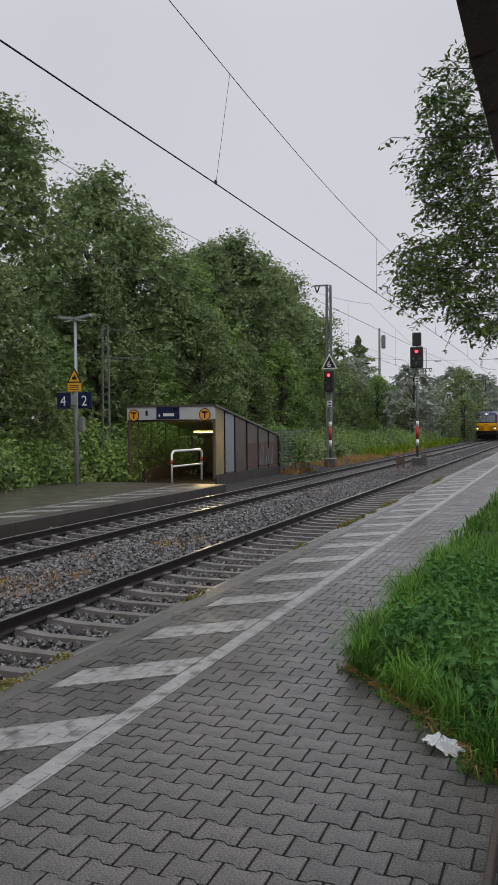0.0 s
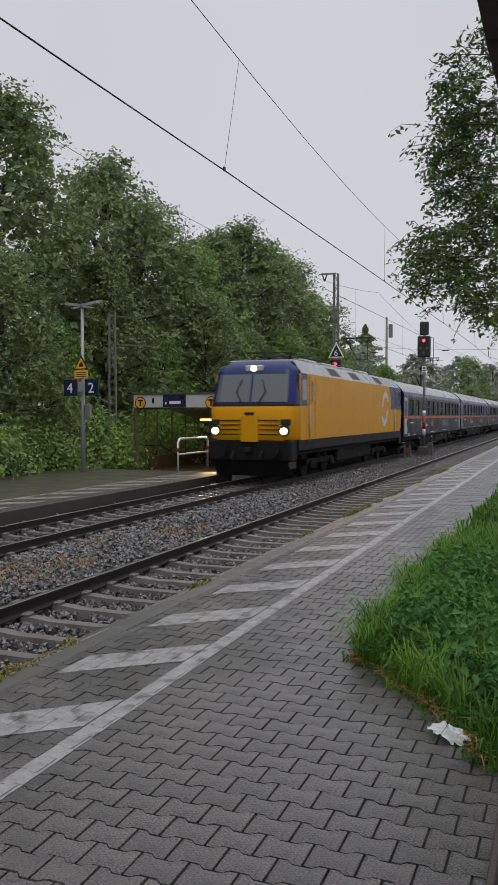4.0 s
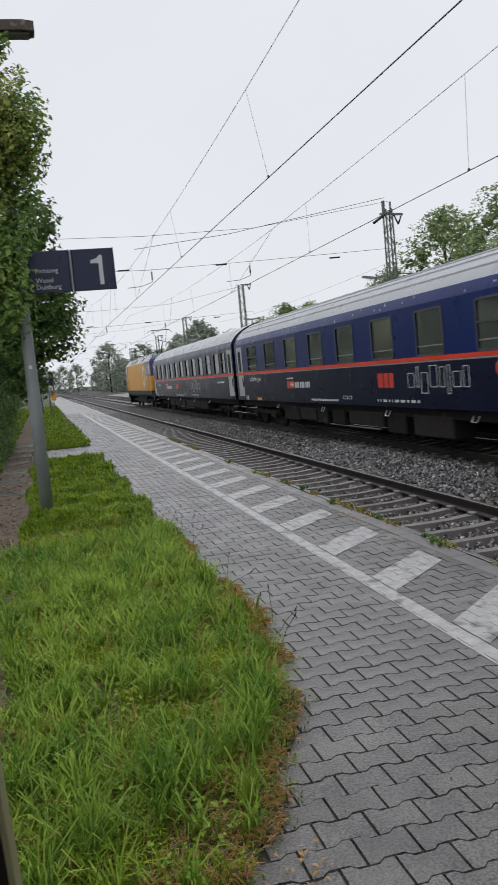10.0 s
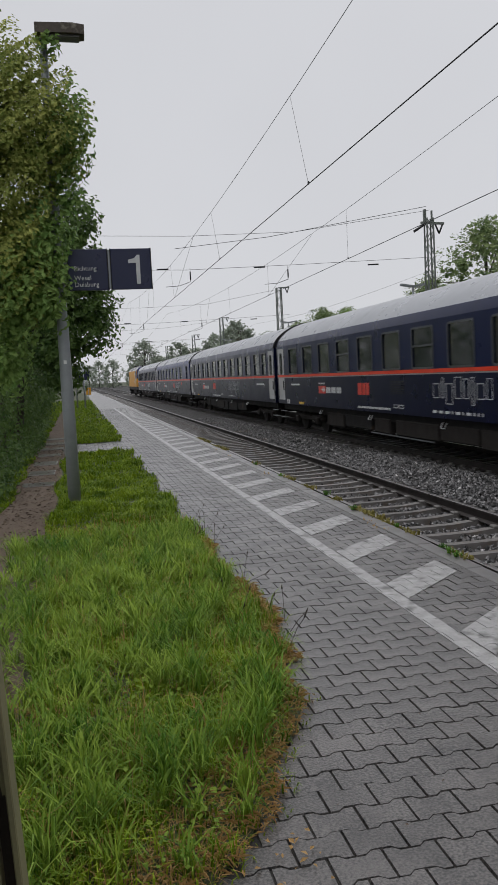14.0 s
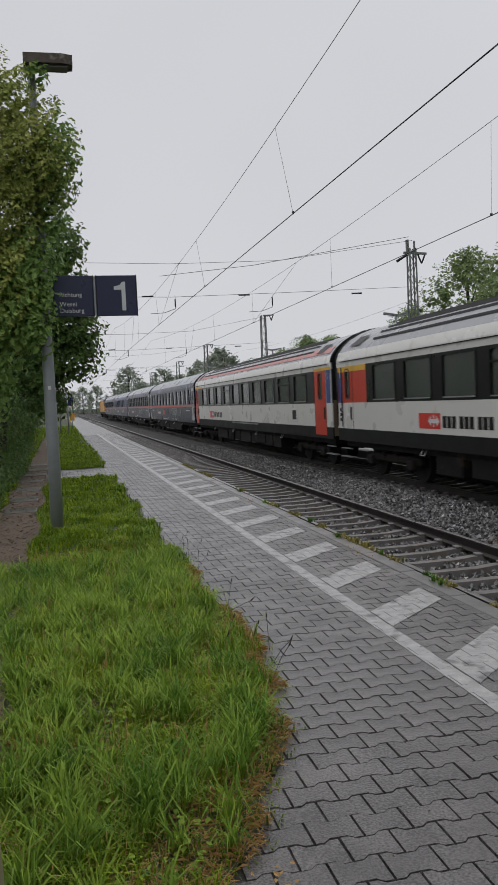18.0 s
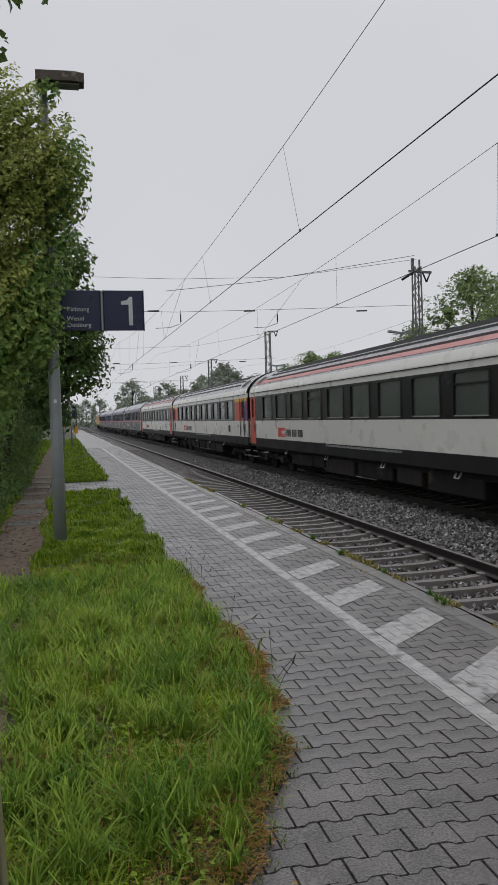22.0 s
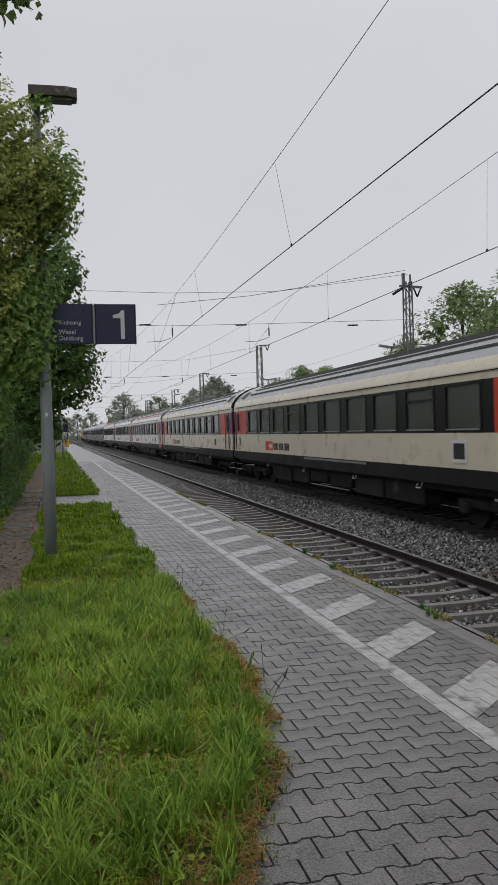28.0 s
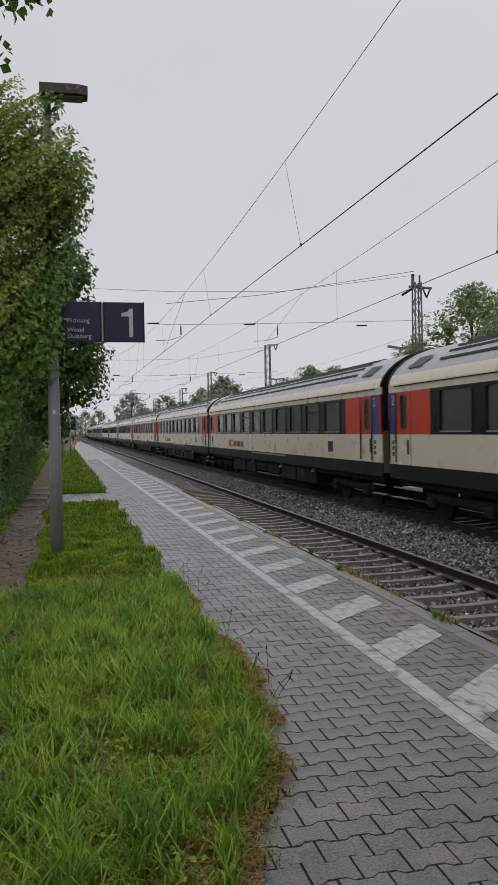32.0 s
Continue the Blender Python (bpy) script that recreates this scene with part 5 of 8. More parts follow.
    part("collector_head", Shape().tube([(-0.97, 14.6, 5.68), (-0.75, 14.6, 5.86), (0.75, 14.6, 5.86), (0.97, 14.6, 5.68)], 0.022, 6).tube([(-0.7, 14.95, 5.86), (0.7, 14.95, 5.86)], 0.022, 6), M["wire"], k)
    part("underframe", Shape().box(-1.2, 1.2, 6.6, 12.4, 0.35, 0.98, 0.05), M["under"], car)
    part("frame", Shape().box(-1.3, 1.3, 1.0, L - 1.0, 0.85, 1.28), M["under"], car)
    bogie(car, 4.75)
    bogie(car, L - 4.75)
    return car


CARS = [(locomotive(), 0.0)]
spot = 19.0
first_night = night_coach(False, (3, 6, 9, 11), 11, "dark blue couchette car with an orange waist stripe")
CARS.append((first_night, spot))
spot += 25.3
CARS.append((night_coach(True, (), 12, "night-blue sleeping car with a grooved grey roof and orange stripe"), spot))
spot += 25.3
CARS.append((night_coach(False, tuple(range(12)), 13, "dark blue couchette car with split sliding windows and orange stripe"), spot))
spot += 25.3
CARS.append((copy_thing(first_night, pose(0, 0, 0)), spot))
spot += 25.3
plain = None
for i, (first, pink, full) in enumerate(((True, True, True), (True, False, False), (False, True, True), (False, False, False))):
    tag = "white first-class coach with black window band" if first else "white second-class coach with black window band"
    plain = day_coach(first, pink, full, 20 + i, tag + (", pink roof stripe" if pink else " and red ends"))
    CARS.append((plain, spot))
    spot += 25.3
for i in range(4):
    CARS.append((copy_thing(plain, pose(0, 0, 0)), spot))
    spot += 25.3


# ---- station things ----
def lattice_mast(x, y, h, z0=-0.7, w=0.42, group="overhead-line masts", arm=0, label="slender grey lattice mast of the overhead line"):
    m = thing("lattice_mast", label, "mast", group, at=(x, y, z0))
    part("footing", Shape().box(-0.4, 0.4, -0.4, 0.4, -0.3, 0.25, 0.03), M["kerb"], m)
    for sx in (-1, 1):
        for sy in (-1, 1):
            part("corner_angle", Shape().bar((sx * w / 2, sy * w / 2, 0), (sx * w * 0.36, sy * w * 0.36, h), 0.06), M["mastgreen"], m)
    n = int(h / 0.55)
    for i in range(n):
        a, b = i * h / n, (i + 1) * h / n
        ra, rb = w / 2 * (1 - 0.28 * a / h), w / 2 * (1 - 0.28 * b / h)
        s = 1 if i % 2 else -1
        for k in (-1, 1):
            part("brace", Shape().bar((-s * ra, k * ra, a), (s * rb, k * rb, b), 0.028), M["mastgreen"], m)
            part("brace", Shape().bar((k * ra, s * ra, a), (k * rb, -s * rb, b), 0.028), M["mastgreen"], m)
    if arm:
        part("head_beam", Shape().bar((0, 0, h), (arm * 0.9, 0, h + 0.02), 0.09), M["mastgreen"], m)
        for k in (0.55, 0.85):
            part("insulator", Shape().tube([(arm * k, 0, h), (arm * 0.7, 0, h - 0.42)], 0.04, 8), M["wire"], m)
    return m


lattice_mast(-12.53, 46.5, 10.69, arm=-1, w=0.32, label="grey lattice mast with a short head beam beside the track")
mb = lattice_mast(-16.5, -36.2, 9.2, w=0.42, label="stout grey lattice mast with insulators on its head")
part("head_beam", Shape().bar((-0.75, 0, 8.95), (0.4, 0, 9.0), 0.1).bar((-0.15, 0, 9.0), (-0.15, 0, 9.55), 0.07).bar((0.2, 0, 9.0), (0.2, 0, 9.6), 0.12), M["mastgreen"], mb)
part("insulator", Shape().tube([(0.25, 0, 8.9), (0.75, 0, 8.6)], 0.06, 8).tube([(-0.3, 0, 8.95), (-0.5, 0, 8.5)], 0.04, 8).tube([(-0.5, 0, 8.5), (-0.7, 0, 8.95)], 0.04, 8), M["wire"], mb)
for y, h in ((-65, 9.3), (-92, 9.0), (-115, 8.4), (-150, 8.4), (-190, 8.4)):
    lattice_mast(-16.5, y, h, arm=-1, w=0.5)
lattice_mast(-14.5, 96.0, 9.0, arm=1)
lattice_mast(-14.0, 150.0, 9.0, arm=1)
lm = thing("ladder_mast", "thin grey-green ladder mast among the bushes", "mast", at=(-18.6, 31.3, -0.5))
for sx in (-0.14, 0.14):
    part("upright", Shape().bar((sx * 1.3, 0, 0), (sx, 0, 6.75), 0.07), M["mastgreen"], lm)
for i in range(20):
    part("rung", Shape().bar((-0.15, 0, 0.35 + i * 0.33), (0.15, 0, 0.35 + i * 0.33), 0.05), M["mastgreen"], lm)
part("side_arm", Shape().bar((0.1, 0, 6.55), (1.3, 0, 6.4), 0.04).bar((0.1, 0, 5.3), (1.7, 0.4, 5.2), 0.05), M["mastgreen"], lm)


# Overhead wires.
def catenary(name, x, contact, messenger, sag, poles, droppers, label, stagger=((-300, 0.0), (300, 0.0))):
    """A contact wire that swings from side to side, its hanging carrier wire and the droppers between them."""
    line = thing(name, label, "overhead wire", "overhead wires")
    pull = lambda y: float(np.interp(y, [p[0] for p in stagger], [p[1] for p in stagger]))

    def mess(y):
        for a, b in zip(poles[:-1], poles[1:]):
            if a <= y <= b:
                u = (y - a) / (b - a)
                return messenger - 4 * sag * u * (1 - u)
        return messenger
    part("contact_wire", Shape().tube([(x + pull(y), y, contact) for y in range(-260, 261, 4)], 0.010, 6), M["wire"], line)
    part("messenger_wire", Shape().tube([(x, y, mess(y)) for y in range(-260, 261, 3)], 0.0065, 6), M["wire"], line)
    for a, b in droppers:
        part("dropper", Shape().tube([(x + pull(a), a, contact), (x, b, mess(b))], 0.004, 4), M["wire"], line)
        part("clip", Shape().box(x + pull(a) - 0.012, x + pull(a) + 0.012, a - 0.03, a + 0.03, contact - 0.012, contact + 0.05), M["wire"], line)
    return line


catenary("overhead_line_1", T1, 5.5, 8.47, 1.325, (-288, -216, -144, -72, 0, 43, 100, 160, 260), [(11.76, 12.25), (23.1, 23.56), (34.5, 34.9), (0.4, 0.5), (-16.75, -17.5), (-5.5, -5.8), (-27.0, -28.0), (-39.2, -40.3), (-49, -49.5), (-60, -60), (-70, -70), (47, 47), (58, 58)], "contact wire, carrier wire and droppers above the near track", ((-144, -0.2), (-53, 0.1), (-27, -0.04), (-8.7, -0.14), (0, -0.25), (6.4, -0.17), (11.8, -0.05), (23, 0.09), (43, 0.25), (100, -0.2)))
catenary("overhead_line_2", T2, 5.41, 8.2, 1.31, (-328, -246, -164, -82, 0, 43, 100, 160, 260), [(-16.4, -16.3), (-26.9, -26.9), (-5, -5), (-38.5, -38.5), (-48.5, -48.7), (-60, -60), (-72, -72), (6, 6), (17, 17), (28, 28), (38, 38), (50, 50)], "contact wire, carrier wire and droppers above the train's track")
catenary("overhead_line_4", T4, 5.4, 7.5, 0.6, (-220, -150, -92, -36.2, 42, 100, 160), [(-16, -16), (-28, -28), (-44, -44), (-60, -60), (8, 8), (20, 20)], "thin contact and carrier wires above the side track")
cw = thing("cross_span_wires", "thin cross-span wires with insulators between the masts", "overhead wire", "overhead wires")
for y, z, z2 in ((-36.1, 7.95, 8.85), (-36.1, 6.5, 6.7), (-62, 7.2, 8.3), (-62, 6.0, 6.2), (-92, 7.4, 8.0), (-92, 6.0, 6.1), (-118, 7.0, 7.2), (-150, 6.6, 6.8), (62, 6.6, 7.2), (100, 7.0, 7.4)):
    part("span_wire", Shape().tube([(1.5, y, z), (-5, y, z - 0.12), (-10, y, z), (-16.5, y, z2)], 0.009, 5), M["wire"], cw)
for y, z in ((-36.1, 6.42), (-62, 5.95), (-92, 5.95), (62, 6.5)):
    for x in (T1 + 1.1, T2 + 1.2, -13.4):
        part("insulator", Shape().tube([(x, y + 0.02, z), (x - 0.5, y + 0.02, z + 0.01)], 0.034, 8), M["wire"], cw)
    for x in (T1, T2):
        part("hanger", Shape().tube([(x - 0.35, y, z + 0.04), (x - 0.35, y, z - 0.55)], 0.008, 5), M["wire"], cw)
        part("insulator", Shape().tube([(x - 0.35, y, z - 0.12), (x - 0.35, y, z - 0.48)], 0.03, 8), M["wire"], cw)
        part("steady_arm", Shape().tube([(x - 0.35, y, z - 0.55), (x + 0.15, y, z - 0.72), (x + 0.75, y, z - 0.75)], 0.012, 5), M["wire"], cw)
for x, a, b, za, zb in ((T1, -32.15, -39.3, 7.18, 5.5), (T2, -31.0, -38.5, 6.94, 5.41), (T2, -55.8, -57.8, 7.02, 5.41), (T1, -52.0, -55.0, 7.35, 5.5)):
    part("stay_wire", Shape().tube([(x, a, za), (x, b, zb)], 0.006, 5), M["wire"], cw)
part("feeder", Shape().tube([(-24.5, -7, 9.5), (-18.0, 8, 8.7), (-14.8, 20, 8.3), (-15.6, 60, 8.4), (-15, 100, 8.6)], 0.013, 5).tube([(-16.3, -36, 9.0), (-9.0, -37, 7.9), (-4.8, -38, 7.6)], 0.012, 5), M["wire"], cw)
part("feeder", Shape().tube([(-11.9, 42, 8.4), (-11, 70, 8.2), (-10.4, 100, 8.4)], 0.014, 5), M["wire"], cw)
part("back_feeder", Shape().tube([(-18.6, 31.3, 5.9), (-22, 0, 5.2), (-22, -30, 5.3)], 0.012, 5).tube([(-18.4, 31.3, 4.75), (-17.5, 60, 5.0), (-15, 96, 6)], 0.012, 5).tube([(-18.6, 31.3, 4.75), (-23, 5, 4.6)], 0.012, 5), M["wire"], cw)

# Platform 1: lamp with the track sign.
lp = thing("street_lamp", "grey steel lamp post with a flat rectangular lamp head", "street lamp", at=(0.11, -12.04, 0))
part("post", Shape().tube([(0, 0, -0.2), (0, 0, 1.4), (0, 0, 3.2), (0, 0, 6.35)], [0.088, 0.085, 0.07, 0.05], 16), M["galv"], lp)
hd = part("lamp_head", Shape().prism([(0.1, -0.14), (-0.4, -0.16), (-0.55, -0.11), (-0.55, 0.11), (-0.4, 0.16), (0.1, 0.14)], 6.34, 6.47), M["lichen"], lp, "weathered brown-grey lamp head")
part("diffuser", Shape().prism([(-0.05, -0.1), (-0.48, -0.1), (-0.48, 0.1), (-0.05, 0.1)], 6.31, 6.338), M["kerb"], hd)
part("sticker", Shape().box(-0.02, 0.02, 0.0845, 0.087, 1.95, 2.0), M["white"], lp)
ts = thing("track_sign", "dark blue platform sign with white direction words and numeral one", "sign", at=(0.11, -12.04, 0))
for x0, x1 in ((-0.13, -0.66), (-0.71, -1.26)):
    b = part("board", Shape().box(x1, x0, -0.02, 0.035, 2.95, 3.51, 0.006), M["signblue"], ts)
    for e in (x1 - 0.012, x0):
        part("rim", Shape().box(e, e + 0.012, -0.024, 0.039, 2.945, 3.515), M["black"], b)
part("bracket", Shape().box(-0.13, -0.05, -0.015, 0.015, 3.3, 3.34).box(-0.71, -0.66, -0.012, 0.03, 2.96, 3.5).box(-0.13, -0.05, -0.015, 0.015, 3.06, 3.1), M["galv"], ts)
part("numeral", Shape().prism([(0.02, 0.0), (0.075, 0.0), (0.075, 0.40), (0.035, 0.40), (0.0, 0.355), (-0.085, 0.335), (-0.085, 0.29), (0.02, 0.29)], 0.0, 0.003, pose(-1.035, 0.037, 3.02, 90, 0, 180)), M["lettering"], ts, "white numeral one")
words("direction_words", "Richtung", 0.088, M["lettering"], ts, pose(-0.20, 0.037, 3.22, 90, 0, 180), "small white words")
words("direction_words", "Wesel", 0.09, M["lettering"], ts, pose(-0.20, 0.037, 3.09, 90, 0, 180), "small white words")
words("direction_words", "Duisburg", 0.09, M["lettering"], ts, pose(-0.20, 0.037, 3.0, 90, 0, 180), "small white words")

# Platform 1 farther on: a second sign and a small yellow marker, seen far down the platform.
fs = thing("far_track_sign", "small dark platform sign on two posts far along the platform", "sign", at=(-0.4, -55, 0))
part("board", Shape().box(-0.42, 0.42, -0.03, 0.03, 1.9, 2.45, 0.01), M["signblue"], fs)
for x in (-0.05, 0.45):
    part("post", Shape().tube([(x, 0, -0.1), (x, 0, 3.0)], 0.05, 8), M["galv"], fs)
mk = thing("yellow_marker", "small yellow marker board at the platform end", "marker", at=(-0.9, -70, 0))
part("board", Shape().box(-0.2, 0.2, -0.02, 0.02, 0.7, 1.3, 0.01), M["yellow"], mk)
part("post", Shape().tube([(0, 0, -0.1), (0, 0, 1.2)], 0.03, 8), M["galv"], mk)

# Platform 2: lamps, signs and the stair entrance.
def platform_lamp(y, x=-16.0):
    p = thing("platform_lamp", "light grey lamp post with two lamp arms on the island platform", "street lamp", "lamps of the island platform", at=(x, y, P2_Z))
    part("post", Shape().tube([(0, 0, -0.1), (0, 0, 2.6), (0, 0, 5.95)], [0.085, 0.075, 0.05], 14), M["galv"], p)
    for s in (-1, 1):
        h = part("lamp_arm", Shape().prism([(0.02 * s, -0.09), (0.66 * s, -0.11), (0.7 * s, 0.0), (0.66 * s, 0.11), (0.02 * s, 0.09)] if s > 0 else [(0.02 * s, 0.09), (0.66 * s, 0.11), (0.7 * s, 0.0), (0.66 * s, -0.11), (0.02 * s, -0.09)], 0, 0.1, Matrix.Translation((0, 0, 5.9)) @ pose(0, 0, 0, 0, -8 * s, 0)), M["galv"], p)
        part("diffuser", Shape().box(min(0.2 * s, 0.6 * s), max(0.2 * s, 0.6 * s), -0.08, 0.08, 5.93, 5.95, 0, pose(0, 0, -0.06, 0, -6 * s, 0)), M["white"], h)
    return p


lp2 = platform_lamp(24.9)
for y in (-6.0, -38.0, -62.0, -88.0):
    platform_lamp(y, -16.4)
nb = thing("track_numbers", "two dark blue boards with white track numbers on a lamp post", "sign", at=(-16.0, 24.9, 0))
for x0, x1, d in ((-0.72, -0.16, "4"), (0.16, 0.72, "2")):
    part("board", Shape().box(x0, x1, -0.12, -0.08, 2.37, 2.95, 0.01), M["signblue"], nb)
    words("numeral", d, 0.52, M["white"], nb, pose(x0 + 0.13, -0.123, 2.47, 90, 0, 0), "white track numeral")
part("clamp_box", Shape().box(-0.13, 0.13, -0.15, -0.08, 2.48, 2.86, 0.02), M["galv"], nb)
wb = thing("warning_sign", "yellow warning triangle above a yellow notice on the lamp post", "sign", at=(-16.0, 24.8, 0))
part("triangle", Shape().add([(-0.3, 0, 3.3), (0.3, 0, 3.3), (0, 0, 3.82), (-0.3, 0.02, 3.3), (0.3, 0.02, 3.3), (0, 0.02, 3.82)], [(0, 1, 2), (3, 5, 4), (0, 3, 4, 1), (1, 4, 5, 2), (2, 5, 3, 0)]), M["black"], wb)
part("triangle_face", Shape().add([(-0.23, -0.005, 3.335), (0.23, -0.005, 3.335), (0, -0.005, 3.74)], [(0, 1, 2)]), M["yellow"], wb)
part("pictogram", Shape().box(-0.08, 0.1, -0.008, -0.006, 3.4, 3.5).box(-0.02, 0.06, -0.008, -0.006, 3.5, 3.56), M["black"], wb)
part("notice", Shape().box(-0.28, 0.28, 0, 0.02, 2.98, 3.27, 0.005), M["yellow"], wb)
for i in range(3):
    part("notice_bar", Shape().box(-0.2, 0.2, -0.003, 0, 3.04 + 0.07 * i, 3.065 + 0.07 * i), M["concrete"], wb)
part("meter_box", Shape().box(0.12, 0.3, 0.05, 0.25, 1.55, 2.05, 0.02), M["mastgreen"], wb)

M.update({
    "panel": material("stained_aluminium_panel", (0.135, 0.112, 0.09), 0.35, metal=0.3, second=(0.07, 0.056, 0.046), scale=1.2, fine=14, bump=0.1, stain=(0.08, 0.065, 0.055), stain_scale=1.4),
    "beam": material("pale_grey_beam_panel", (0.48, 0.48, 0.48), 0.45, second=(0.36, 0.36, 0.36), scale=2, fine=30, bump=0.05),
    "wire_glass": glass_material("scratched_old_glass", (0.13, 0.15, 0.10), 0.74, 0.12, (0.78, 0.88, 0.70)),
    # The stair lamp's yellow glow is put into this frosted panel's colour.
    "frosted": leaf_material("frosted_panel_glow_tint", (0.42, 0.36, 0.20), (0.36, 0.31, 0.19), 0.3, 2.0),
    "tube": glow("lit_fluorescent_tube", (1.0, 0.70, 0.2), 1.6),
    "graffiti": material("faded_rust_graffiti", (0.13, 0.06, 0.042), 0.6, second=(0.10, 0.07, 0.06), scale=4, fine=12, bump=0, amount=1.0),
    "orange_sign": material("orange_round_sign", (0.80, 0.33, 0.03), 0.4, bump=0),
})
sh = thing("stair_entrance", "roofed stair entrance with grey panels, glass and a lit lamp", "station entrance", at=(0, 0, 0))
XL, XR, YF, YB, ZG = -16.4, -12.5, 29.4, 37.0, P2_Z
roofz = lambda y: 2.5 + (y - YF) * (1.22 - 2.5) / (YB - YF)
part("front_beam", Shape().box(XL, XR, YF - 0.12, YF, 1.98, 2.54, 0.01), M["beam"], sh)
part("roof", Shape().add([(XL - 0.05, YF - 0.15, 2.58), (XR + 0.08, YF - 0.15, 2.58), (XR + 0.08, YB, roofz(YB) + 0.08), (XL - 0.05, YB, roofz(YB) + 0.08), (XL - 0.05, YF - 0.15, 2.5), (XR + 0.08, YF - 0.15, 2.5), (XR + 0.08, YB, roofz(YB)), (XL - 0.05, YB, roofz(YB))], [(0, 1, 2, 3), (7, 6, 5, 4), (0, 4, 5, 1), (1, 5, 6, 2), (2, 6, 7, 3), (3, 7, 4, 0)]), M["panel"], sh)
for x in (XL + 0.05, XR - 0.05):
    part("post", Shape().box(x - 0.05, x + 0.05, YF - 0.08, YF + 0.02, ZG, 2.0), M["panel"], sh, "weathered steel post")
ys = [YF + 0.02, 30.3, 31.4, 32.8, 34.2, 35.6, YB]
for i in range(6):
    a, b = ys[i], ys[i + 1] - 0.03
    mat = ("frosted", "signblue", "panel", "panel", "panel", "panel")[i]
    p = part("side_panel", Shape().add([(XR, a, ZG + 0.15), (XR, b, ZG + 0.15), (XR, b, roofz(b)), (XR, a, roofz(a)), (XR - 0.04, a, ZG + 0.15), (XR - 0.04, b, ZG + 0.15), (XR - 0.04, b, roofz(b)), (XR - 0.04, a, roofz(a))], [(0, 1, 2, 3), (7, 6, 5, 4), (0, 4, 5, 1), (1, 5, 6, 2), (2, 6, 7, 3), (3, 7, 4, 0)]), M["panel"] if mat == "signblue" else M[mat], sh)
    part("panel_joint", Shape().bar((XR + 0.01, b + 0.015, ZG + 0.1), (XR + 0.01, b + 0.015, roofz(b)), 0.05), M["skirt"], sh)
part("blue_grey_door", Shape().box(XR, XR + 0.012, 30.35, 31.3, ZG + 0.2, 2.2), M["galv"], sh, "blue-grey metal door panel")
part("rust_panel", Shape().box(XR + 0.002, XR + 0.006, 33.0, 36.6, ZG + 0.25, 0.95), M["graffiti"], sh, "rusty lower panel")
for i in range(13):
    y, h = 34.25 + 0.155 * i, 0.62 + 0.25 * abs(math.sin(i * 1.9))
    part("scrawl", Shape().bar((XR + 0.014, y, ZG + 0.3), (XR + 0.014, y + 0.16 * math.sin(i * 2.4), ZG + 0.3 + h), 0.07, 0.006), M["greyline"], sh, "pale sprayed stroke")
part("plinth", Shape().box(XR - 0.06, XR + 0.04, YF, YB, -0.7, ZG + 0.15), M["concrete"], sh)
for i in range(6):
    a, b = ys[i], ys[i + 1] - 0.05
    part("glass_panel", Shape().add([(XL, a, ZG + 0.1), (XL, b, ZG + 0.1), (XL, b, roofz(b) - 0.02), (XL, a, roofz(a) - 0.02)], [(0, 1, 2, 3)]), M["wire_glass"], sh)
    part("glazing_bar", Shape().bar((XL, b + 0.02, ZG), (XL, b + 0.02, roofz(b)), 0.05), M["panel"], sh)
part("back_wall", Shape().box(XL, XR, YB - 0.06, YB, ZG - 0.4, roofz(YB)), M["panel"], sh)
part("ceiling_panel", Shape().add([(XL + 0.05, YF + 0.02, 2.46), (XR - 0.06, YF + 0.02, 2.46), (XR - 0.06, YB - 0.07, roofz(YB) - 0.04), (XL + 0.05, YB - 0.07, roofz(YB) - 0.04)], [(0, 3, 2, 1)]), M["panel"], sh, "brown ceiling panel")
part("stair_parapet", Shape().box(XL + 0.06, XL + 0.2, YF + 1.0, YB - 0.1, ZG - 0.3, ZG + 0.3), M["concrete"], sh)
part("lamp_tube", Shape().box(-13.75, -12.85, YF + 0.6, YF + 0.72, 1.44, 1.53, 0.02), M["tube"], sh, "lit yellow fluorescent lamp")
bulb = bpy.data.lights.new("stair_lamp", "POINT")
bulb.energy, bulb.color, bulb.shadow_soft_size = 130, (1.0, 0.74, 0.34), 0.12
new("stair_lamp", bulb).matrix_world = pose(-13.2, YF + 0.66, 1.28)
part("ceiling_frame", Shape().box(XL + 0.1, XR - 0.1, YF + 0.1, YF + 0.2, 1.9, 2.0).bar((XR - 0.3, YF + 0.1, 1.95), (XR - 0.3, YB - 0.1, roofz(YB) - 0.1), 0.08), M["panel"], sh)
part("hand_rail", Shape().tube([(-15.8, YF - 0.3, 0.45), (-15.3, YF + 0.2, 0.45), (-14.6, YF + 1.2, -0.3)], 0.025, 8), M["skirt"], sh)
for x in (-16.08, -12.91):
    r = part("round_sign", Shape().tube([(x, YF - 0.122, 2.17), (x, YF - 0.135, 2.17)], 0.25, 24), M["skirt"], sh)
    part("sign_face", Shape().tube([(x, YF - 0.135, 2.17), (x, YF - 0.14, 2.17)], 0.215, 24), M["orange_sign"], r, "orange round emblem")
    part("emblem", Shape().box(x - 0.03, x + 0.03, YF - 0.144, YF - 0.14, 2.03, 2.3).box(x - 0.12, x + 0.12, YF - 0.144, YF - 0.14, 2.24, 2.3), M["skirt"], r)
part("info_board", Shape().box(-15.05, -14.02, YF - 0.135, YF - 0.12, 2.0, 2.5), M["signblue"], sh, "blue direction board with plain marks")
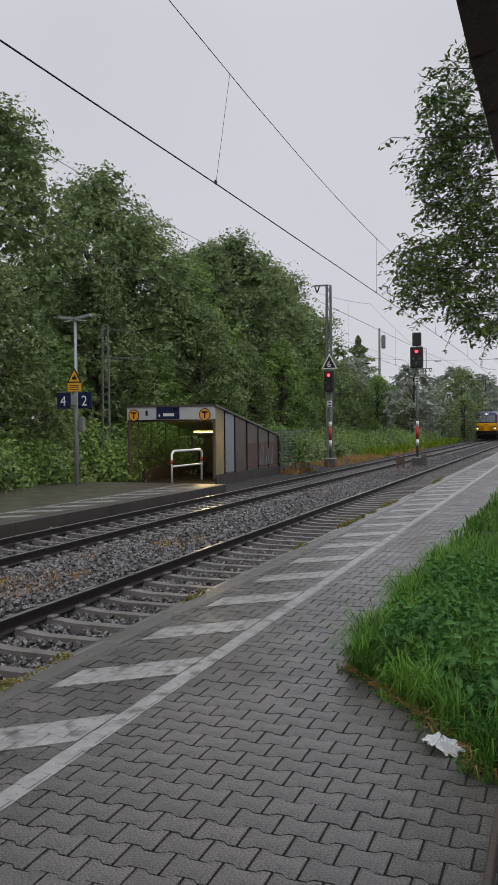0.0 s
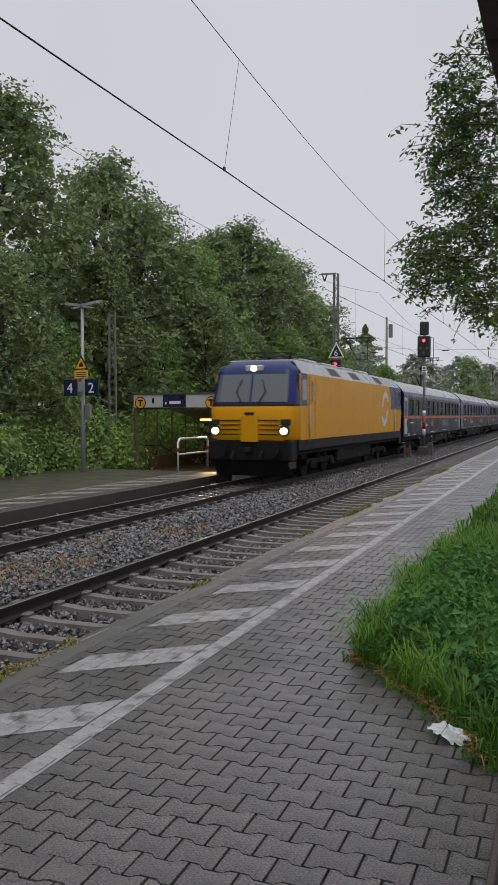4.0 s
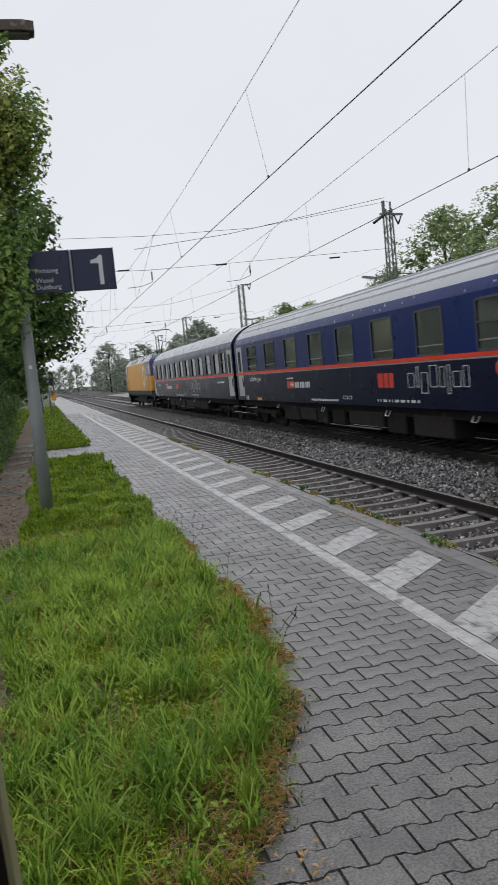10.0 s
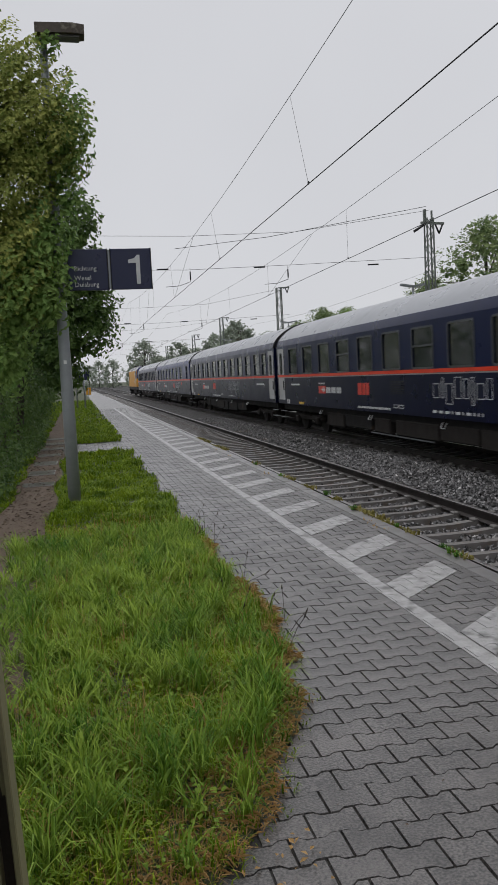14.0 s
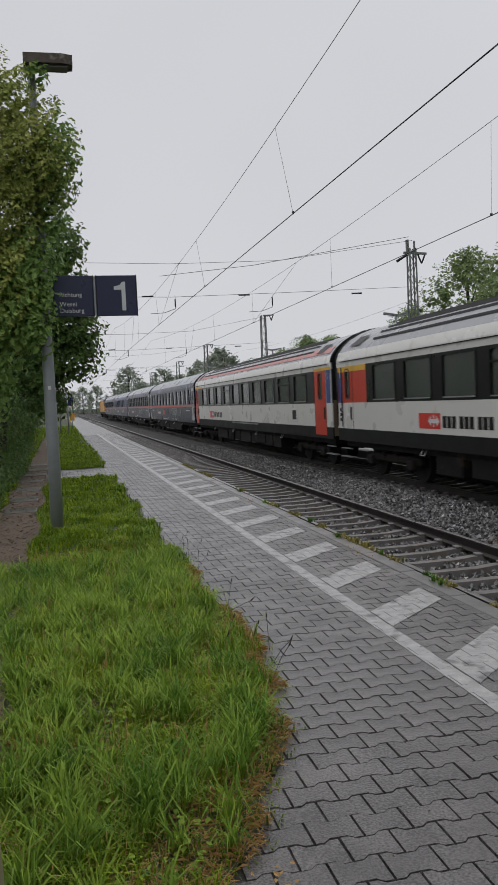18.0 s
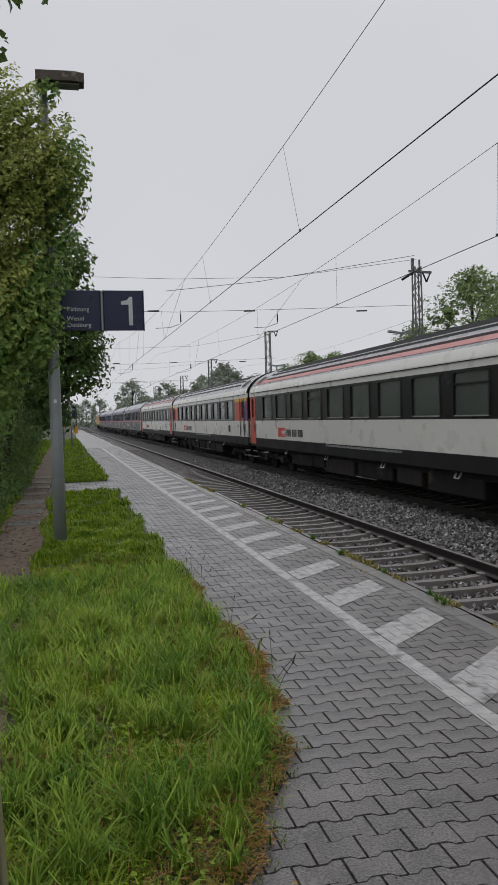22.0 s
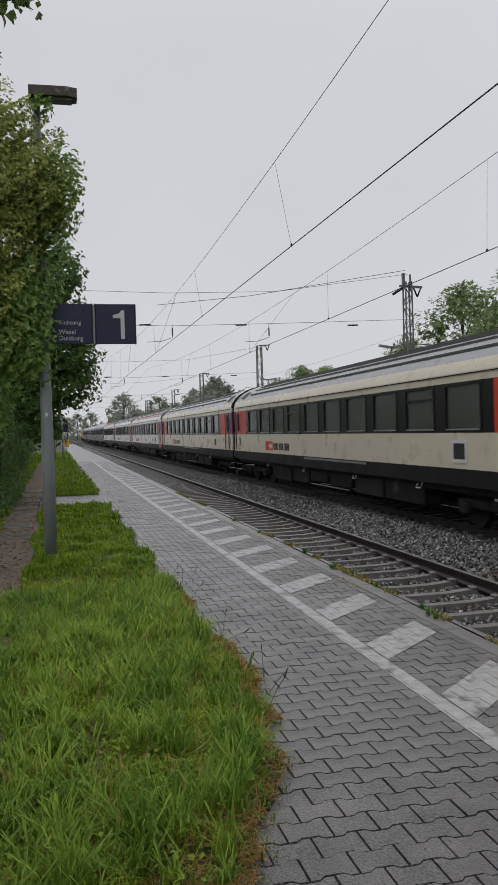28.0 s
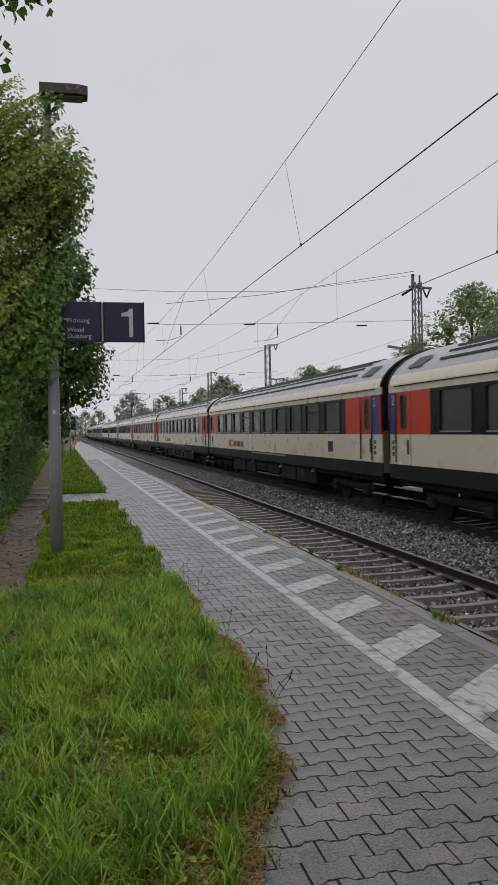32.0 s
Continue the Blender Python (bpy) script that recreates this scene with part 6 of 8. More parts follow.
part("info_bars", Shape().box(-14.75, -14.25, YF - 0.139, YF - 0.135, 2.12, 2.24).box(-14.95, -14.88, YF - 0.139, YF - 0.135, 2.1, 2.2), M["white"], sh)
part("scribble", Shape().box(-15.55, -15.45, YF - 0.124, YF - 0.12, 2.15, 2.36).box(-14.3, -14.1, YF - 0.139, YF - 0.135, 2.32, 2.46), M["skirt"], sh)
br = thing("barrier_rail", "white tubular barrier with red bands on the island platform", "barrier", at=(-12.9, 26.3, P2_Z))
part("frame", Shape().tube([(0, 0, 0), (0, 0, 1.05), (0, 0.15, 1.18), (0, 2.45, 1.18), (0, 2.6, 1.05), (0, 2.6, 0)], 0.045, 10), M["white"], br)
part("cross_tube", Shape().tube([(0, 0, 0.62), (0, 2.6, 0.62)], 0.035, 8), M["white"], br)
for y in (0, 2.6):
    part("red_band", Shape().tube([(0, y, 0.72), (0, y, 0.86)], 0.049, 10), M["red"], br)
mk2 = thing("island_marking", "white edge line and hatching on the island platform", "marking", kind="structure")
part("edge_line", Shape().box(P2_EDGE - 1.55, P2_EDGE - 1.45, -60, 26.4, P2_Z - 0.01, P2_Z + 0.006), M["paint"], mk2)
for k in range(-40, 20):
    y0 = 1.3 * k
    part("hatching_bar", Shape().prism([(P2_EDGE - 0.45, y0), (P2_EDGE - 0.45, y0 + 0.5), (P2_EDGE - 1.45, y0 - 0.3), (P2_EDGE - 1.45, y0 - 0.8)], P2_Z - 0.01, P2_Z + 0.006), M["paint"], mk2)
fp = thing("fence_panel", "green wire-mesh fence panels beside the stair entrance", "fence")
for i in range(3):
    y = 37.2 + i * 1.5
    part("post", Shape().bar((-12.4 + 0.25 * i, y, -0.7), (-12.4 + 0.25 * i, y, 1.55), 0.07), M["mastgreen"], fp)
    if i < 2:
        for k in range(14):
            part("wire", Shape().bar((-12.4 + 0.25 * i, y, -0.4 + 0.14 * k), (-12.15 + 0.25 * i, y + 1.5, -0.4 + 0.14 * k), 0.024), M["mastgreen"], fp)
        for k in range(12):
            u = k / 12
            part("wire", Shape().bar((-12.4 + 0.25 * (i + u), y + 1.5 * u, -0.45), (-12.4 + 0.25 * (i + u), y + 1.5 * u, 1.5), 0.018), M["mastgreen"], fp)


def light_signal(x, y, top, name, label, six=False):
    s = thing(name, label, "signal", at=(x, y, -0.62))
    h, wide = top + 0.62, 0.28 if six else 0.36
    part("pole", Shape().tube([(0, 0, 0), (0, 0, h - 0.3)], 0.075, 12), M["mastgreen"], s)
    part("base", Shape().box(-0.3, 0.3, -0.25, 0.25, -0.2, 0.5, 0.04), M["kerb"], s, "grey concrete base")
    for a, b, mat in ((1.15, 1.5, "white"), (1.5, 2.25, "red"), (2.25, 2.55, "white")):
        part("band", Shape().tube([(0, 0, a), (0, 0, b)], 0.088, 12), M[mat], s)
    zb = h - (1.9 if six else 2.05)
    hd = part("signal_head", Shape().box(-wide, wide, -0.28, 0.0, zb, zb + 1.2, 0.06), M["black"], s, "black signal head with one red light")
    if not six:
        part("upper_screen", Shape().box(-0.25, 0.25, -0.2, 0.0, zb + 1.25, zb + 2.0, 0.04), M["black"], hd)
    part("red_light", Shape().tube([(0.0, -0.285, zb + 0.92), (0.0, -0.30, zb + 0.92)], 0.085, 16), M["tailred"], hd, "lit red signal lamp")
    part("hood", Shape().add([(0.13 * math.cos(radians(a)), yy, zb + 0.92 + 0.13 * math.sin(radians(a))) for a in range(0, 181, 30) for yy in (-0.28, -0.5)], [(2 * i, 2 * i + 2, 2 * i + 3, 2 * i + 1) for i in range(6)]), M["black"], hd)
    for dx, dz in ((-0.18, 0.5), (0.18, 0.5), (0, 0.25)):
        part("dark_lens", Shape().tube([(dx, -0.285, zb + dz), (dx, -0.295, zb + dz)], 0.07, 12), M["pane_dark"], hd)
    part("number_plate", Shape().box(-0.13, 0.13, -0.1, -0.08, zb - 0.85, zb - 0.5, 0.01), M["white"], s, "small pale plate with plain bars")
    for k in range(2):
        part("plate_bar", Shape().box(-0.08, 0.08, -0.104, -0.1, zb - 0.8 + 0.15 * k, zb - 0.73 + 0.15 * k), M["black"], s)
    part("ladder_rail", Shape().tube([(0.5, 0.05, zb - 0.05), (0.5, 0.05, zb + 1.1), (0.36, 0.05, zb + 1.1)], 0.02, 6).box(-0.4, 0.5, -0.1, 0.15, zb - 0.08, zb - 0.03), M["mastgreen"], s)
    if six:
        t = part("speed_board", Shape().add([(-0.46, -0.12, h - 0.62), (0.46, -0.12, h - 0.62), (0, -0.12, h + 0.24), (-0.46, -0.1, h - 0.62), (0.46, -0.1, h - 0.62), (0, -0.1, h + 0.24)], [(0, 1, 2), (3, 5, 4), (0, 3, 4, 1), (1, 4, 5, 2), (2, 5, 3, 0)]), M["white"], s, "triangular board with numeral six")
        part("board_face", Shape().add([(-0.36, -0.124, h - 0.56), (0.36, -0.124, h - 0.56), (0, -0.124, h + 0.11)], [(0, 1, 2)]), M["black"], t)
        words("numeral", "6", 0.5, M["white"], t, pose(-0.14, -0.128, h - 0.52, 90, 0, 0), "white numeral six")
    return s


light_signal(-7.37, 46.6, 7.0, "main_signal", "black main signal showing red on a banded pole between the tracks")
light_signal(-11.85, 44.2, 5.5, "speed_signal", "signal showing red below a triangular speed board", True)
cb = thing("cable_cabinet", "small weathered brown track-side marker box with upright posts", "cabinet", at=(-7.78, 43.6, -0.62))
for x in (-0.16, 0.16):
    part("post", Shape().box(x - 0.055, x + 0.055, -0.1, 0.1, -0.1, 0.68, 0.02), M["graffiti"], cb)
part("cross_piece", Shape().box(-0.16, 0.16, -0.06, 0.06, 0.3, 0.5, 0.01), M["graffiti"], cb)
cg = thing("concrete_marker", "short grey concrete post beside the signal", "post", at=(-6.85, 45.6, -0.62))
part("shaft", Shape().box(-0.14, 0.14, -0.12, 0.12, -0.1, 0.7, 0.02), M["kerb"], cg)

# A timber shelter beside the camera: one post and a bent roof beam come into view.
ws = thing("timber_shelter", "dark weathered timber shelter frame with bent roof beams", "shelter")
curve = [(-0.13, 1.80, 2.86), (-0.085, 1.94, 2.67), (-0.06, 2.0, 2.555), (-0.03, 2.05, 2.44), (0.0, 2.09, 2.32), (0.05, 2.13, 2.1), (0.12, 2.16, 1.6), (0.16, 2.17, 0.9), (0.17, 2.17, 0.0)]
s = Shape()
for (a, b) in zip(curve[:-1], curve[1:]):
    a, b = Vector(a) + Vector((0.09, 0, 0.03)), Vector(b) + Vector((0.09, 0, 0.03))
    s.bar(a, b + (b - a) * 0.05, 0.15, 0.1)
part("bent_beam", s, M["wood"], ws, "bent brown roof beam")
M.update({
    "mosswood": material("mossy_green_timber", (0.24, 0.22, 0.11), 0.75, second=(0.11, 0.11, 0.06), scale=5, fine=70, bump=0.4, depth=0.004, stain=(0.05, 0.045, 0.03), stain_scale=3),
    "aggregate": material("exposed_aggregate_concrete", (0.55, 0.54, 0.53), 0.7, second=(0.2, 0.19, 0.185), scale=30, fine=90, bump=1.0, depth=0.012, amount=1.0),
})
lean = pose(0.172, -2.4, 0.5, 0, 2.3, 0)
part("post", Shape().box(0.0, 0.016, -0.11, 0.0, -0.55, 2.4, 0.003, lean), M["mosswood"], ws, "greenish mossy timber board")
# Dark sheet added where the recess behind the post lies in shade.
part("recess_backing", Shape().box(0.016, 0.40, -0.10, -0.07, -0.5, 2.4, 0.003, lean), M["wood"], ws, "dark backing added for the shaded recess behind the post")
inner = part("inner_board", Shape().box(0.049, 0.066, -0.07, 0.0, -0.5, 0.84, 0.003, lean), M["mosswood"], ws, "greenish mossy timber board")
for h in (0.815, 0.755, 0.635, 0.595):
    part("bolt", Shape().box(0.050, 0.066, 0.0, 0.012, h - 0.008, h + 0.008, 0.003, lean), M["galv"], inner)
part("brace", Shape().bar(lean @ Vector((0.045, -0.03, 0.51)), lean @ Vector((0.018, -0.03, 0.20)), 0.02, 0.014), M["mosswood"], ws, "greenish diagonal brace")
part("side_slab", Shape().box(0.095, 0.60, -0.06, 0.02, -0.5, 0.60, 0.012, lean), M["aggregate"], ws, "rough exposed-aggregate slab")
part("edging_board", Shape().box(-0.105, -0.075, 2.3, 3.5, -0.02, 0.09, 0.006), M["wood"], ws, "mossy timber edging board")
part("roof_board", Shape().box(0.0, 2.4, -2.0, 1.7, 2.95, 3.02), M["wood"], ws)
part("rear_wall", Shape().box(2.35, 2.43, -2.9, 2.3, 0, 2.95), M["wood"], ws)


# ---- plants ----
def tree_parts(seed, h, r, low, blobs, per, leaf, mat, name="tree", label="", group=""):
    """A tapered trunk with limbs and a crown of uneven leafy billows with gaps between them."""
    rng = np.random.default_rng(seed)
    t = thing(name, label, "tree", group)
    bend = rng.uniform(-0.5, 0.5, 2)
    tr = Shape().tube([(0, 0, -0.4), (bend[0] * 0.2, bend[1] * 0.2, h * 0.25), (bend[0] * 0.6, bend[1] * 0.6, h * 0.55), (bend[0], bend[1], h * 0.9)], [h * 0.019, h * 0.015, h * 0.010, 0.03], 9)
    cen, size = [], []
    for i in range(blobs):
        k = (i + 0.5) / blobs
        u = low + (1.0 - low) * k ** 0.85
        prof = math.sin(math.pi * min(0.97, 0.16 + 0.80 * k ** 0.9)) ** 0.7
        a = i * 2.39996 + rng.uniform(-0.5, 0.5)
        s = r * rng.uniform(0.20, 0.36)
        q = max(0.0, r * prof - s * 0.8) * rng.uniform(0.8, 1.1) * (1 + 0.15 * math.sin(3 * a + seed))
        cen.append((q * math.cos(a), q * math.sin(a), max(s * 0.5, h * u - s * 0.8)))
        size.append(s)
        if i % 3 == 0:
            z = max(h * 0.15, h * u * 0.72)
            tr.tube([(bend[0] * u * 0.6, bend[1] * u * 0.6, z), (q * 0.5 * math.cos(a), q * 0.5 * math.sin(a), h * u - 0.9), cen[-1]], [h * 0.006, h * 0.004, 0.015], 5, False)
    part("trunk", tr, M["bark"], t)
    cen, size = np.array(cen), np.array(size)
    # Inner leaves, then drooping sprays of leaves over the upper side of every billow.
    fill = max(10, per // 5)
    deep = rng.normal(0, 1, (blobs * fill, 3))
    deep *= (rng.uniform(0.1, 0.6, len(deep)) / np.linalg.norm(deep, axis=1))[:, None]
    inner = np.repeat(cen, fill, 0) + deep * np.repeat(size, fill)[:, None]
    inner[:, 2] = np.maximum(inner[:, 2], 0.05)
    part("inner_crown", leaves_mesh("inner_crown", M[mat], rng, inner, leaf * 2.1, 1.1, 0.8, deep + np.array((0, 0, 0.3))), None, t)
    each = 10
    sprays = per // each
    off = rng.normal(0, 1, (blobs * sprays, 3))
    off[:, 2] = np.where(rng.uniform(0, 1, len(off)) < 0.7, np.abs(off[:, 2]), off[:, 2])
    off *= (rng.uniform(0.65, 1.08, len(off)) / np.linalg.norm(off, axis=1))[:, None]
    off[:, 2] *= 0.88
    axis = off * np.array((1, 1, 0.35)) + rng.normal(0, 0.25, off.shape) - np.array((0, 0, 0.22))
    axis /= np.linalg.norm(axis, axis=1)[:, None]
    s_each = np.repeat(size, sprays)
    off, axis, s_each, root = (np.repeat(q, each, 0) for q in (off, axis, s_each, np.repeat(cen, sprays, 0)))
    u = np.tile(np.linspace(-0.35, 0.42, each), blobs * sprays)
    pts = root + off * s_each[:, None] + axis * (u * s_each * 0.6)[:, None] + rng.normal(0, 1, off.shape) * (s_each * 0.085)[:, None] * np.array((1, 1, 0.6))
    pts[:, 2] = np.maximum(pts[:, 2], 0.05)
    facing = off * 0.5 + np.array((0, 0, 0.8)) + axis * (u * 0.8)[:, None]
    part("crown", leaves_mesh("crown", M[mat], rng, pts, leaf, 1.1, 0.62, facing), None, t)
    return t


def copy_of(src, x, y, k, turn, z=-0.75):
    c = copy_thing(src, pose(x, y, z, 0, 0, turn))
    c.scale = (k, k, k)
    return c


WOOD = [tree_parts(31 + i, 10.0, 2.8 + 0.25 * i, 0.08, 84, 220, 0.125, "leaf_wood", label="tall dense broadleaf tree at the edge of the wood", group="trees of the wood") for i in range(4)]
LOW = tree_parts(45, 10.0, 3.8, 0.06, 66, 130, 0.17, "leaf_wood", label="tall broadleaf tree inside the wood", group="trees of the wood")
LOW.matrix_basis = pose(-36, -66, -0.75)
LIGHT = tree_parts(41, 10.0, 2.9, 0.06, 80, 200, 0.13, "leaf_light", label="lighter green broadleaf tree at the edge of the wood", group="trees of the wood")
r = random.Random(5)
ROW = [(-26.5, 25, 17.5), (-25.0, 32.0, 18.6), (-25, 41.4, 17.8), (-25, 45.8, 16.6), (-24, 50.5, 14.6), (-25, 57, 16.6), (-25, 62.5, 18.8), (-25, 68.5, 18.2), (-25, 75, 18.2), (-25, 81.5, 15.4), (-26, 17.5, 15.5), (-26, 10.2, 11.6), (-26.5, 6.2, 10.6),
       (-26, -0.5, 15.5), (-25, -6.5, 16.5), (-26, -13, 15.5), (-26, -19.5, 13.5), (-27, -25.5, 12.0), (-29, -32, 13.4), (-30, -38, 12.6), (-29, -44, 10.6), (-29, -52, 8.0)]
used = [False] * 5
for i, (x, y, h) in enumerate(ROW):
    pick = i % 5
    src = LIGHT if pick == 4 else WOOD[pick]
    if not used[pick]:
        used[pick] = True
        src.matrix_basis = pose(x, y, -0.75, 0, 0, 40 * i)
        src.scale = (h / 10,) * 3
    else:
        copy_of(src, x, y, h / 10, 77 * i)
for i in range(18):
    y = -58 + i * 8.6
    hh = np.interp(y, [-60, -25, -18, 0, 3, 12, 15, 40, 95], [9.5, 11, 14, 15, 8.4, 8.4, 14, 15, 13])
    copy_of(LOW, -32 + 1.5 * math.sin(i * 2.1), y, hh * 0.098, 61 * i)
for i in range(12):
    copy_of(WOOD[(i + 1) % 4] if i % 2 else LIGHT, -20.8 + 0.7 * math.sin(i * 1.7), 20 + i * 5.0, 0.86 + 0.20 * math.sin(i * 2.7), 41 * i)

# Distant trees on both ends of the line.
FAR = [tree_parts(51 + i, 10.0, 4.0, 0.05, 48, 70, 0.29, "leaf_far_haze", label="distant grey-green tree beyond the station, haze paled into its leaves", group="distant trees") for i in range(2)]
spots = [(-16 - 9 * math.sin(i * 1.9) - i * 0.9, 96 + i * 11.0, 1.0 + 0.3 * math.sin(i * 2.3)) for i in range(22)] + [(-32 - i * 1.2, 100 + i * 12, 1.25) for i in range(10)]
spots += [(9 + 3 * math.sin(i), 130 + 16 * i, 1.0) for i in range(9)]
spots += [(-26 - 4 * math.sin(i * 1.3), -84 - i * 11.0, 0.95 + 0.2 * math.sin(i * 2.9)) for i in range(24)] + [(-17.5, -213, 1.35), (-26, -200, 1.0), (-14, -330, 1.2), (-6, -420, 1.2), (-10, -380, 1.3), (4, -400, 1.3), (12, -380, 1.3), (-3, -460, 1.5)]
spots += [(-33 - 3 * math.sin(i * 2.3), -90 - i * 13.0, 0.95 + 0.15 * math.sin(i * 1.7)) for i in range(18)]
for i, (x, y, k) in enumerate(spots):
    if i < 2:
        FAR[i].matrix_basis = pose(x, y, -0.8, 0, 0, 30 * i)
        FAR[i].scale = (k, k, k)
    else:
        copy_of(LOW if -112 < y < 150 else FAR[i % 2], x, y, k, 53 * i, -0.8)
near_end = [(-22, 104, 0.62), (-19, 98, 0.55), (-25, 112, 0.9), (-18, 118, 0.6), (-30, 104, 1.3), (-24, 128, 0.9), (-21, -76, 0.75), (-24, -70, 0.8), (-28, -62, 0.95), (-34.5, -64, 1.5), (-35, -55, 1.5)]
for i, (x, y, k) in enumerate(near_end):
    copy_of(LIGHT if i % 2 and i < 9 else LOW, x, y, k, 37 * i)
# A conifer in the distance.
rng = np.random.default_rng(61)
cf = thing("conifer", "dark distant conifer above the hedge", "tree", at=(-28.0, 120, -0.8))
part("trunk", Shape().tube([(0, 0, 0), (0, 0, 15.5)], [0.25, 0.03], 8), M["bark"], cf)
u = rng.uniform(0, 1, 6500)
a = rng.uniform(0, 2 * math.pi, 6500)
q = np.minimum((1 - u) * 11.0, 3.4) * np.sqrt(rng.uniform(0.1, 1, 6500)) * (0.7 + 0.3 * np.sin(u * 60))
part("crown", leaves_mesh("crown", M["leaf_wood"], rng, np.stack([q * np.cos(a), q * np.sin(a), 1 + u * 15], 1), 0.42), None, cf)


def bush_mesh(seed, rx, ry, rz, count, leaf, mat):
    rng = np.random.default_rng(seed)
    k = max(8, count // 45)
    c = rng.normal(0, 1, (k, 3))
    c /= np.linalg.norm(c, axis=1)[:, None]
    c *= np.cbrt(rng.uniform(0.2, 1, k))[:, None] * np.array((rx, ry, rz)) * rng.uniform(0.75, 1.15, k)[:, None]
    c[:, 2] = np.abs(c[:, 2])
    d = rng.normal(0, 0.17, (count // k * k, 3)) * max(rx, rz) * 0.8
    pts = np.repeat(c, count // k, 0) + d
    pts[:, 2] = np.abs(pts[:, 2])
    return leaves_mesh("foliage", M[mat], rng, pts, leaf, 1.1, 0.62, d * 2 + np.repeat(c, count // k, 0) * 0.4 + np.array((0, 0, 0.6)))


BUSH = [bush_mesh(71, 1.3, 1.5, 1.9, 1900, 0.16, "leaf_light"), bush_mesh(72, 1.2, 1.3, 1.6, 1700, 0.16, "leaf_wood"), bush_mesh(73, 1.1, 1.4, 2.1, 1800, 0.16, "leaf_light")]


def bush(x, y, k, i, z=-0.65, label="leafy green bush beyond the tracks"):
    b = thing("bush", label, "bush", "bushes beyond the tracks", at=(x, y, z), turn=67 * i)
    b.scale = (k, k, k)
    part("foliage", BUSH[i % 3], None, b)
    st = Shape()
    for s in range(4):
        a = s * 1.6 + i
        st.tube([(0, 0, -0.1), (0.5 * math.cos(a), 0.5 * math.sin(a), 1.4)], [0.03, 0.01], 5)
    part("stem", st, M["bark"], b)


for i in range(26):
    bush(-18.3 + 0.4 * math.sin(i * 2.2), -6 + i * 1.75, 1.2 + 0.2 * math.sin(i * 1.7), i)
for i in range(30):
    bush(-14.3 - 1.8 * abs(math.sin(i * 1.3)), 38.5 + i * 1.7, 0.98 + 0.28 * math.sin(i * 2.1), i)
for i in range(14):
    bush(-13.5 - 1.5 * abs(math.sin(i * 1.1)), 66 + i * 3.2, 0.8 + 0.25 * math.sin(i * 1.9), i)
for i in range(12):
    bush(-17.5 - 0.6 * math.sin(i), -34 - i * 5.5, 1.1 + 0.3 * math.sin(i * 1.6), i)
for i in range(4):
    bush(-14.8 + 0.9 * i, 38.5 + 0.4 * i, 0.95, i + 1, -0.1, "tall light green shrub above the stair entrance")


# ---- grass ----
def blades(name, label, count, x0, x1, y0, y1, test, tall, mat, wide=0.006, lean=0.5, seed=1, z=0.0, thin=None):
    rng = np.random.default_rng(seed)
    x, y = rng.uniform(x0, x1, count), rng.uniform(y0, y1, count)
    keep = np.array([test(a, b) for a, b in zip(x, y)])
    x, y = x[keep], y[keep]
    n = len(x)
    clump = 0.78 + 0.4 * np.sin(x * 5.1 + 1.3 + y) * np.sin(y * 4.3 - x) + 0.3 * np.sin(x * 13 + y * 9) * np.sin(y * 11.3 - x * 4)
    h = tall * rng.uniform(0.45, 1.2, n) * clump
    a = rng.uniform(0, 2 * math.pi, n)
    ln = lean * rng.uniform(0.15, 1.1, n) * h
    dx, dy = np.cos(a), np.sin(a)
    w = wide * rng.uniform(0.6, 1.4, n)
    zero = np.zeros(n)
    base = np.stack([x, y, np.full(n, z)], 1)
    side = np.stack([-dy * w, dx * w, zero], 1)
    mid = base + np.stack([dx * ln * 0.4, dy * ln * 0.4, h * 0.68], 1)
    tip = base + np.stack([dx * ln * 1.35, dy * ln * 1.35, h * rng.uniform(0.62, 1.0, n)], 1)
    v = np.stack([base - side, base + side, mid + side * 0.8, mid - side * 0.8, tip], 1)
    me = bpy.data.meshes.new(name)
    idx = np.arange(n) * 5
    f = [(i, i + 1, i + 2, i + 3) for i in idx.tolist()] + [(i + 3, i + 2, i + 4) for i in idx.tolist()]
    me.from_pydata(v.reshape(-1, 3).tolist(), [], f)
    me.materials.append(M[mat])
    me.update()
    return tagged(new(name, me), label, "grass", kind="stuff")


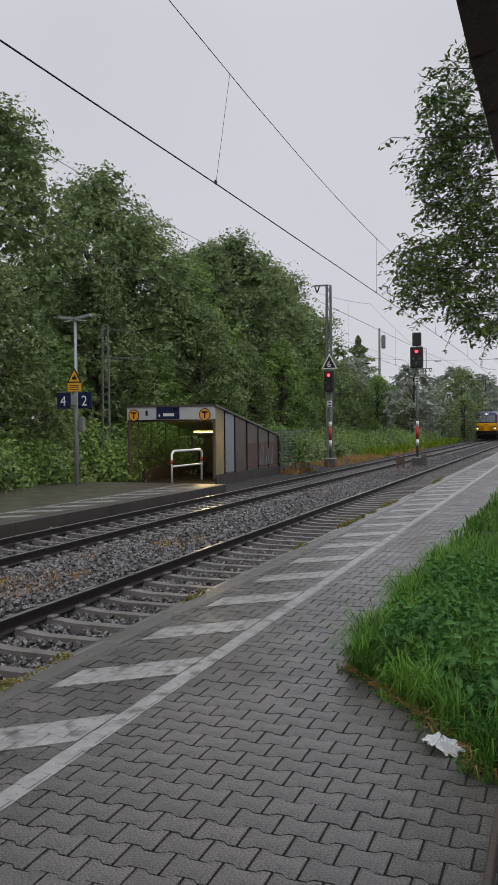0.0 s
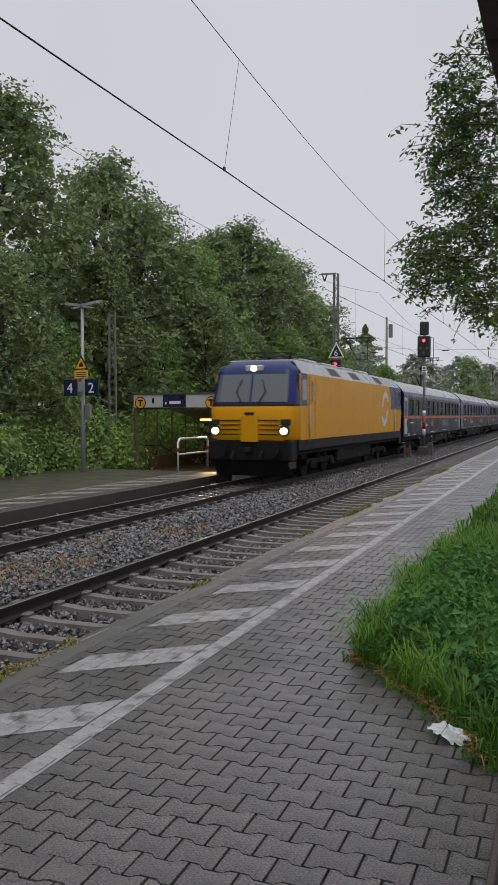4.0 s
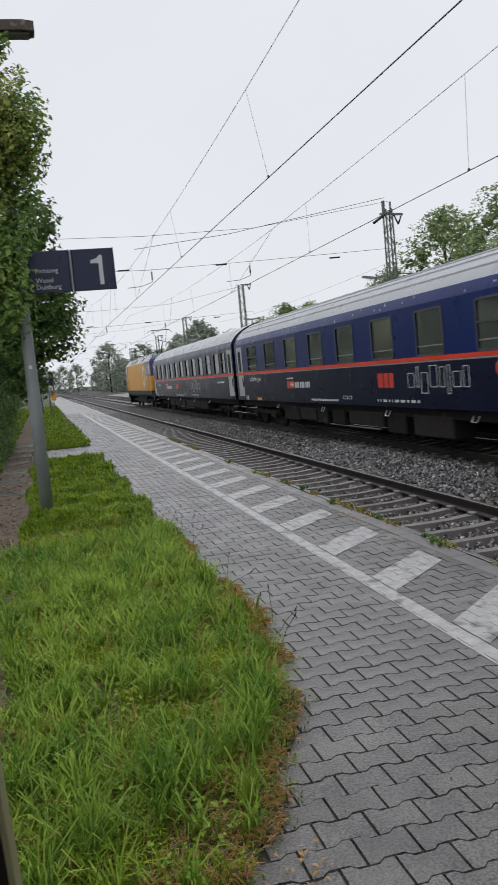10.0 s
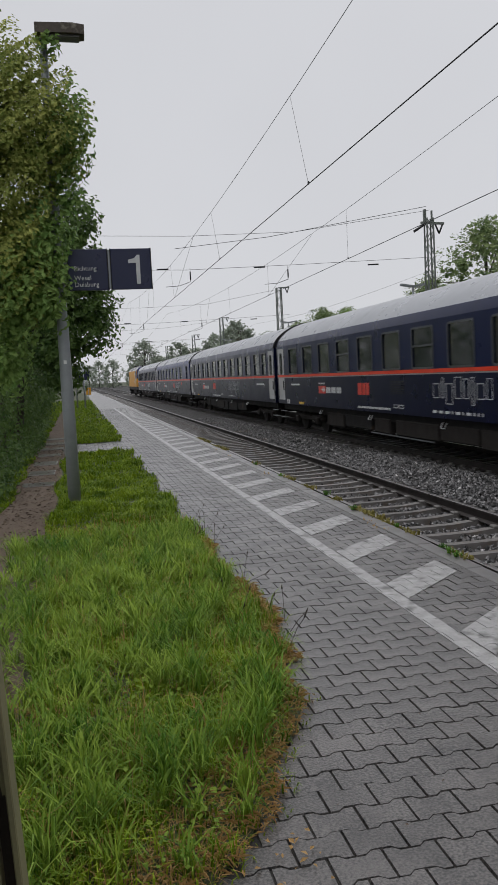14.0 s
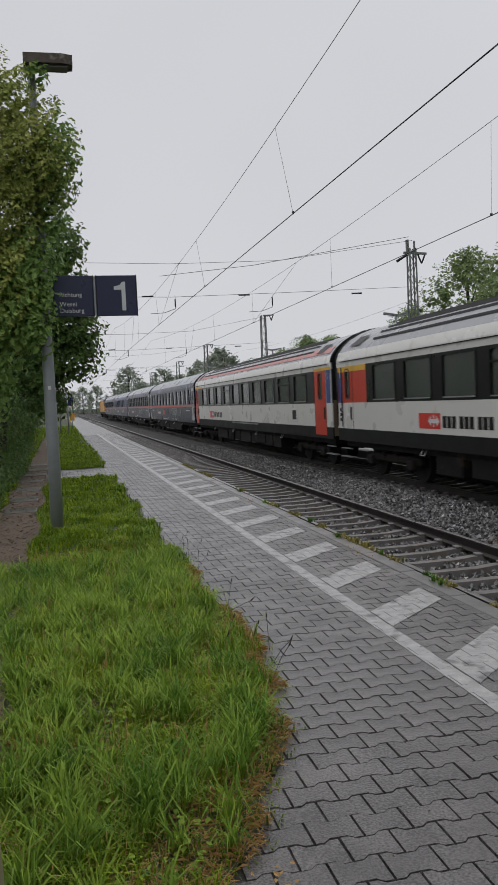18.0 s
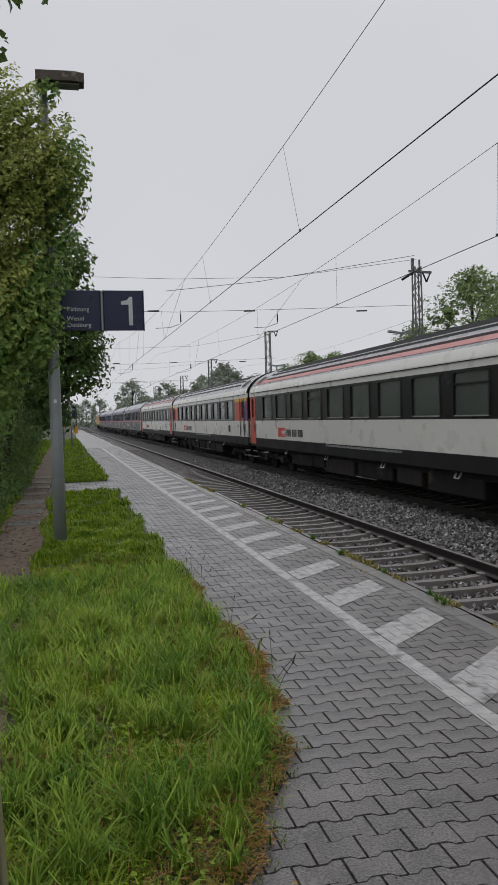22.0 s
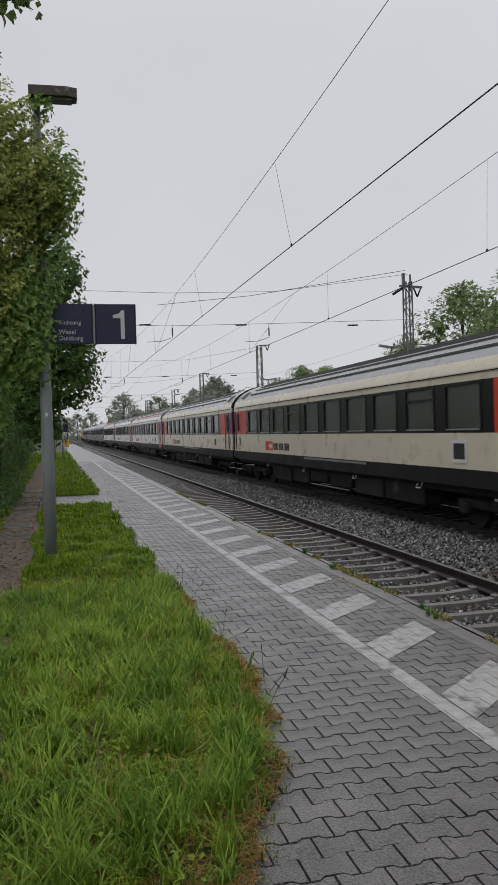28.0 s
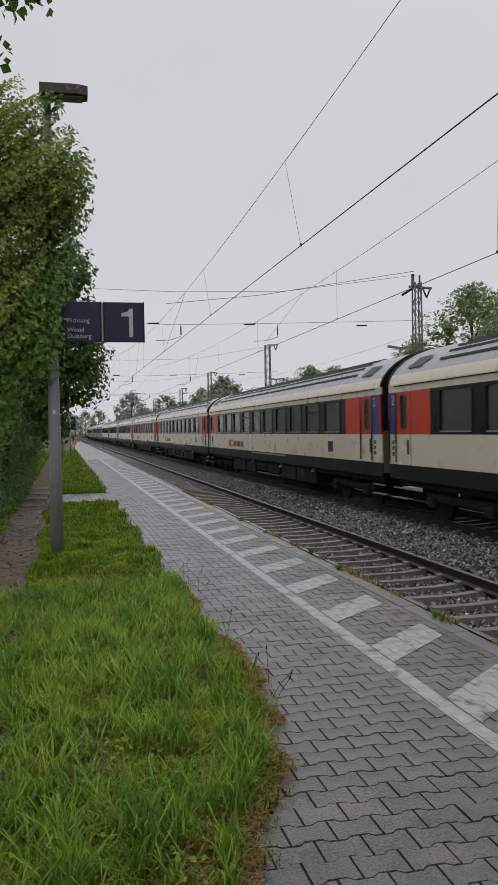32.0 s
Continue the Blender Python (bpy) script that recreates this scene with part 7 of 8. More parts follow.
def tufts(name, label, spots, each, length, mat, wide, seed):
    """Tussocks: long blades that arch outwards from one root."""
    rng = np.random.default_rng(seed)
    c = np.repeat(np.array(spots), each, 0)
    n = len(c)
    a, ln = rng.uniform(0, 2 * math.pi, n), length * rng.uniform(0.5, 1.2, n) * np.repeat(rng.uniform(0.7, 1.25, len(spots)), each)
    reach, w = ln * rng.uniform(0.25, 0.95, n), wide * rng.uniform(0.6, 1.3, n)
    d = np.stack([np.cos(a), np.sin(a), np.zeros(n)], 1)
    side = np.stack([-np.sin(a) * w, np.cos(a) * w, np.zeros(n)], 1)
    base = np.stack([c[:, 0] + rng.normal(0, 0.02, n), c[:, 1] + rng.normal(0, 0.02, n), np.zeros(n)], 1)
    up = np.array((0, 0, 1.0))
    rise = (ln * 0.8)[:, None] * up
    p1, p2, p3 = base + d * (reach * 0.22)[:, None] + rise * 0.55, base + d * (reach * 0.6)[:, None] + rise * 0.85, base + d * reach[:, None] + rise * rng.uniform(0.35, 0.85, n)[:, None]
    v = np.stack([base - side, base + side, p1 + side, p1 - side, p2 + side * 0.8, p2 - side * 0.8, p3], 1)
    me = bpy.data.meshes.new(name)
    f = []
    for i in (np.arange(n) * 7).tolist():
        f += [(i, i + 1, i + 2, i + 3), (i + 3, i + 2, i + 4, i + 5), (i + 5, i + 4, i + 6)]
    me.from_pydata(v.reshape(-1, 3).tolist(), [], f)
    me.materials.append(M[mat])
    me.update()
    return tagged(new(name, me), label, "grass", kind="stuff")


def bed_edge(y):
    x = -1.6
    while x < 2.4 and not in_bed(x, y):
        x += 0.02
    return x


for name, a, b in (("planted_bed_1", 3.9, 90.0), ("planted_bed_2", -20.2, -2.6), ("planted_bed_3", -150.0, -23.4)):
    s = Shape()
    y = a
    while y < b:
        st = 0.2 if abs(y) < 25 else 2.0
        e0, e1 = bed_edge(y + 0.001), bed_edge(min(y + st, b) - 0.001)
        s.add([(e0, y, 0.006), (6.0, y, 0.02), (6.0, min(b, y + st), 0.02), (e1, min(b, y + st), 0.006)], [(0, 1, 2, 3)])
        y += st
    tagged(part(name, s, M["grassland"]), "grassy planted bed beside the paving", "lawn", kind="structure")
path_zone = lambda x, y: 0.38 + 0.06 * math.sin(y * 1.7) < x < 1.02 + 0.05 * math.sin(y * 2.1) and y < -4.7
dry_zone = lambda x, y: (math.sin(x * 3.3 + y * 1.1) * math.sin(y * 2.3 - x) > 0.3) or (in_bed(x, y) and not in_bed(x - (0.42 if -4.4 < y < 0 else 0.13), y))
green = lambda x, y: in_bed(x - 0.03 + 0.05 * math.sin(y * 31) * math.sin(y * 47), y) and not path_zone(x, y) and (not dry_zone(x, y) or (x * 977 + y * 131) % 1 > 0.6)
dry = lambda x, y: in_bed(x, y) and not path_zone(x, y) and dry_zone(x, y)
blades("lawn_grass", "long wet green grass in the platform bed", 46000, -1.25, 1.0, -8.0, -2.7, green, 0.13, "blade", 0.0035, 0.8, 1)
blades("lawn_grass", "long wet green grass in the platform bed", 46000, -1.25, 1.4, -14.0, -8.0, green, 0.12, "blade", 0.006, 0.8, 2)
blades("lawn_grass", "long wet green grass in the platform bed", 42000, -1.25, 1.4, -34.0, -14.0, green, 0.12, "blade", 0.011, 0.7, 3)
blades("lawn_grass", "long wet green grass in the platform bed", 14000, -1.25, 2.4, -80.0, -34.0, green, 0.14, "blade", 0.022, 0.7, 4)
blades("dry_grass", "dry straw-coloured grass at the edge of the bed", 34000, -1.25, 0.9, -9.0, -2.7, dry, 0.05, "dryblade", 0.0032, 1.8, 5)
blades("verge_grass", "tall wet green grass and weeds in the bed", 44000, -1.4, 1.6, 3.9, 10.0, green, 0.25, "verge", 0.0048, 0.75, 6)
blades("verge_grass", "tall wet green grass and weeds in the bed", 22000, -1.4, 2.6, 10.0, 24.0, green, 0.27, "verge", 0.011, 0.7, 7)
blades("verge_grass", "tall wet green grass and weeds in the bed", 9000, -1.4, 3.2, 24.0, 60.0, green, 0.3, "verge", 0.025, 0.7, 8)
blades("dry_grass", "dry straw-coloured grass at the edge of the bed", 9000, -1.4, 1.0, 3.9, 9.0, dry, 0.07, "dryblade", 0.004, 1.6, 9)
rim = lambda x, y: in_bed(x + 0.07, y) and not in_bed(x - 0.06, y)
blades("edge_grass", "low grass and moss creeping over the edge of the paving", 26000, -1.5, 1.2, 3.88, 10.0, rim, 0.055, "verge", 0.004, 1.2, 41)
blades("edge_grass", "low grass and moss creeping over the edge of the paving", 16000, -1.5, 1.2, -10.0, -2.6, rim, 0.04, "blade", 0.003, 1.4, 42)
blades("thatch", "pale straw lying among the green grass", 15000, -1.25, 0.9, -9.0, -2.7, green, 0.075, "dryblade", 0.0022, 1.7, 43)
blades("edge_weeds", "yellow-green moss and weeds along the platform edge", 9000, -3.30, -3.17, -24, 26, lambda x, y: math.sin(y * 1.9) + math.sin(y * 5.3 + 1) + math.sin(y * 0.53) > 0.5, 0.07, "moss", 0.010, 0.9, 10, -0.015)
blades("edge_weeds", "yellow-green moss and weeds along the platform edge", 900, -3.1, -3.0, -22, 26, lambda x, y: math.sin(y * 1.3) + math.sin(y * 3.7 + 2) > 1.2, 0.035, "dryblade", 0.006, 0.9, 11)
blades("track_weeds", "dry brown weeds between the tracks", 2600, -7.9, -6.3, 6, 16, lambda x, y: (x + 7.1) ** 2 / 0.35 + (y - 9.8) ** 2 / 2.2 < 1 or (x + 7.6) ** 2 / 0.06 + (y - 12.2) ** 2 / 0.1 < 1 or (x + 6.8) ** 2 / 0.2 + (y - 14.2) ** 2 / 0.8 < 1, 0.12, "dryblade", 0.006, 0.9, 12, -0.62)
blades("track_weeds", "low green weeds in the near track", 2500, -4.6, -3.3, 28, 38, lambda x, y: (x + 3.9) ** 2 / 0.3 + (y - 32.5) ** 2 / 6 < 1, 0.18, "blade", 0.012, 0.9, 13, -0.6)
blades("dry_meadow", "tall brown dry grass beside the tracks", 10000, -14.6, -11.6, 37, 80, lambda x, y: math.sin(x * 2.1 + y) + math.sin(y * 0.7) > -0.6, 0.36, "dryblade", 0.018, 0.5, 14, -0.66)
blades("green_meadow", "tall yellow-green grass beside the tracks", 14000, -19.0, -12.0, 60, 110, lambda x, y: True, 0.8, "blade", 0.04, 0.4, 15, -0.66)

# Tussocks, broad-leaved weeds, stalks and the litter.
rng = np.random.default_rng(81)
tufts("grass_tussocks", "arching tussocks of long wet grass in the platform bed", [p for p in zip(rng.uniform(-1.1, 0.7, 620).tolist(), rng.uniform(-9.0, -2.9, 620).tolist()) if in_bed(p[0] - 0.1, p[1]) and (p[0] * 7.3 + p[1] * 3.1) % 1 > 0.25], 36, 0.25, "tuftblade", 0.0035, 21)
blades("seed_stems", "pale dry seed stems standing in the grass", 3800, -1.2, 0.9, -10.0, -2.8, green, 0.2, "dryblade", 0.0022, 0.5, 31)
low = np.array([(x, y, z) for x, y, z in zip(rng.uniform(-1.15, 0.6, 2600), rng.uniform(-7.5, -2.8, 2600), rng.uniform(0.03, 0.09, 2600)) if in_bed(x - 0.1, y)])
tagged(new("clover", leaves_mesh("clover", M["tuftblade"], rng, low, 0.03, 0.5, 0.8)), "small round clover and dandelion leaves in the grass", "weeds", kind="stuff")
tufts("edge_tufts", "arching grass tufts that hang over the edge of the bed", [(bed_edge(y) + 0.05 + 0.09 * abs(math.sin(y * 17.3)), y) for y in [4.0 + 0.085 * i for i in range(75)]], 18, 0.30, "verge", 0.0042, 24)
tufts("edge_tufts", "thin grass tufts along the edge of the bed", [(bed_edge(y) + 0.06 + 0.12 * abs(math.sin(y * 13.1)), y) for y in [-4.6 - 0.11 * i for i in range(60)]], 12, 0.17, "tuftblade", 0.0032, 25)
tufts("kerb_weeds", "clumps of fresh green weeds along the platform edge", [(-3.2 + 0.03 * math.sin(y * 7), y) for y in (-6.9, -7.05, -7.3, -8.4, -9.6, -10.9, -13.2, -15.1)], 22, 0.075, "verge", 0.006, 23)
tufts("grass_tussocks", "arching tussocks of tall wet grass and weeds in the bed", [p for p in zip(rng.uniform(-1.3, 1.4, 420).tolist(), rng.uniform(4.0, 11.0, 420).tolist()) if in_bed(p[0] - 0.05, p[1])], 40, 0.40, "verge", 0.0032, 22)
pts, turned = [], []
for i in range(760):
    x, y = rng.uniform(-1.0, 1.3), rng.uniform(4.15, 8.5)
    if in_bed(x - 0.2, y):
        top = rng.uniform(0.2, 0.42)
        for k in range(16):
            a, z = k * 1.57 + rng.normal(0, 0.25) + (k // 2) * 0.78, top * (1 - 0.09 * (k // 2))
            reach = 0.035 + 0.008 * (k // 2)
            pts.append((x + reach * math.cos(a), y + reach * math.sin(a), z))
            turned.append((0.45 * math.cos(a), 0.45 * math.sin(a), 1.0))
tagged(new("nettles", leaves_mesh("nettles", M["nettle"], rng, np.array(pts), 0.075, 0.7, 0.55, np.array(turned))), "broad-leaved dark green nettles among the grass", "weeds", kind="stuff")
st = Shape()
for i in range(34):
    x, y = rng.uniform(-1.3, -0.95), rng.choice((rng.uniform(5.2, 9.5), rng.uniform(-9.5, -5.0)))
    h = rng.uniform(0.1, 0.25)
    dx, dy = rng.normal(-0.06, 0.07), rng.normal(0, 0.07)
    st.tube([(x, y, 0), (x + dx * 0.6, y + dy * 0.6, h * 0.7), (x + dx, y + dy, h)], 0.0018, 4, False)
    st.tube([(x + dx, y + dy, h), (x + dx * 1.1, y + dy * 1.1, h + 0.03)], [0.0055, 0.003], 5)
tagged(part("plantain_stalks", st, M["bark"]), "thin dark plantain stalks at the edge of the beds", "weeds", kind="stuff")
lit = Shape()
n = 22
lv = []
for i in range(n):
    for j in range(n):
        u, v = i / (n - 1) * 2 - 1, j / (n - 1) * 2 - 1
        dome = max(0.0, 1 - u * u * (0.9 + 0.3 * math.sin(5 * v)) - v * v * (0.9 + 0.3 * math.sin(4 * u)))
        crease = abs(noise.noise((u * 2.6, v * 2.6, 3.0))) + 0.5 * abs(noise.noise((u * 6, v * 6, 8.0)))
        lv.append((-0.42 + 0.125 * u + 0.03 * noise.noise((u * 2, v * 2, 1.0)), 4.23 + 0.085 * v - 0.03 * u, 0.008 + 0.07 * dome ** 0.5 * (0.6 + 0.7 * crease)))
lf = [(i * n + j, (i + 1) * n + j, (i + 1) * n + j + 1, i * n + j + 1) for i in range(n - 1) for j in range(n - 1) if math.hypot(i - n / 2, j - n / 2) < n * 0.47]
lit.add(lv, lf)
tagged(part("plastic_bag", lit, glass_material("crumpled_clear_film", (0.75, 0.77, 0.78), 0.35, 0.25)), "crumpled clear plastic bag on the paving by the grass", "litter")
lv = np.stack([rng.uniform(-0.75, 0.1, 260), rng.uniform(-4.2, -2.9, 260), np.full(260, 0.012)], 1)
tagged(new("fallen_leaves", leaves_mesh("fallen_leaves", M["dryblade"], rng, lv, 0.03, 0.35, 0.5)), "small brown fallen leaves and straw on the ground", "litter", kind="stuff")
crumbs = np.stack([rng.uniform(-2.9, 0.6, 500), rng.uniform(-12, 9, 500), np.full(500, 0.004)], 1)
tagged(new("crumbs", leaves_mesh("crumbs", M["soil"], rng, crumbs, 0.013, 0.4, 0.8)), "dark specks of soil and debris on the paving", "litter", kind="stuff")

edge_pts, straw = [], []
for i in range(9000):
    y = rng.uniform(3.92, 9.0) if i % 2 else rng.uniform(-8.5, -2.65)
    e = bed_edge(y)
    wide = 0.10 if i % 2 else (0.26 if y > -4.5 else 0.09)
    edge_pts.append((e - 0.03 + abs(rng.normal(0, wide)), y, 0.014 + rng.uniform(0, 0.035)))
tagged(new("edge_litter", leaves_mesh("edge_litter", M["soil"], rng, np.array(edge_pts[:1200]), 0.014, 0.4, 0.6)), "dark soil crumbs and leaf litter along the grass edge", "litter", kind="stuff")
tagged(new("edge_straw", leaves_mesh("edge_straw", M["dryblade"], rng, np.array([p for p in edge_pts[1400:] if p[1] < 0 or p[0] * 9173 % 1 < 0.3]), 0.055, 0.35, 0.10)), "dry straw lying along the edge of the grass", "litter", kind="stuff")

# The trodden path with old slabs.
pt = thing("garden_path", "old sunken slab path with leaf litter beside the lawn", "path", kind="structure")
s = Shape()
for i in range(62):
    y = -4.4 - i
    s.add([(0.4 + 0.06 * math.sin(y * 1.7), y, 0.028), (1.02 + 0.05 * math.sin(y * 2.1), y, 0.028), (1.02 + 0.05 * math.sin((y - 1) * 2.1), y - 1, 0.028), (0.4 + 0.06 * math.sin((y - 1) * 1.7), y - 1, 0.028)], [(3, 2, 1, 0)])
part("leaf_litter", s, M["soil"], pt)
for i in range(7):
    y = -14.5 - i * 1.9
    part("slab", Shape().box(0.45 + 0.04 * math.sin(i), 0.97, y, y + 0.5 + 0.3 * abs(math.sin(i * 2.2)), 0.0, 0.045, 0.01), M["kerb"], pt)
lv = np.stack([rng.uniform(0.4, 1.1, 1900), rng.uniform(-24, -4.6, 1900), rng.uniform(0.03, 0.055, 1900)], 1)
tagged(new("fallen_leaves", leaves_mesh("fallen_leaves", M["soil"], rng, lv, 0.05, 0.4, 0.6)), "brown fallen leaves on the path", "litter", kind="stuff")

# Creeper round the lamp, ivy hedge and the trees behind it.
def foliage(name, label, blobs, count, leaf, mat, seed, category="shrub", stems=(), slim=0.6):
    rng = np.random.default_rng(seed)
    t = thing(name, label, category)
    vol = np.array([b[3] * b[4] * b[5] for b in blobs]) ** 0.8
    pick = rng.choice(len(blobs), count, p=vol / vol.sum())
    b = np.array(blobs)[pick]
    d = rng.normal(0, 1, (count, 3))
    d *= (np.cbrt(rng.uniform(0.06, 1, count)) / np.linalg.norm(d, axis=1))[:, None]
    d *= (1 + 0.25 * np.sin(7 * d[:, :1] + 5 * d[:, 1:2] + 9 * d[:, 2:]))
    part("leaves", leaves_mesh("leaves", M[mat], rng, b[:, :3] + d * b[:, 3:6], leaf, 1.0, slim, d + np.array((0, 0.5, 0.55))), None, t)
    for pts, rad in stems:
        part("stem", Shape().tube(pts, rad, 6), M["bark"], t)
    return t


foliage("climbing_plant", "large climbing plant with pale green leaves hanging over the lamp post", [(0.62, -12.0, 5.9, 0.55, 0.7, 0.5), (0.45, -11.9, 5.2, 0.8, 0.8, 0.8), (0.25, -11.9, 4.9, 0.6, 0.6, 0.6), (0.7, -12.0, 4.3, 0.7, 0.8, 0.8), (0.9, -12.1, 3.4, 0.7, 0.9, 0.9), (1.3, -12.3, 5.2, 0.9, 0.9, 1.2)], 32000, 0.066, "leaf_creeper", 91, "climber", [([(1.9, -12.6, 0), (1.7, -12.5, 2.5), (0.9, -12.2, 4.2), (0.2, -12.0, 5.6)], [0.05, 0.04, 0.03, 0.01])])
foliage("climbing_plant", "large climbing plant with dark green leaves round the lamp post", [(0.3, -11.9, 3.6, 0.42, 0.5, 0.55), (0.25, -11.85, 2.95, 0.3, 0.4, 0.5), (0.7, -12.0, 3.0, 0.5, 0.6, 0.7), (-0.15, -11.95, 5.1, 0.32, 0.4, 0.6), (-0.05, -11.95, 4.3, 0.25, 0.3, 0.35), (0.9, -12.3, 2.2, 0.35, 0.6, 0.6), (0.05, -11.95, 6.2, 0.18, 0.2, 0.15)], 7500, 0.09, "leaf_light", 92, "climber", [([(1.8, -12.4, 0), (1.3, -12.3, 2.2), (0.3, -11.95, 3.4)], [0.04, 0.03, 0.01])])
foliage("ivy_hedge", "tall dark ivy-covered hedge beside the path", [(1.75 + 0.15 * math.sin(i), -14.2 - i * 1.9, 1.5 + 0.3 * math.sin(i * 1.7), 0.72, 1.3, 1.7) for i in range(16)], 24000, 0.09, "leaf_dark", 93, "hedge", [([(1.8, -15 - 3 * i, 0), (1.8, -15 - 3 * i, 2.5)], 0.05) for i in range(8)])
foliage("undergrowth", "brown-green undergrowth at the foot of the hedge", [(1.25 + 0.1 * math.sin(i), -13.0 - i * 2.0, 0.25, 0.3, 1.2, 0.3) for i in range(10)], 3500, 0.08, "leaf_dark", 94, "shrub")
foliage("young_tree", "young broadleaf tree leaning over the lawn behind the sign", [(0.4, -21, 5.3, 0.95, 1.3, 0.9), (0.15, -20.8, 4.3, 1.1, 1.2, 0.8), (-0.35, -21, 3.6, 0.85, 1.0, 0.6), (0.7, -21.4, 3.3, 1.0, 1.2, 1.0), (1.2, -22, 4.6, 1.1, 1.2, 1.4), (0.5, -21, 2.5, 0.8, 1.0, 0.5), (0.3, -21, 1.9, 0.6, 0.9, 0.45), (-0.25, -21, 2.9, 0.85, 1.0, 0.6), (-0.5, -21, 3.3, 0.55, 0.8, 0.4), (-0.3, -21, 5.6, 0.55, 0.9, 0.7), (-0.65, -21, 4.2, 0.45, 0.8, 0.5)], 17000, 0.13, "leaf_dark", 95, "tree", [([(1.5, -21.5, 0), (1.3, -21.4, 2.2), (0.7, -21.2, 3.6), (0.3, -21, 5.2)], [0.1, 0.08, 0.05, 0.02]), ([(1.3, -21.4, 2.2), (0.4, -21.1, 3.0), (-0.6, -21, 3.5)], [0.05, 0.035, 0.01])])
for i in range(7):
    foliage("hedge_tree", "dark broadleaf tree in the row beside the path", [(1.7, -27 - 7 * i, 3.6, 1.5, 2.6, 1.7), (1.4, -28 - 7 * i, 5.0, 1.2, 2.0, 1.2), (2.4, -26 - 7 * i, 2.0, 1.4, 2.4, 1.8), (3.0, -27.5 - 7 * i, 6.0, 1.6, 2.0, 1.6)], 2600, 0.24, "leaf_dark", 100 + i, "tree", [([(2.2, -27 - 7 * i, 0), (2.0, -27 - 7 * i, 4.5)], [0.13, 0.05])])
foliage("overhanging_maple", "few dark maple leaves hanging into view overhead", [(0.14, -4.95, 4.04, 0.17, 0.2, 0.10), (0.26, -4.95, 3.98, 0.12, 0.15, 0.12), (0.55, -4.9, 4.1, 0.35, 0.3, 0.2), (0.255, -4.95, 3.70, 0.05, 0.06, 0.10)], 460, 0.055, "leaf_dark", 110, "tree", [([(2.2, -4.6, 4.4), (1.0, -4.85, 4.2), (0.1, -4.95, 4.05)], [0.03, 0.015, 0.004]), ([(2.2, -4.6, 0), (2.2, -4.6, 4.4)], 0.07)], 0.9)

# The cherry tree over platform 1, with leafy twigs that droop.
rng = np.random.default_rng(120)
ch = thing("cherry_tree", "cherry tree with drooping leafy twigs over the platform", "tree")
wood_s = Shape().tube([(2.5, 12.2, 0), (2.4, 12.1, 2.2), (2.1, 12.0, 4.6), (1.8, 11.9, 7.2)], [0.16, 0.14, 0.10, 0.03], 10)
lf, ln = [], []
reach_z = (2.8, 3.0, 3.2, 3.45, 3.85, 4.1, 4.25, 4.4, 4.6, 4.9, 5.2, 5.4, 5.65, 5.9, 6.2, 6.6, 7.2, 7.8)
reach_x = (-0.6, -1.4, -1.75, -2.05, -1.95, -1.85, -1.45, -1.05, -1.6, -1.75, -1.9, -1.6, -1.5, -1.65, -1.5, -1.05, -0.3, 0.8)
for i in range(17):
    z = 3.0 + 0.27 * i
    x = float(np.interp(z, reach_z, reach_x)) + 0.4
    a, b, c = Vector((2.3 - 0.03 * i, 12.0, min(6.8, 2.3 + 0.24 * i))), Vector((0.9, 11.4, z + 0.3)), Vector((x, 10.7 + 0.6 * math.sin(i * 2.1), z + 0.08))
    wood_s.tube([tuple(a * (1 - u) ** 2 + b * 2 * u * (1 - u) + c * u * u) for u in [k / 8 for k in range(9)]], [0.045 * (1 - 0.92 * k / 8) for k in range(9)], 6)
count = 0
while count < 2100:
    z = rng.uniform(2.85, 7.7)
    left = float(np.interp(z, reach_z, reach_x))
    x = left + 0.22 + abs(rng.normal(0, 1.0)) * 1.1
    clump = math.sin(x * 4.1 + z * 1.3) + math.sin(z * 4.7 - x * 1.9) + 0.8 * math.sin(x * 9 + z * 7)
    if x > 3.2 or clump < -1.15:
        continue
    y = 11.2 + rng.normal(0, 0.55)
    p0 = Vector((x, y, z))
    d = Vector((-rng.uniform(0.12, 0.34), rng.normal(0, 0.12), rng.normal(-0.02, 0.09)))
    tw = [p0, p0 + d * 0.6 + Vector((0, 0, 0.03)), p0 + d + Vector((0, 0, -0.05))]
    wood_s.tube([tuple(p) for p in tw], [0.006, 0.004, 0.002], 3, False)
    for q in range(11):
        u = q / 10
        p = tw[0] * (1 - u) ** 2 + tw[1] * 2 * u * (1 - u) + tw[2] * u * u
        lf.append((p.x + rng.normal(0, 0.02), p.y + rng.normal(0, 0.045), p.z - 0.025 + rng.normal(0, 0.025)))
        ln.append((rng.normal(-0.2, 0.5), rng.normal(-0.2, 0.5), 0.8))
    count += 1
part("wood", wood_s, M["bark"], ch)
part("leaves", leaves_mesh("leaves", M["leaf_cherry"], rng, np.array(lf), 0.078, 0.9, 0.5, np.array(ln)), None, ch)

# A house, a pole and trees beyond the end of the station.
hs = thing("house", "distant house with a grey-brown hipped roof among trees", "house", at=(-20.2, 112, -0.8))
part("wall", Shape().box(-4.0, 4.0, -3.0, 3.0, 0, 5.3), M["kerb"], hs, "pale rendered wall")
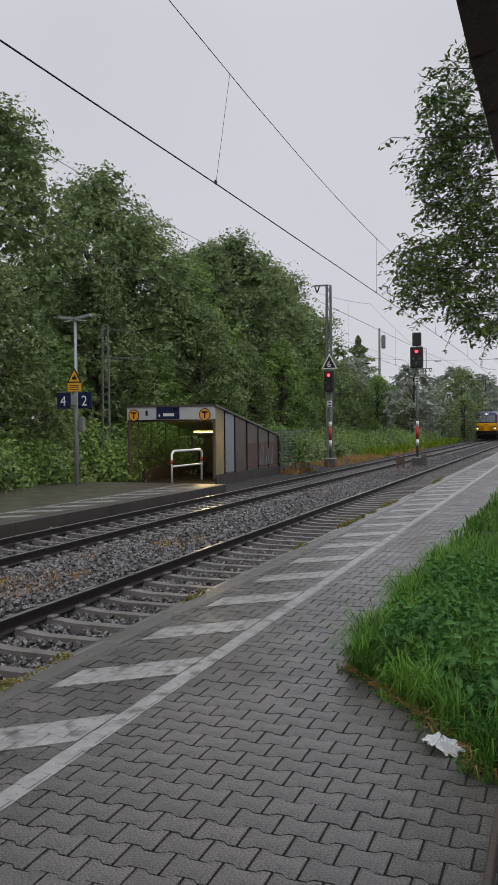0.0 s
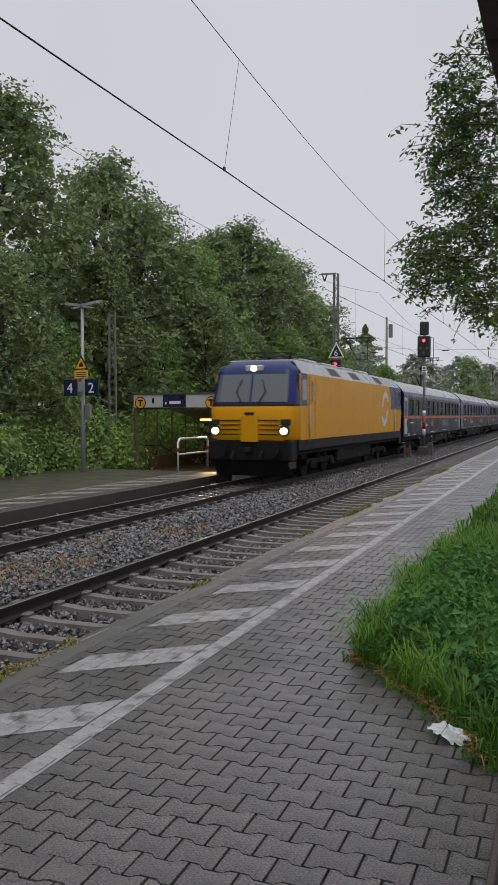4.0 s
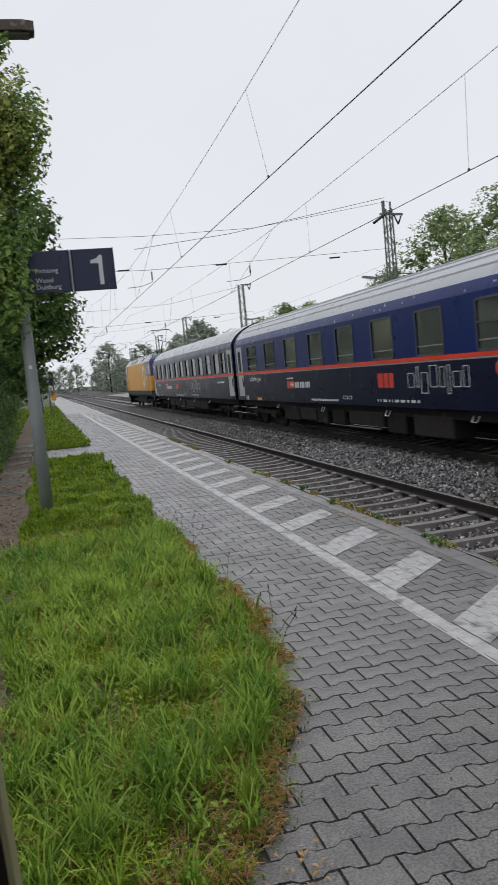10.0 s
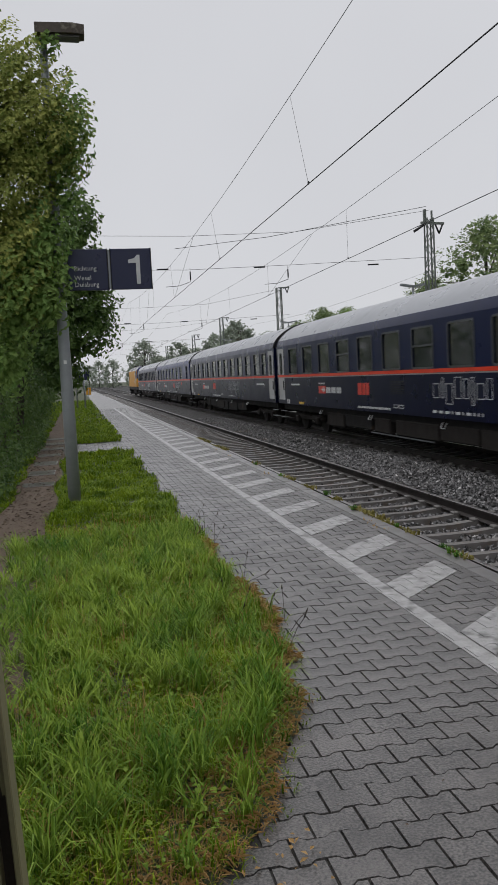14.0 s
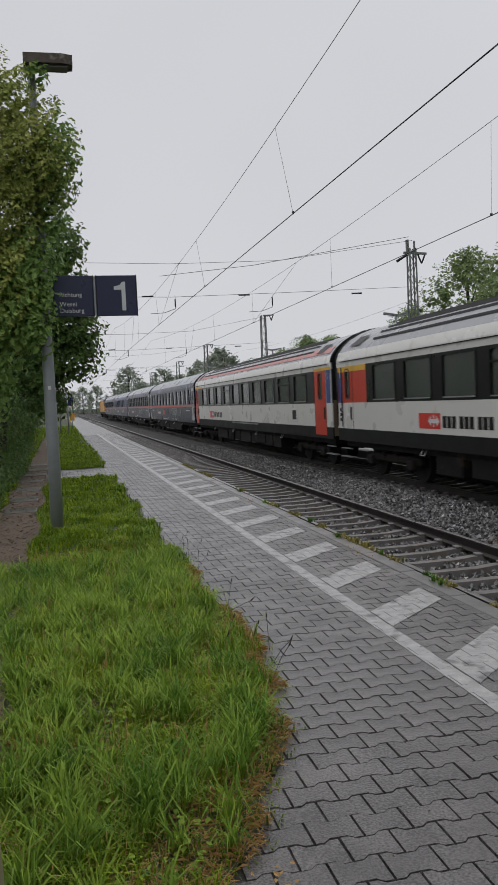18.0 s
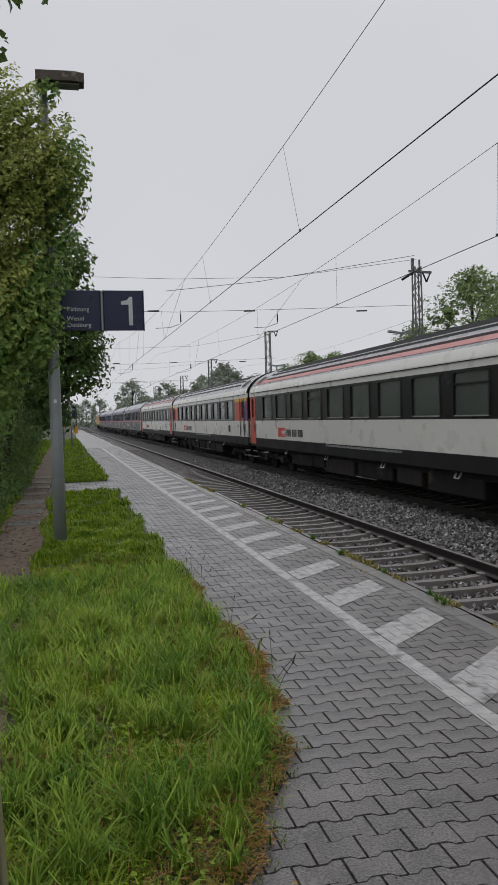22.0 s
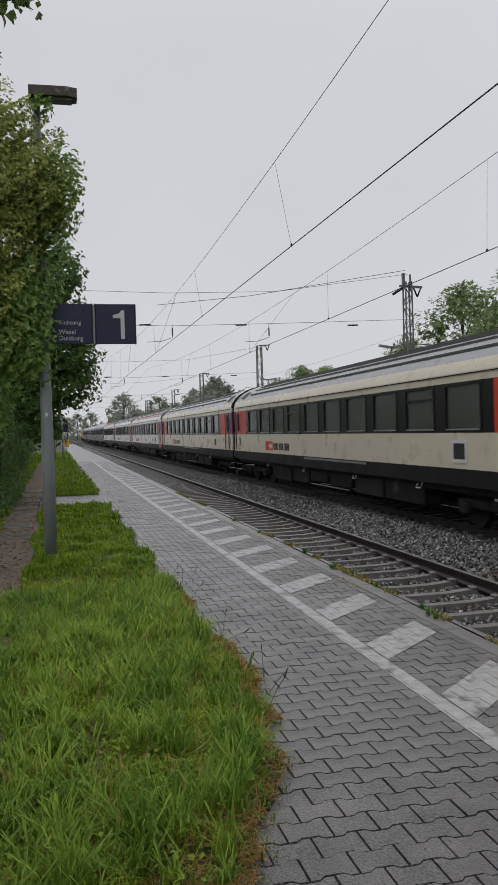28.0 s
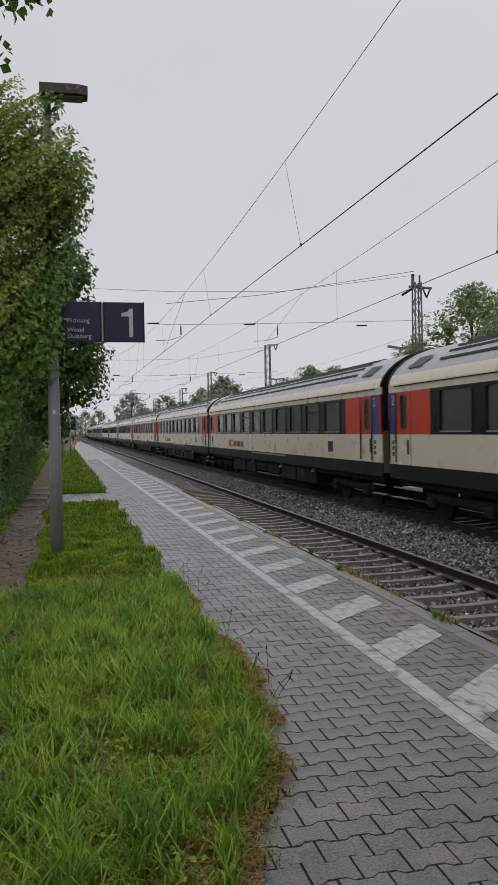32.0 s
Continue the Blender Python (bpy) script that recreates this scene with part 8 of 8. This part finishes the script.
part("roof", Shape().add([(-4.5, -3.5, 5.2), (4.5, -3.5, 5.2), (4.5, 3.5, 5.2), (-4.5, 3.5, 5.2), (-1.2, 0, 7.1), (1.2, 0, 7.1)], [(0, 1, 5, 4), (1, 2, 5), (2, 3, 4, 5), (3, 0, 4), (3, 2, 1, 0)]), M["platform2"], hs, "grey-brown hipped roof")
for x in (-2.6, 2.2):
    wd = part("window", Shape().box(x - 0.6, x + 0.6, -3.04, -3.0, 3.2, 4.6), M["white"], hs)
    part("pane", Shape().box(x - 0.5, x + 0.5, -3.05, -3.04, 3.3, 4.5), M["black"], wd)
tp = thing("transformer_pole", "tall pole with a small transformer beside the line", "pole", at=(-22.7, 110, -0.8))
part("pole", Shape().tube([(0, 0, 0), (0, 0, 15.8)], [0.2, 0.14], 8), M["mastgreen"], tp)
part("transformer", Shape().box(0.3, 0.8, -0.25, 0.25, 13.0, 14.8, 0.05), M["mastgreen"], tp)
part("bracket", Shape().bar((0, 0, 14.2), (0.4, 0, 14.2), 0.08), M["mastgreen"], tp)
for i, (x, y, k) in enumerate(((-24.5, 95, 1.05), (-20.2, 97, 0.88), (-17.2, 101, 0.72), (-27, 100, 1.15))):
    copy_of(LIGHT if i % 2 else LOW, x, y, k, 91 * i)
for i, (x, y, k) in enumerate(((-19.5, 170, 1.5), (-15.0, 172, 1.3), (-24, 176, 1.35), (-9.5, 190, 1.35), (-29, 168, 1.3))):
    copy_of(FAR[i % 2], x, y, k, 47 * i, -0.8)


# ---- paving stones, last of all ----
near = [(x, y) for x, y in cells if (-2.15 < x < -0.1 and 2.5 < y < 4.6) or (-2.15 < x < -0.5 and -5.6 < y < -4.0)]
INSET = 0.003
nb = len(bone)


def shrunk(poly, d):
    """The polygon moved inwards by d along its corners' bisectors."""
    out = []
    for i in range(len(poly)):
        p, a, b = Vector(poly[i]), Vector(poly[i - 1]), Vector(poly[(i + 1) % len(poly)])
        u, v = (p - a).normalized(), (b - p).normalized()
        n = Vector((-u.y - v.y, u.x + v.x)).normalized()
        c = max(0.35, n.dot(Vector((-u.y, u.x))))
        out.append(tuple(p + n * d / c))
    return out


vb = np.array([(a, b, -0.0125) for a, b in bone] + [(a, b, 0.0) for a, b in shrunk(bone, INSET)])
one = [tuple(range(nb, 2 * nb))] + [(a, (a + 1) % nb, nb + (a + 1) % nb, nb + a) for a in range(nb)]
single = Shape().add(vb.tolist(), one).mesh("paver", M["paver_one"])
chosen = set(near[:300])
for x, y in near[:300]:
    s = part("paver", single, None, p1)
    s.matrix_basis = pose(x, y, RNG.uniform(-0.0025, 0.0005), RNG.uniform(-0.5, 0.5), RNG.uniform(-0.5, 0.5), RNG.uniform(-0.6, 0.6))
rest = [c for c in cells if c not in chosen]
me = bpy.data.meshes.new("paving")
vv = vb[None] + np.array([(x, y, RNG.uniform(-0.004, 0.0005)) for x, y in rest])[:, None]
vv[:, :, 0] = np.maximum(vv[:, :, 0], KERB_IN + 0.004)
ff = []
for i in range(len(rest)):
    k = i * 2 * nb
    ff.append(tuple(range(k + nb, k + 2 * nb)))
    ff += [(k + a, k + (a + 1) % nb, k + nb + (a + 1) % nb, k + nb + a) for a in range(nb)]
me.from_pydata(vv.reshape(-1, 3).tolist(), [], ff)
me.materials.append(M["paver"])
me.update()
tagged(part("paving", me, None, p1), "interlocking grey concrete paving, wet from rain", kind="stuff")


# ---- what moves ----
TRAIN = ((0.0, 117.0), (1.0, 91.6), (2.0, 67.9), (3.0, 44.8), (3.5, 34.0), (5.5, -5.2), (6.0, -14.2), (7.0, -31.6), (7.5, -40.7), (8.0, -49.6), (8.5, -56.8), (9.0, -64.0), (9.5, -70.9), (10.0, -77.8), (11.0, -91.3), (12.0, -103.8), (13.0, -115.6), (14.0, -127.0), (15.0, -138.1), (16.0, -148.7), (17.5, -163.6), (19.0, -178.2), (20.0, -187.5), (21.0, -196.7), (23.0, -214.4), (26.0, -240.5), (30.0, -274.6), (32.0, -291.4))


def motions():
    for car, offset in CARS:
        walk(car, [(t, pose(T2, front + offset, Z2)) for t, front in TRAIN])


motions()
